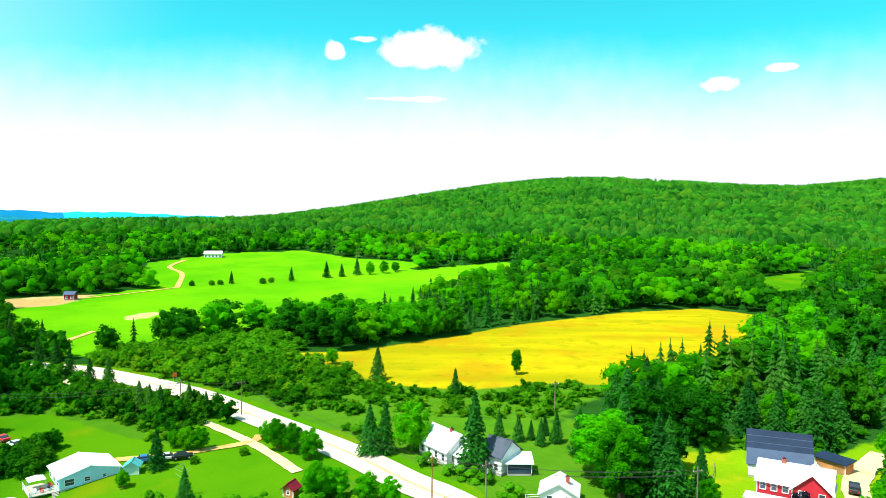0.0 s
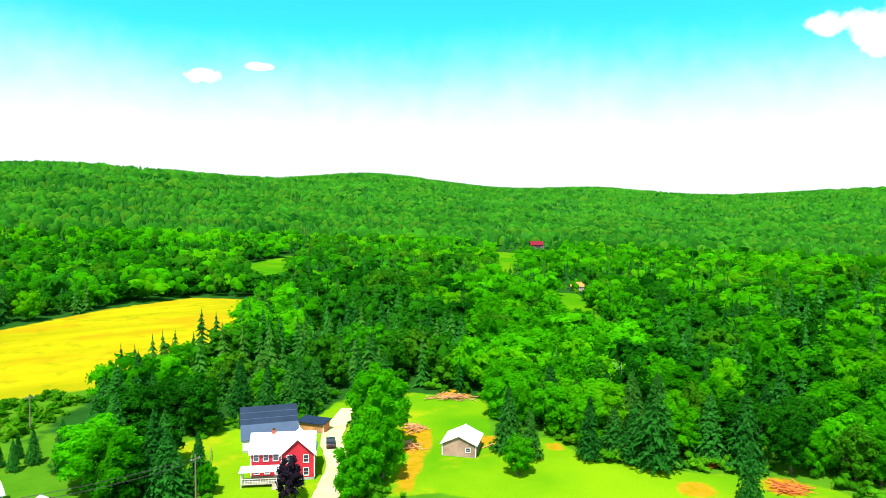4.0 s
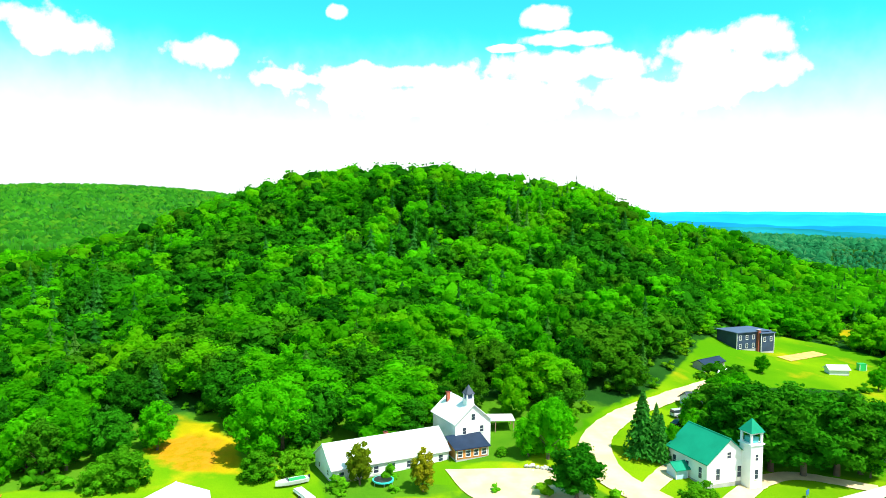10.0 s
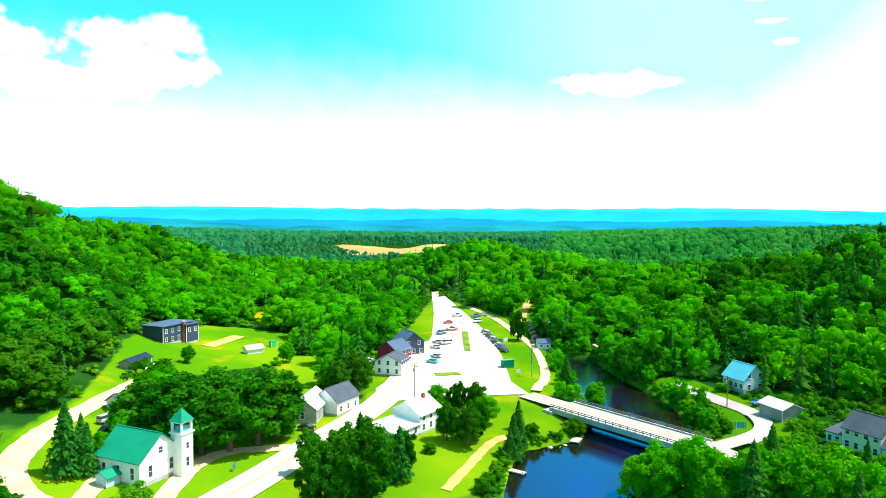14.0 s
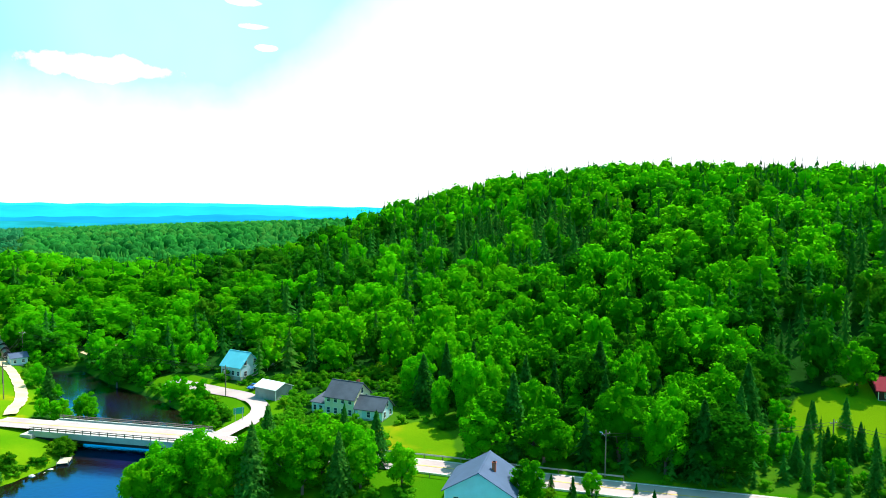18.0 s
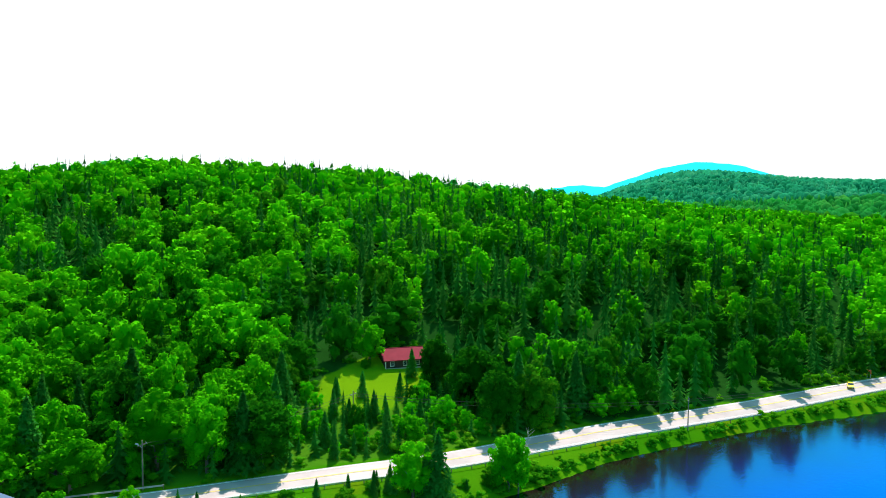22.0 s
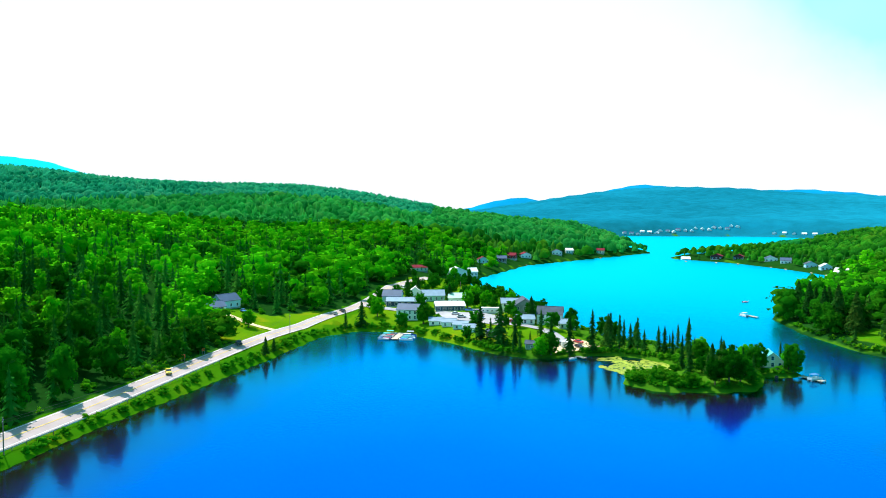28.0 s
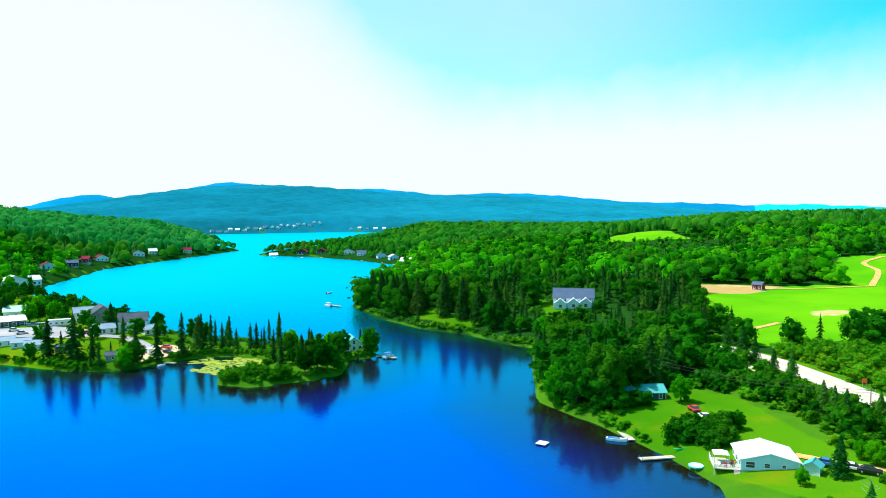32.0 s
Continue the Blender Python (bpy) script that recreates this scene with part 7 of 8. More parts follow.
pole(117.5, -160.5, 10, POLE, "tall utility pole by the store", box_=True)
pH = pole(-46.5, -133.0, 9.5, POLE, "roadside pole with a street lamp", lamp=True, arm=20)
pI = pole(-166.0, -86.8, 8.5, POLE, "roadside pole on the lake bank", arm=20)
pJ = pole(-311.0, -41.0, 9, POLE, "roadside pole beside the lake road", arm=20)
pK = pole(41.4, -203.4, 9, POLE, "pole at the bend of the side road", box_=True)
pL = pole(122.0, -258.0, 10, POLE, "tall pole beside the footpath", lamp=True)
pM = pole(101.5, -203.3, 10, POLE, "tall pole on the grass strip", lamp=True)
pN = pole(111.0, -222.0, 9, POLE, "thin pole beside the footpath")
pole(-423.3, 46.9, 8, POLE, "pole in the lakeside village")
pP = pole(-94.0, -132.0, 9.5, POLE, "pole at the forest's edge", arm=20)
pQ = pole(46.0, 124.0, 9, POLE, "pole near the white cottage", arm=20)
for a, b, sag in ((pA, pB, 0.4), (pA, pD, 1.6), (pB, pQ, 1.0), (pA, pQ, 1.2), (pD, pE, 0.5), (pE, pF, 1.6), (pH, pP, 1.2), (pP, pI, 1.8), (pM, pN, 0.4), (pN, pL, 0.8), (pL, pK, 1.5), (pI, pJ, 2.5)):
    cable(a, b, sag)
    cable(a - Vector((0.3, 0.2, 0.7)), b - Vector((0.3, 0.2, 0.7)), sag * 1.15)


# ---- vehicles ----
def vehicle(x, y, ang, mat, kind, label):
    t = thing("parked_" + kind, pose(x, y, Z(x, y) + 0.24, 0, 0, ang), label, kind, "parked vehicles")
    L, W = (5.4, 1.95) if kind == "pickup" else (4.5, 1.8)
    bm = bmesh.new()
    if kind == "pickup":
        side = [(-L / 2, 0.45), (L / 2, 0.45), (L / 2, 1.0), (L / 2 - 0.2, 1.08), (1.0, 1.12), (0.9, 1.12), (-L / 2, 1.12)]
        roof = [(0.95, 1.12), (0.35, 1.75), (-0.75, 1.75), (-0.95, 1.12)]
    elif kind == "van":
        side = [(-L / 2, 0.4), (L / 2, 0.4), (L / 2, 0.95), (L / 2 - 0.7, 1.1), (-L / 2, 1.15)]
        roof = [(1.6, 1.1), (0.9, 1.85), (-L / 2 + 0.1, 1.85), (-L / 2 + 0.02, 1.1)]
    else:
        side = [(-L / 2, 0.42), (L / 2, 0.42), (L / 2, 0.75), (L / 2 - 0.25, 0.88), (1.0, 0.96), (-1.7, 0.98), (-L / 2, 0.9)]
        roof = [(1.05, 0.96), (0.35, 1.45), (-1.1, 1.45), (-1.8, 0.97)]
    prism(bm, side, -W / 2, W / 2)
    bmesh.ops.bevel(bm, geom=bm.edges[:], offset=0.06, segments=1, affect="EDGES")
    part("body", bm, mat, t)
    bm = bmesh.new()
    prism(bm, roof, -W / 2 + 0.12, W / 2 - 0.12)
    part("cabin_glass", bm, GLASS, t)
    bm = bmesh.new()
    slab(bm, [(roof[1][0] - 0.05, -W / 2 + 0.16, roof[1][1] + 0.04), (roof[1][0] - 0.05, W / 2 - 0.16, roof[1][1] + 0.04), (roof[2][0], W / 2 - 0.16, roof[2][1] + 0.04), (roof[2][0], -W / 2 + 0.16, roof[2][1] + 0.04)], 0.08)
    bmesh.ops.recalc_face_normals(bm, faces=bm.faces)
    part("roof_panel", bm, mat, t)
    for u in (-L / 2 + 0.85, L / 2 - 0.9):
        for v in (-1, 1):
            bm = bmesh.new()
            tube(bm, (u, v * (W / 2 - 0.22), 0.33), (u, v * (W / 2 + 0.02), 0.33), 0.33, 0.33, 12)
            w = part("wheel", bm, RUBBER, t)
            bm = bmesh.new()
            tube(bm, (u, v * (W / 2 + 0.015), 0.33), (u, v * (W / 2 + 0.035), 0.33), 0.2, 0.18, 10)
            part("rim", bm, STEEL, w)
    for v in (-1, 1):
        part("headlight", boxes((L / 2 - 0.04, v * 0.62 - 0.2, 0.6, L / 2 + 0.03, v * 0.62 + 0.2, 0.75)), P_WHITE, t)
        part("tail_light", boxes((-L / 2 - 0.03, v * 0.68 - 0.14, 0.65, -L / 2 + 0.04, v * 0.68 + 0.14, 0.82)), P_RED, t)
    return t


for k, (mat, kind) in enumerate(((P_SILVER, "car"), (P_WHITE, "van"), (P_BLACK, "car"), (P_BLUE, "car"), (P_SILVER, "van"), (P_BLACK, "pickup"), (P_WHITE, "car"), (P_BLUE, "van"), (P_BLACK, "car"))):
    vehicle(151.5 - 3.1 * k, -258.5 + 3.5 * k, 152, mat, kind, "car parked in a row on the pale lot")
for x, y, a, mat, kind, text in ((179, -271, 40, P_RED, "car", "red car standing on the pale lot"), (186, -290, 20, P_WHITE, "pickup", "white pickup with a trailer at the lot"), (176, -291, 70, P_BLUE, "pickup", "blue truck at the edge of the lot"),
                                 (168, -279, 70, P_WHITE, "van", "white van parked by the grass"), (167, -256, 60, P_RED, "pickup", "dark red pickup beside the island"), (152, -229, 60, P_WHITE, "van", "white van beside the island"),
                                 (166, -246, 60, P_BLUE, "van", "blue car on the pale asphalt"), (156, -229, 10, P_SILVER, "car", "silver car outside the barn"), (151, -220, 10, P_WHITE, "car", "white car outside the red store"),
                                 (141.5, -206.5, 0, P_SILVER, "car", "silver car outside the store"), (138, -199, 0, P_TEAL, "car", "teal car outside the store"), (157, -187, 80, P_WHITE, "pickup", "white pickup behind the store"),
                                 (121.6, -121.8, -160, P_BLACK, "car", "black car by the grey barn"), (-98.7, 159.9, 150, P_WHITE, "car", "white car on the lake lawn"), (-103.9, 163.3, 150, P_RED, "car", "red and white car on the lawn"),
                                 (80.5, 134.5, 60, P_BLACK, "pickup", "dark pickup behind the red house"), (156.5, -91.1, -80, P_SILVER, "van", "silver car beside the grey cottage"), (151.0, -88.0, -70, P_BLACK, "car", "dark car on the gravel yard"),
                                 (34.0, -207.0, 60, P_BLUE, "car", "dark blue car by the blue-roofed house"), (-60.0, 151.5, 20, P_WHITE, "car", "white car behind the lake house"), (-57.0, 152.0, 20, P_BLACK, "car", "black car behind the lake house"),
                                 (-64.5, 150.5, 20, P_BLUE, "car", "blue car behind the lake house"), (-361, -21, -152, P_BLACK, "car", "dark car on the lake road"), (-354.5, -24.5, -152, P_SILVER, "car", "grey car on the lake road"),
                                 (-281, -57, 20, P_BLACK, "pickup", "black pickup on the lake road"), (-235, -70.5, 20, P_YELLOW, "car", "yellow car on the lake road"), (-341, -67, 30, P_BLUE, "car", "blue car by the garage"),
                                 (-368, 36, 90, P_BLACK, "car", "dark car by the lakeside store"), (-352, 44, 80, P_BLUE, "pickup", "blue pickup by the lakeside store"), (-347, 47, 80, P_WHITE, "van", "white van on the lakeside lane"),
                                 (-318, 61, 84, P_BLACK, "car", "dark car beside a small white house"), (-349, 58, 84, P_SILVER, "car", "grey car by the lakeside house"), (-420, 12, 20, P_WHITE, "van", "white van on the road into the village"), (-346, 36, 80, P_WHITE, "car", "white car in the lakeside yard"),
                                 (-338, 38, 80, P_SILVER, "car", "grey car in the lakeside yard"), (-333, 46, 60, P_BLUE, "car", "blue car in the lakeside yard"), (-326, 55, 60, P_WHITE, "pickup", "white pickup in the lakeside yard"),
                                 (-320, 60, 70, P_RED, "car", "red car in the lakeside yard"), (-284, 74, 20, P_WHITE, "car", "white car on the sandy ground"), (-279, 80, 20, P_BLACK, "car", "dark car on the sandy ground"), (-287, 82, 30, P_RED, "car", "red car on the sandy ground")):
    vehicle(x, y, a, mat, kind, text)


# ---- church steeple, cupola, porches ----
def frame_of(x, y, ang):
    return Matrix.Translation((x, y, 0)) @ pose(0, 0, 0, 0, 0, ang)


def steeple():
    p = frame_of(121.3, -81.5, -81) @ Vector((4.6, -0.9, 0))
    t = thing("church_tower", pose(p.x, p.y, Z(p.x, p.y), 0, 0, -81), "white square church tower with an open belfry and green cap", "tower")
    h = 1.5
    part("shaft", boxes((-h, -h, -1.0, h, h, 8.6)), WHITE, t)
    part("cornice", boxes((-h - 0.25, -h - 0.25, 8.6, h + 0.25, h + 0.25, 8.9)), TRIM, t)
    for sx in (-1, 1):
        for sy in (-1, 1):
            part("belfry_post", boxes((sx * 1.25 - 0.2, sy * 1.25 - 0.2, 8.9, sx * 1.25 + 0.2, sy * 1.25 + 0.2, 10.8)), WHITE, t)
    part("belfry_back", boxes((-0.9, -0.9, 8.9, 0.9, 0.9, 10.0)), R_TEAL, t)
    part("belfry_beam", boxes((-h, -h, 10.8, h, h, 11.1)), WHITE, t)
    bm = bmesh.new()
    tube(bm, (0, 0, 11.1), (0, 0, 13.6), 2.5, 0.05, 4)
    bmesh.ops.rotate(bm, verts=bm.verts, matrix=Matrix.Rotation(radians(45), 3, "Z"))
    part("cap", bm, R_GREEN, t)
    window(t, 0, -h, 2.0, 0.8, 1.8, 0, TRIM)
    window(t, 0, -h, 5.6, 0.7, 1.2, 0, TRIM)
    q = frame_of(121.3, -81.5, -81) @ Vector((7.6, 2.2, 0))
    house("church_porch", "small white side porch with a green roof", q.x, q.y, -81, 2.6, 3.5, 3.0, WHITE, R_GREEN, "s", 1.2)
    q = frame_of(121.3, -81.5, -81) @ Vector((-7.0, 5.0, 0))
    house("church_shed", "tiny shed with a green roof beside the church", q.x, q.y, -81, 2.8, 3.0, 2.1, SKYBLUE, R_GREEN, "e", 0.9, category="shed", base=0.1)


steeple()


def cupola():
    p = frame_of(146.0, -36.0, -74) @ Vector((0, 2.2, 0))
    t = thing("roof_cupola", pose(p.x, p.y, Z(146, -36) + 9.7, 0, 0, -74), "white louvred cupola with a dark pointed cap", "cupola")
    part("base", boxes((-0.9, -0.9, -0.6, 0.9, 0.9, 0.9)), WHITE, t)
    for sx in (-1, 1):
        for sy in (-1, 1):
            part("post", boxes((sx * 0.7 - 0.13, sy * 0.7 - 0.13, 0.9, sx * 0.7 + 0.13, sy * 0.7 + 0.13, 2.0)), WHITE, t)
    part("louvre", boxes((-0.6, -0.6, 0.9, 0.6, 0.6, 2.0)), R_SLATE, t)
    bm = bmesh.new()
    tube(bm, (0, 0, 2.0), (0, 0, 3.9), 1.5, 0.05, 4)
    bmesh.ops.rotate(bm, verts=bm.verts, matrix=Matrix.Rotation(radians(45), 3, "Z"))
    part("cap", bm, R_GREY, t)


cupola()


def deck(name, label, x, y, ang, w, d, high, mat, rails=True, roof=None):
    """A timber deck on posts with a railing."""
    t = thing(name, pose(x, y, Z(x, y), 0, 0, ang), label, "deck")
    part("floor", boxes((-w / 2, 0, high - 0.15, w / 2, d, high)), mat, t)
    for u in (-w / 2 + 0.1, w / 2 - 0.1):
        for v in (0.1, d - 0.1):
            part("post", boxes((u - 0.07, v - 0.07, -1.0, u + 0.07, v + 0.07, (roof or high + 1.0))), TRIM, t)
    if rails:
        for z in (high + 0.5, high + 0.95):
            part("rail", boxes((-w / 2, 0, z - 0.04, w / 2, 0.07, z + 0.04), (-w / 2, 0, z - 0.04, -w / 2 + 0.07, d, z + 0.04)), TRIM, t)
        me = finish(boxes((-0.03, -0.02, high, 0.03, 0.04, high + 0.95)), "baluster", TRIM)
        n = int(w / 0.5)
        for k in range(n):
            o = part("baluster", me, None, t)
            o.location.x = -w / 2 + (k + 0.5) * w / n
    part("stair", boxes(*[(w / 2 - 1.6, -0.3 * (k + 1), -0.5, w / 2 - 0.4, -0.3 * k, high - 0.18 * (k + 1)) for k in range(4)]), mat, t)
    if roof:
        part("porch_roof", boxes((-w / 2 - 0.3, -0.3, roof, w / 2 + 0.3, d, roof + 0.15)), R_WHITE, t)
    return t


deck("lake_deck", "white-railed lake deck with chairs and awning", -78.7, 136.8, 40, 5.6, 7.0, 0.9, WOOD)
deck("porch", "white railed porch across the red house", 58.2, 123.2, -32, 7.5, 3.2, 0.8, WOOD, True, 3.1)
deck("side_deck", "weathered side deck of the blue-roofed house", 31.5, -226.5, -125, 4.5, 4.0, 1.4, WOOD)


def furniture(x, y, z, mat, ang):
    t = thing("deck_chair", pose(x, y, z, 0, 0, ang), "low outdoor chair on the wooden deck", "chair", "deck chairs")
    part("seat", boxes((-0.3, -0.3, 0.35, 0.3, 0.3, 0.42)), mat, t)
    part("backrest", boxes((-0.3, 0.25, 0.42, 0.3, 0.32, 0.95)), mat, t)
    for sx in (-0.25, 0.25):
        for sy in (-0.25, 0.25):
            part("leg", boxes((sx - 0.03, sy - 0.03, 0, sx + 0.03, sy + 0.03, 0.35)), mat, t)


for k, (u, v, mat) in enumerate(((-1.6, 1.5, P_WHITE), (-0.3, 1.2, P_RED), (1.2, 1.6, P_BLACK), (0.4, 3.4, P_WHITE), (1.8, 3.8, P_RED))):
    q = frame_of(-78.7, 136.8, 40) @ Vector((u, v, 0))
    furniture(q.x, q.y, Z(-78.7, 136.8) + 0.9, mat, 40 * k)


def awning():
    q = frame_of(-78.7, 136.8, 40) @ Vector((-0.8, 4.2, 0))
    t = thing("deck_awning", pose(q.x, q.y, Z(-78.7, 136.8) + 0.9, 0, 0, 40), "white canvas awning on four poles over the deck", "awning")
    bm = bmesh.new()
    tube(bm, (0, 0, 2.1), (0, 0, 2.8), 2.3, 0.2, 4)
    bmesh.ops.rotate(bm, verts=bm.verts, matrix=Matrix.Rotation(radians(45), 3, "Z"))
    part("canopy", bm, P_WHITE, t)
    for sx in (-1.5, 1.5):
        for sy in (-1.5, 1.5):
            part("leg", boxes((sx - 0.04, sy - 0.04, 0, sx + 0.04, sy + 0.04, 2.12)), STEEL, t)


awning()


# ---- docks and boats ----
def dock(x, y, ang, w, d, label):
    t = thing("dock", pose(x, y, 0.0, 0, 0, ang), label, "dock", "docks on the lake")
    n = max(3, int(d / 0.9))
    me = finish(boxes((-w / 2, 0.0, 0.42, w / 2, d / n - 0.06, 0.5)), "plank", WOOD)
    for k in range(n):
        part("plank", me, None, t).location.y = k * d / n
    for s in (-1, 1):
        part("beam", boxes((s * (w / 2 - 0.1) - 0.06, 0, 0.26, s * (w / 2 - 0.1) + 0.06, d, 0.42)), WOOD, t)
        for v in (0.3, d - 0.3):
            bm = bmesh.new()
            tube(bm, (s * (w / 2), v, -2.6), (s * (w / 2), v, 0.9), 0.08, 0.08, 6)
            part("pile", bm, POLE, t)
    return t


def boat(x, y, ang, L, mat, label, cover=None, pontoon=False):
    t = thing("moored_boat", pose(x, y, 0.0, 0, 0, ang), label, "boat", "moored boats")
    w = L * 0.34
    bm = bmesh.new()
    if pontoon:
        for s in (-1, 1):
            tube(bm, (s * w * 0.36, -L / 2, 0.12), (s * w * 0.36, L / 2, 0.12), 0.3, 0.28, 8)
        part("pontoon", bm, STEEL, t)
        part("deck", boxes((-w / 2, -L / 2, 0.42, w / 2, L / 2 - 0.2, 0.52)), mat, t)
        part("fence", boxes((-w / 2, -L / 2, 0.52, -w / 2 + 0.06, L / 2 - 0.4, 1.1), (w / 2 - 0.06, -L / 2, 0.52, w / 2, L / 2 - 0.4, 1.1), (-w / 2, -L / 2, 0.52, w / 2, -L / 2 + 0.06, 1.1)), mat, t)
        for s in (-1, 1):
            for v in (-L * 0.3, L * 0.15):
                part("canopy_post", boxes((s * w * 0.45 - 0.03, v - 0.03, 0.52, s * w * 0.45 + 0.03, v + 0.03, 2.1)), STEEL, t)
        part("canopy", boxes((-w / 2, -L * 0.34, 2.1, w / 2, L * 0.2, 2.2)), cover or P_BLUE, t)
    else:
        prof = ((-L / 2, 0.8), (-L / 4, 1.0), (L * 0.15, 0.95), (L * 0.36, 0.6), (L / 2, 0.04))
        rings = []
        for v, f in prof:
            rise = 0.15 * max(0, v / L * 2)
            rings.append([bm.verts.new(c) for c in ((-w / 2 * f, v, 0.62 + rise), (-w * 0.38 * f, v, -0.12), (w * 0.38 * f, v, -0.12), (w / 2 * f, v, 0.62 + rise))])
        for a, b in zip(rings, rings[1:]):
            for k in range(3):
                bm.faces.new((a[k], b[k], b[k + 1], a[k + 1]))
            bm.faces.new((a[3], b[3], b[0], a[0]))
        bm.faces.new(rings[0])
        bmesh.ops.recalc_face_normals(bm, faces=bm.faces)
        part("hull", bm, mat, t)
        part("cockpit", boxes((-w * 0.36, -L * 0.42, 0.6, w * 0.36, L * 0.12, 0.66)), cover or RUBBER, t)
        part("windscreen", boxes((-w * 0.36, L * 0.12, 0.6, w * 0.36, L * 0.15, 1.0)), GLASS, t)
        part("outboard_motor", boxes((-0.18, -L / 2 - 0.4, 0.1, 0.18, -L / 2 - 0.05, 0.95)), P_BLACK, t)


dock(-117.0, 147.0, -120, 2.0, 12, "short wooden dock on the lake lawn")
boat(-109.6, 138.8, -60, 5.0, P_WHITE, "small white boat with a blue cover at the dock", P_BLUE)
dock(-92.5, 141.0, 152, 1.6, 10.5, "narrow silver dock reaching into the lake")
raft = thing("swimming_raft", pose(-119, 122.3, 0.0, 0, 0, 20), "square white swimming raft anchored on the lake", "raft")
part("platform", boxes((-1.3, -1.3, 0.3, 1.3, 1.3, 0.45)), P_WHITE, raft)
part("float", boxes((-1.2, -1.2, -0.15, -0.7, 1.2, 0.3), (0.7, -1.2, -0.15, 1.2, 1.2, 0.3)), P_BLACK, raft)
dock(73.5, -134.6, 90, 1.6, 5.0, "short white dock on the pond")
dock(68.0, -160.0, -170, 2.4, 4.0, "small wooden landing beside the bridge")
dock(-331.5, 9.5, -104, 3.4, 19, "marina dock with boats on both sides")
marina = random.Random(3)
for k in range(7):
    for s in (-1, 1):
        q = frame_of(-331.5, 9.5, -104) @ Vector((s * 5.2, 4.4 + k * 2.3, 0))
        boat(q.x, q.y, -104 - 90 * s, marina.uniform(5.2, 6.6), marina.choice((P_WHITE, P_SILVER, P_WHITE, P_BLUE)), "small motor boat tied up at the marina dock", marina.choice((P_BLUE, P_RED, P_WHITE, P_TEAL)), k % 3 == 1)
dock(-292.0, 42.0, -20, 1.6, 10, "low dark dock on the village shore")
dock(-272.0, 76.0, -60, 1.6, 6, "small dock at the end of the village")
boat(-267.0, 74.0, 30, 4.2, P_WHITE, "small grey boat pulled up at the shore", P_SILVER)
dock(-232.0, 146.0, -70, 2.4, 9, "wooden dock at the point")
boat(-227.0, 148.0, 20, 5.4, P_WHITE, "pontoon boat with a blue canopy at the point", P_BLUE, True)
boat(-230.0, 136.0, 60, 4.0, P_BLACK, "dark rowing boat at the point")
dock(-365.0, 204.0, 100, 2.0, 14, "dock at the pine point")
boat(-372.0, 200.0, 100, 5.5, P_WHITE, "white pontoon boat at the pine point", P_WHITE, True)
boat(-430.0, 232.0, 20, 5.0, P_WHITE, "white boat out on the lake", P_RED)

# cottages along the far shores
shore_rng = random.Random(21)
for spots in (WESTERN, NORTHERN, [(-1674 + (k % 3) * 6, 590 + k * 15) for k in range(20)] + [(-1600 + k * 18, 930 + k * 14) for k in range(6)]):
    for x, y in spots:
        wall, roof = shore_rng.choice((WHITE, SKYBLUE, CREAM, BROWN, BARNRED)), shore_rng.choice((R_WHITE, R_SLATE, R_GREY, R_RED))
        far_off = abs(x) > 1000
        if far_off:
            wall, roof = WHITE, shore_rng.choice((R_WHITE, R_SLATE))
        house("shore_cottage", "small lakeside cottage seen across the water", x, y, math.degrees(math.atan2(y, x)) - 90 + shore_rng.uniform(-20, 20), shore_rng.uniform(9, 13) * (0.8 if far_off else 1), 8, 4.0, wall, roof, shore_rng.choice("eg"), 2.6, [(3, 1.0, 1.3, 1.5)], group="cottages round the lake")
        if not far_off and shore_rng.random() < 0.7:
            q = Vector((x, y)) * 0.975
            dock(q.x, q.y, math.degrees(math.atan2(-q.y, -q.x)) - 90, 2.0, 12, "small wooden dock below a cottage")


# ---- yards ----
def log_pile(x, y, ang, w, n, label, mat=LOGS):
    t = thing("log_pile", pose(x, y, Z(x, y), 0, 0, ang), label, "logs")
    rng = random.Random(int(x * 7 + y))
    for k in range(n * 2):
        bm = bmesh.new()
        r, u = rng.uniform(0.06, 0.15), rng.gauss(0, w / 4)
        v, z, a, L = rng.gauss(0, 1.2), rng.uniform(0.05, 1.1) * math.exp(-abs(u) / w), rng.uniform(-1.3, 1.3), rng.uniform(0.8, 2.6)
        tube(bm, (u - L * math.cos(a), v - L * math.sin(a), z), (u + L * math.cos(a), v + L * math.sin(a), z + rng.uniform(-0.3, 0.3)), r, r * 0.7, 6)
        part("log", bm, mat, t)


REDWOOD = material("rusty_brush", (0.60, 0.15, 0.03), 0.95, grain=4, vary=0.4)
log_pile(126.2, 146.5, -40, 9, 42, "wide pile of weathered cut logs")
log_pile(102.5, 132.5, -30, 3.5, 22, "heap of split firewood on the grass")
log_pile(94.4, 124.0, 10, 3.0, 20, "heap of split firewood on the grass")
log_pile(137.9, 74.1, -60, 4.5, 30, "rusty heap of brush and logs", REDWOOD)
log_pile(135.6, 57.9, -75, 5.5, 36, "rusty heap of brush and logs", REDWOOD)
log_pile(110.0, 110.0, 30, 3.0, 14, "scattered boards beside the shed")
house("wood_shed", "open log shed under a flat roof", 81.7, 145.4, -60, 6.5, 3.0, 2.2, LOGS, R_NAVY, "s", 0.4, base=0.1, category="shed")


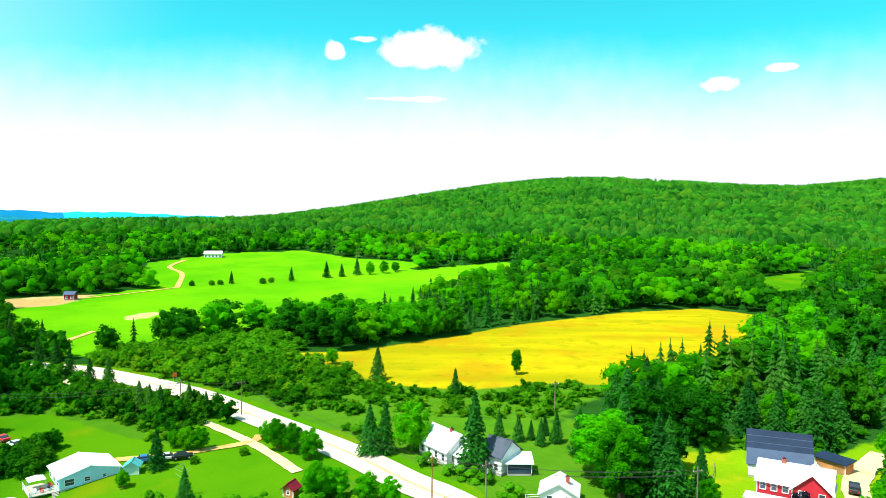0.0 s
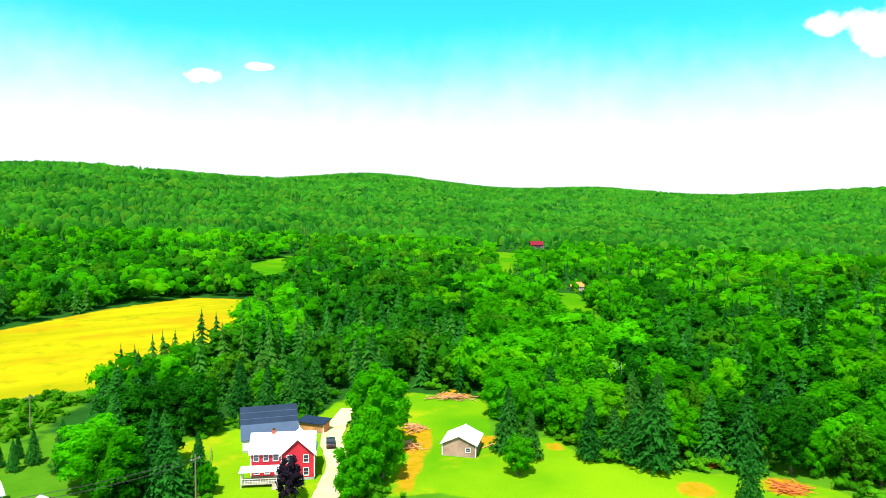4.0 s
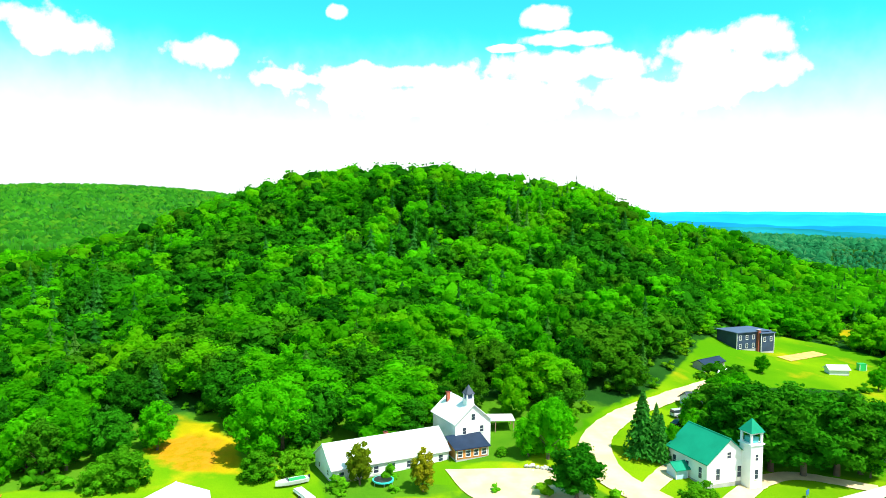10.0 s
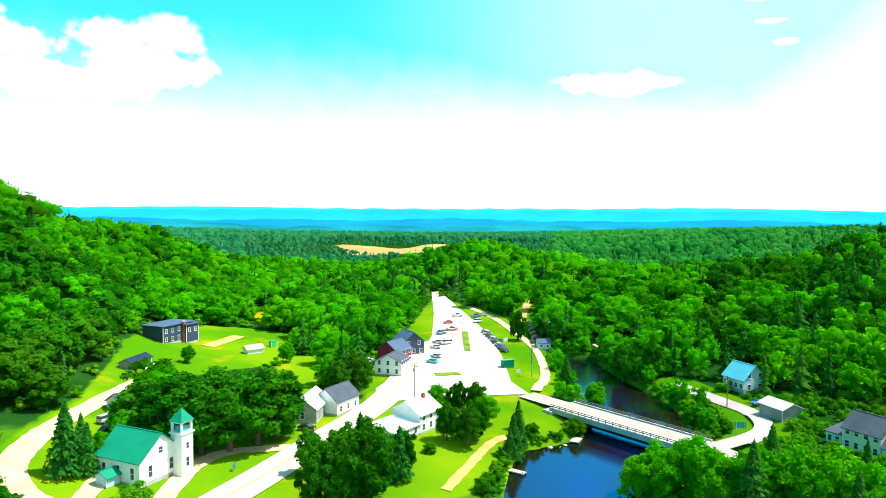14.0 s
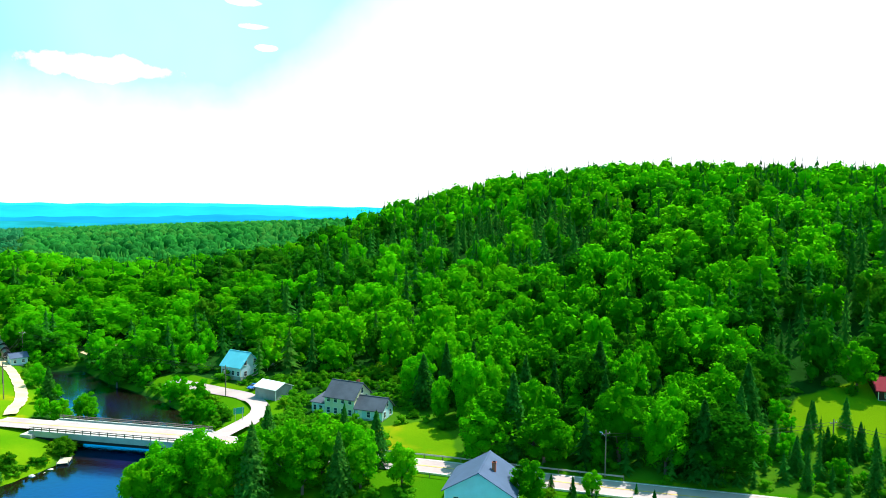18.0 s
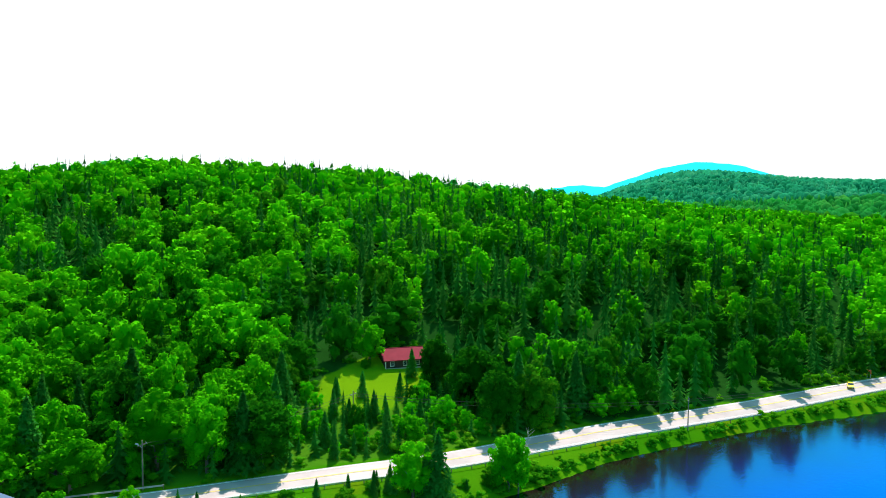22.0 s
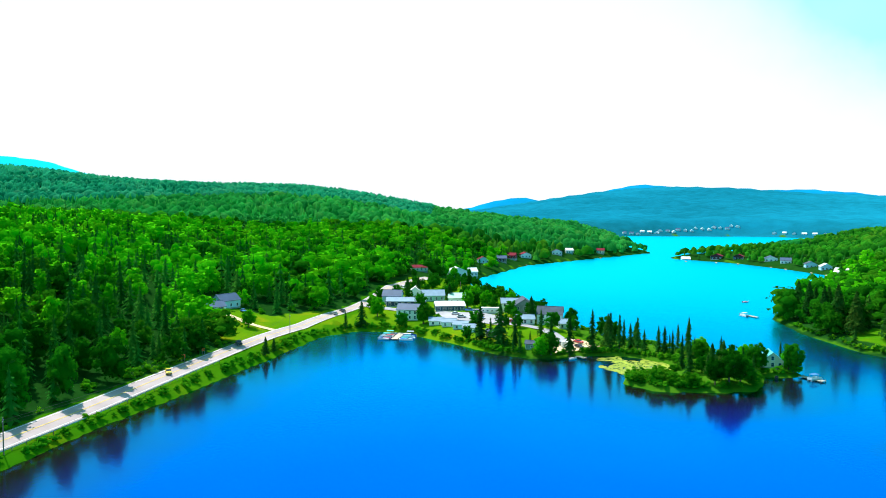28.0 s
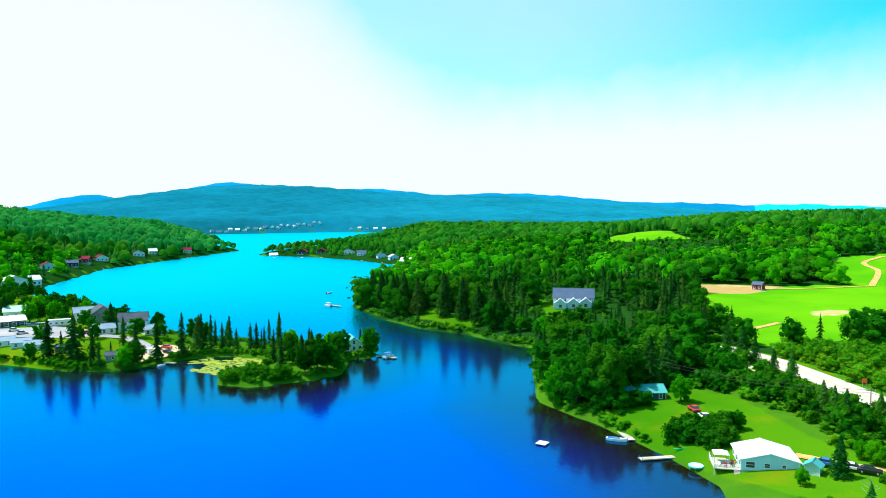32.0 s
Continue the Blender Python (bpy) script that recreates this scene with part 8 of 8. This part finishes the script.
def boulders(x, y, dx, dy, n, label):
    t = thing("rock_row", pose(x, y, Z(x, y)), label, "rocks")
    rng = np.random.default_rng(int(abs(x)))
    for k in range(n):
        f = k / (n - 1)
        px, py = dx * f + rng.normal(0, 0.5), dy * f + rng.normal(0, 0.5)
        s = rng.uniform(0.35, 0.75)
        part("boulder", mesh_from("boulder", ICO_V * s * rng.uniform(0.75, 1.15, (12, 1)) * [1.2, 1, 0.8] + [px, py, Z(x + px, y + py) - Z(x, y) + s * 0.4], ICO_F, CONCRETE), None, t)


boulders(134.0, -44.4, -4.1, -10.8, 22, "row of pale boulders along the lane")
boulders(69.0, -158.0, 3.0, 8.0, 8, "shore boulders beside the bridge")


def round_thing(name, label, category, x, y, r, z, rim, inner):
    t = thing(name, pose(x, y, Z(x, y)), label, category)
    bm = bmesh.new()
    tube(bm, (0, 0, z - 0.25), (0, 0, z), r, r, 24)
    part("rim", bm, rim, t)
    bm = bmesh.new()
    tube(bm, (0, 0, z), (0, 0, z + 0.03), r * 0.88, r * 0.88, 24)
    part("surface", bm, inner, t)
    for k in range(6):
        a = k * math.pi / 3
        bm = bmesh.new()
        tube(bm, (math.cos(a) * r * 0.95, math.sin(a) * r * 0.95, -0.4), (math.cos(a) * r * 0.95, math.sin(a) * r * 0.95, z), 0.05, 0.05, 6)
        part("leg", bm, STEEL, t)


round_thing("trampoline", "round trampoline with a light blue rim", "trampoline", 133.5, -15.0, 2.1, 0.9, P_TEAL, P_BLACK)
round_thing("paddling_pool", "turquoise paddling pool on the lawn", "pool", -86.0, 136.5, 1.7, 0.45, P_TEAL, P_WHITE)
boat(136.0, 2.4, 20, 6.5, P_WHITE, "white motor boat stored on the lawn", P_GREEN)
bpy.context.view_layer.update()
for o in [o for o in scene.objects if o.get("label") == "white motor boat stored on the lawn"]:
    o.location.z = Z(136.0, 2.4) + 0.55
trailer = thing("flat_trailer", pose(130, 0, Z(130, 0), 0, 0, 25), "long white covered trailer on the grass", "trailer")
part("bed", boxes((-3.2, -0.9, 0.5, 3.2, 0.9, 0.7)), P_WHITE, trailer)
part("cover", boxes((-3.0, -0.8, 0.7, 3.0, 0.8, 1.1)), P_WHITE, trailer)
for s in (-1, 1):
    bm = bmesh.new()
    tube(bm, (0, s * 0.95, 0.35), (0, s * 1.1, 0.35), 0.35, 0.35, 12)
    part("wheel", bm, RUBBER, trailer)
kayak = thing("kayak", pose(-93.5, 141.5, Z(-93.5, 141.5) + 0.2, 0, 0, -30), "bright green kayak on the shore", "kayak")
bm = bmesh.new()
tube(bm, (0, -1.7, 0.15), (0, 0, 0.1), 0.05, 0.36, 8)
tube(bm, (0, 0, 0.1), (0, 1.7, 0.15), 0.36, 0.05, 8)
part("hull", bm, P_GREEN, kayak)
part("seat", boxes((-0.2, -0.4, 0.38, 0.2, 0.4, 0.5)), P_BLACK, kayak)


def sign(name, x, y, ang, w, h, z, mat, label):
    t = thing(name, pose(x, y, over(x, y), 0, 0, ang), label, "sign")
    part("panel", boxes((-w / 2, -0.03, z, w / 2, 0.03, z + h)), mat, t)
    for u in (-w * 0.35, w * 0.35):
        part("post", boxes((u - 0.05, 0.03, -0.5, u + 0.05, 0.12, z + h)), STEEL, t)


sign("road_sign", 33.0, -177.5, 25, 2.6, 1.6, 1.8, SIGN_G, "green direction sign beside the bridge")
sign("work_sign", -82.0, 213.0, 40, 1.3, 1.3, 1.4, SIGN_O, "orange roadwork sign on the verge")
sign("work_sign", -250.5, -70.0, 110, 1.3, 1.3, 1.2, SIGN_O, "orange roadwork sign beside the lake road")
sign("work_sign", -262.0, -66.0, 110, 1.0, 1.0, 1.2, SIGN_O, "orange roadwork sign beside the lake road")
sign("notice_board", 105.2, -201.0, 60, 1.6, 1.2, 1.0, P_WHITE, "white notice board on the grass strip")
sign("notice_board", 133.2, -242.9, 60, 2.4, 1.6, 1.2, P_WHITE, "white notice board beside the footpath")
sign("garden_sign", 114.9, -94.1, -60, 1.2, 1.0, 0.6, P_BLUE, "small blue sign on the church lawn")
house("bus_shelter", "green bus shelter at the lot's edge", 114.3, -209.3, 60, 4.0, 2.0, 2.5, R_GREEN, R_TEAL, "s", 0.3, [(2, 0.8, 1.2, 1.2)], base=0.1, category="shelter")
house("pump_house", "pale blue pump house by the stream", 119.7, -250.5, -140, 5, 4, 2.8, SKYBLUE, R_SLATE, "e", 1.2, [(2, 1.0, 0.8, 0.9)], category="shed", base=0.2)
house("green_bin", "green plastic storage bin on the hill lawn", 203.0, -186.0, -96, 2.4, 1.8, 2.2, P_GREEN, P_GREEN, "f", 0, base=0.1, over_=0.05, category="bin")
for k in range(5):
    a = Vector((126.5, -256.0, 0)) + Vector((3.4, -5.4, 0)) * k
    t = thing("tank_car", pose(a.x, a.y, Z(a.x, a.y), 0, 0, -58), "dark cylindrical tank in a line by the trees", "tank", "line of tanks")
    bm = bmesh.new()
    tube(bm, (-2.9, 0, 1.9), (2.9, 0, 1.9), 1.3, 1.3, 14)
    part("barrel", bm, P_BLACK, t)
    part("cradle", boxes((-2.2, -0.9, -0.3, -1.7, 0.9, 0.9), (1.7, -0.9, -0.3, 2.2, 0.9, 0.9)), STEEL, t)
carport = thing("carport", pose(153.2, -43.1, Z(153.2, -43.1), 0, 0, -98), "open carport with a flat white roof", "carport")
part("roof", boxes((-4.5, 0, 2.7, 4.5, 5, 2.95)), R_WHITE, carport)
for u in (-4.2, 0, 4.2):
    for v in (0.3, 4.7):
        part("post", boxes((u - 0.1, v - 0.1, -1.2, u + 0.1, v + 0.1, 2.7)), GREYWOOD, carport)
chim = thing("outside_chimney", pose(222.0, -159.0, Z(222, -159), 0, 0, -78), "tall dark red outside chimney", "chimney")
part("stack", boxes((-0.6, -1.0, -1.0, 0.6, 0.0, 7.6)), BRICK, chim)
part("cap", boxes((-0.75, -1.15, 7.6, 0.75, 0.15, 7.8)), CONCRETE, chim)
gable = frame_of(63.8, 125.1, -32) @ Vector((3.1, -1.4, 0))
house("red_front_gable", "red gabled front bay with a white roof", gable.x, gable.y, -32, 6.4, 7.0, 5.2, RED, R_WHITE, "g", 2.9, [(2, 3.6, *S2), (2, 1.0, *S2)])


# ---- fences ----
def fence(line, mat, label, rails=(0.55, 1.0), step=2.4, tall=1.15):
    pts = smooth_line(line, step)
    t = thing("fence", pose(pts[0].x, pts[0].y, 0), label, "fence")
    post = finish(boxes((-0.06, -0.06, -0.3, 0.06, 0.06, tall)), "post", mat)
    last = None
    for p in pts:
        q = Vector((p.x, p.y, Z(p.x, p.y))) - t.location
        part("post", post, None, t).location = q
        if last:
            for z in rails:
                bm = bmesh.new()
                tube(bm, last + Vector((0, 0, z)), q + Vector((0, 0, z)), 0.05, 0.05, 4)
                part("rail", bm, mat, t)
        last = q


fence([(15.9, 130.5), (19.5, 131.0), (22, 129.5)], TRIM, "white picket rail fence by the cottage")
fence([(50, 132), (55, 140), (58, 147)], POLE, "wire garden fence with thin posts", (1.0,))
fence([(117.5, -58.1), (113.0, -52.0), (109, -46)], POLE, "low post fence along the forecourt", (0.6,))
fence([(-98.5, 137.5), (-80, 131.5)], CONCRETE, "low pale retaining edge along the shore", (0.2,), 1.2, 0.35)

# lily pads in the bay
def lilies():
    rng = np.random.default_rng(5)
    x, y = rng.uniform(-278, -236, 3000), rng.uniform(78, 124, 3000)
    m = (sdist(x, y, LILIES) < 0) & (sdist(x, y, LAKE) < -0.3) & (lumpiness(x, y, 0.25, 2.0) > 0.30)
    x, y = x[m], y[m]
    a = np.arange(7) * 2 * np.pi / 7.6
    r = rng.uniform(0.35, 0.85, len(x))
    v = np.stack([x[:, None] + np.cos(a) * r[:, None], y[:, None] + np.sin(a) * r[:, None], np.full((len(x), 7), 0.03) + rng.uniform(0, 0.05, (len(x), 1))], -1).reshape(-1, 3)
    f = np.array([(0, i, i + 1) for i in range(1, 6)])
    f = (f[None] + (np.arange(len(x)) * 7)[:, None, None]).reshape(-1, 3)
    tagged(new("lily_pads", mesh_from("lily_pads", v, f, LILY)), "yellow-green lily pads floating in the bay", "water plants", kind="stuff")


lilies()


# hedge beside the lake house
def hedge():
    rng = np.random.default_rng(9)
    x, y = rng.uniform(-101, -83, 600), rng.uniform(141, 161, 600)
    m = sdist(x, y, HEDGE) < -0.6
    x, y = x[m][:64], y[m][:64]
    stand("dark_hedge", BUSHES, LEAF_DARK_SHADE, x, y, height(x, y) - 1.0, rng.uniform(4.4, 6.0, len(x)), rng.uniform(1.1, 1.5, len(x)), "tall dark dense hedge beside the lake house")


hedge()


def dead_tree(x, y, tall, seed):
    rng = random.Random(seed)
    t = thing("bare_tree", pose(x, y, Z(x, y)), "bare pale grey dead tree", "tree")
    bm = bmesh.new()
    tube(bm, (0, 0, -0.3), (0.2, 0.1, tall), 0.16, 0.03, 6)
    part("trunk", bm, STONE, t)
    for k in range(9):
        a, z = rng.uniform(0, 6.28), rng.uniform(0.35, 0.9) * tall
        bm = bmesh.new()
        tube(bm, (0.2 * z / tall, 0.1 * z / tall, z), (math.cos(a) * 1.6, math.sin(a) * 1.6, z + 1.1), 0.06, 0.015, 5)
        part("branch", bm, STONE, t)


dead_tree(-116.5, -98.0, 8, 1)
dead_tree(-113.0, -98.5, 6, 2)
dead_tree(-49.8, 132.9, 7, 5)
dead_tree(146, 104, 15, 3)
dead_tree(152, 110, 14, 4)

build_woods()
build_scrub()
build_village_green()
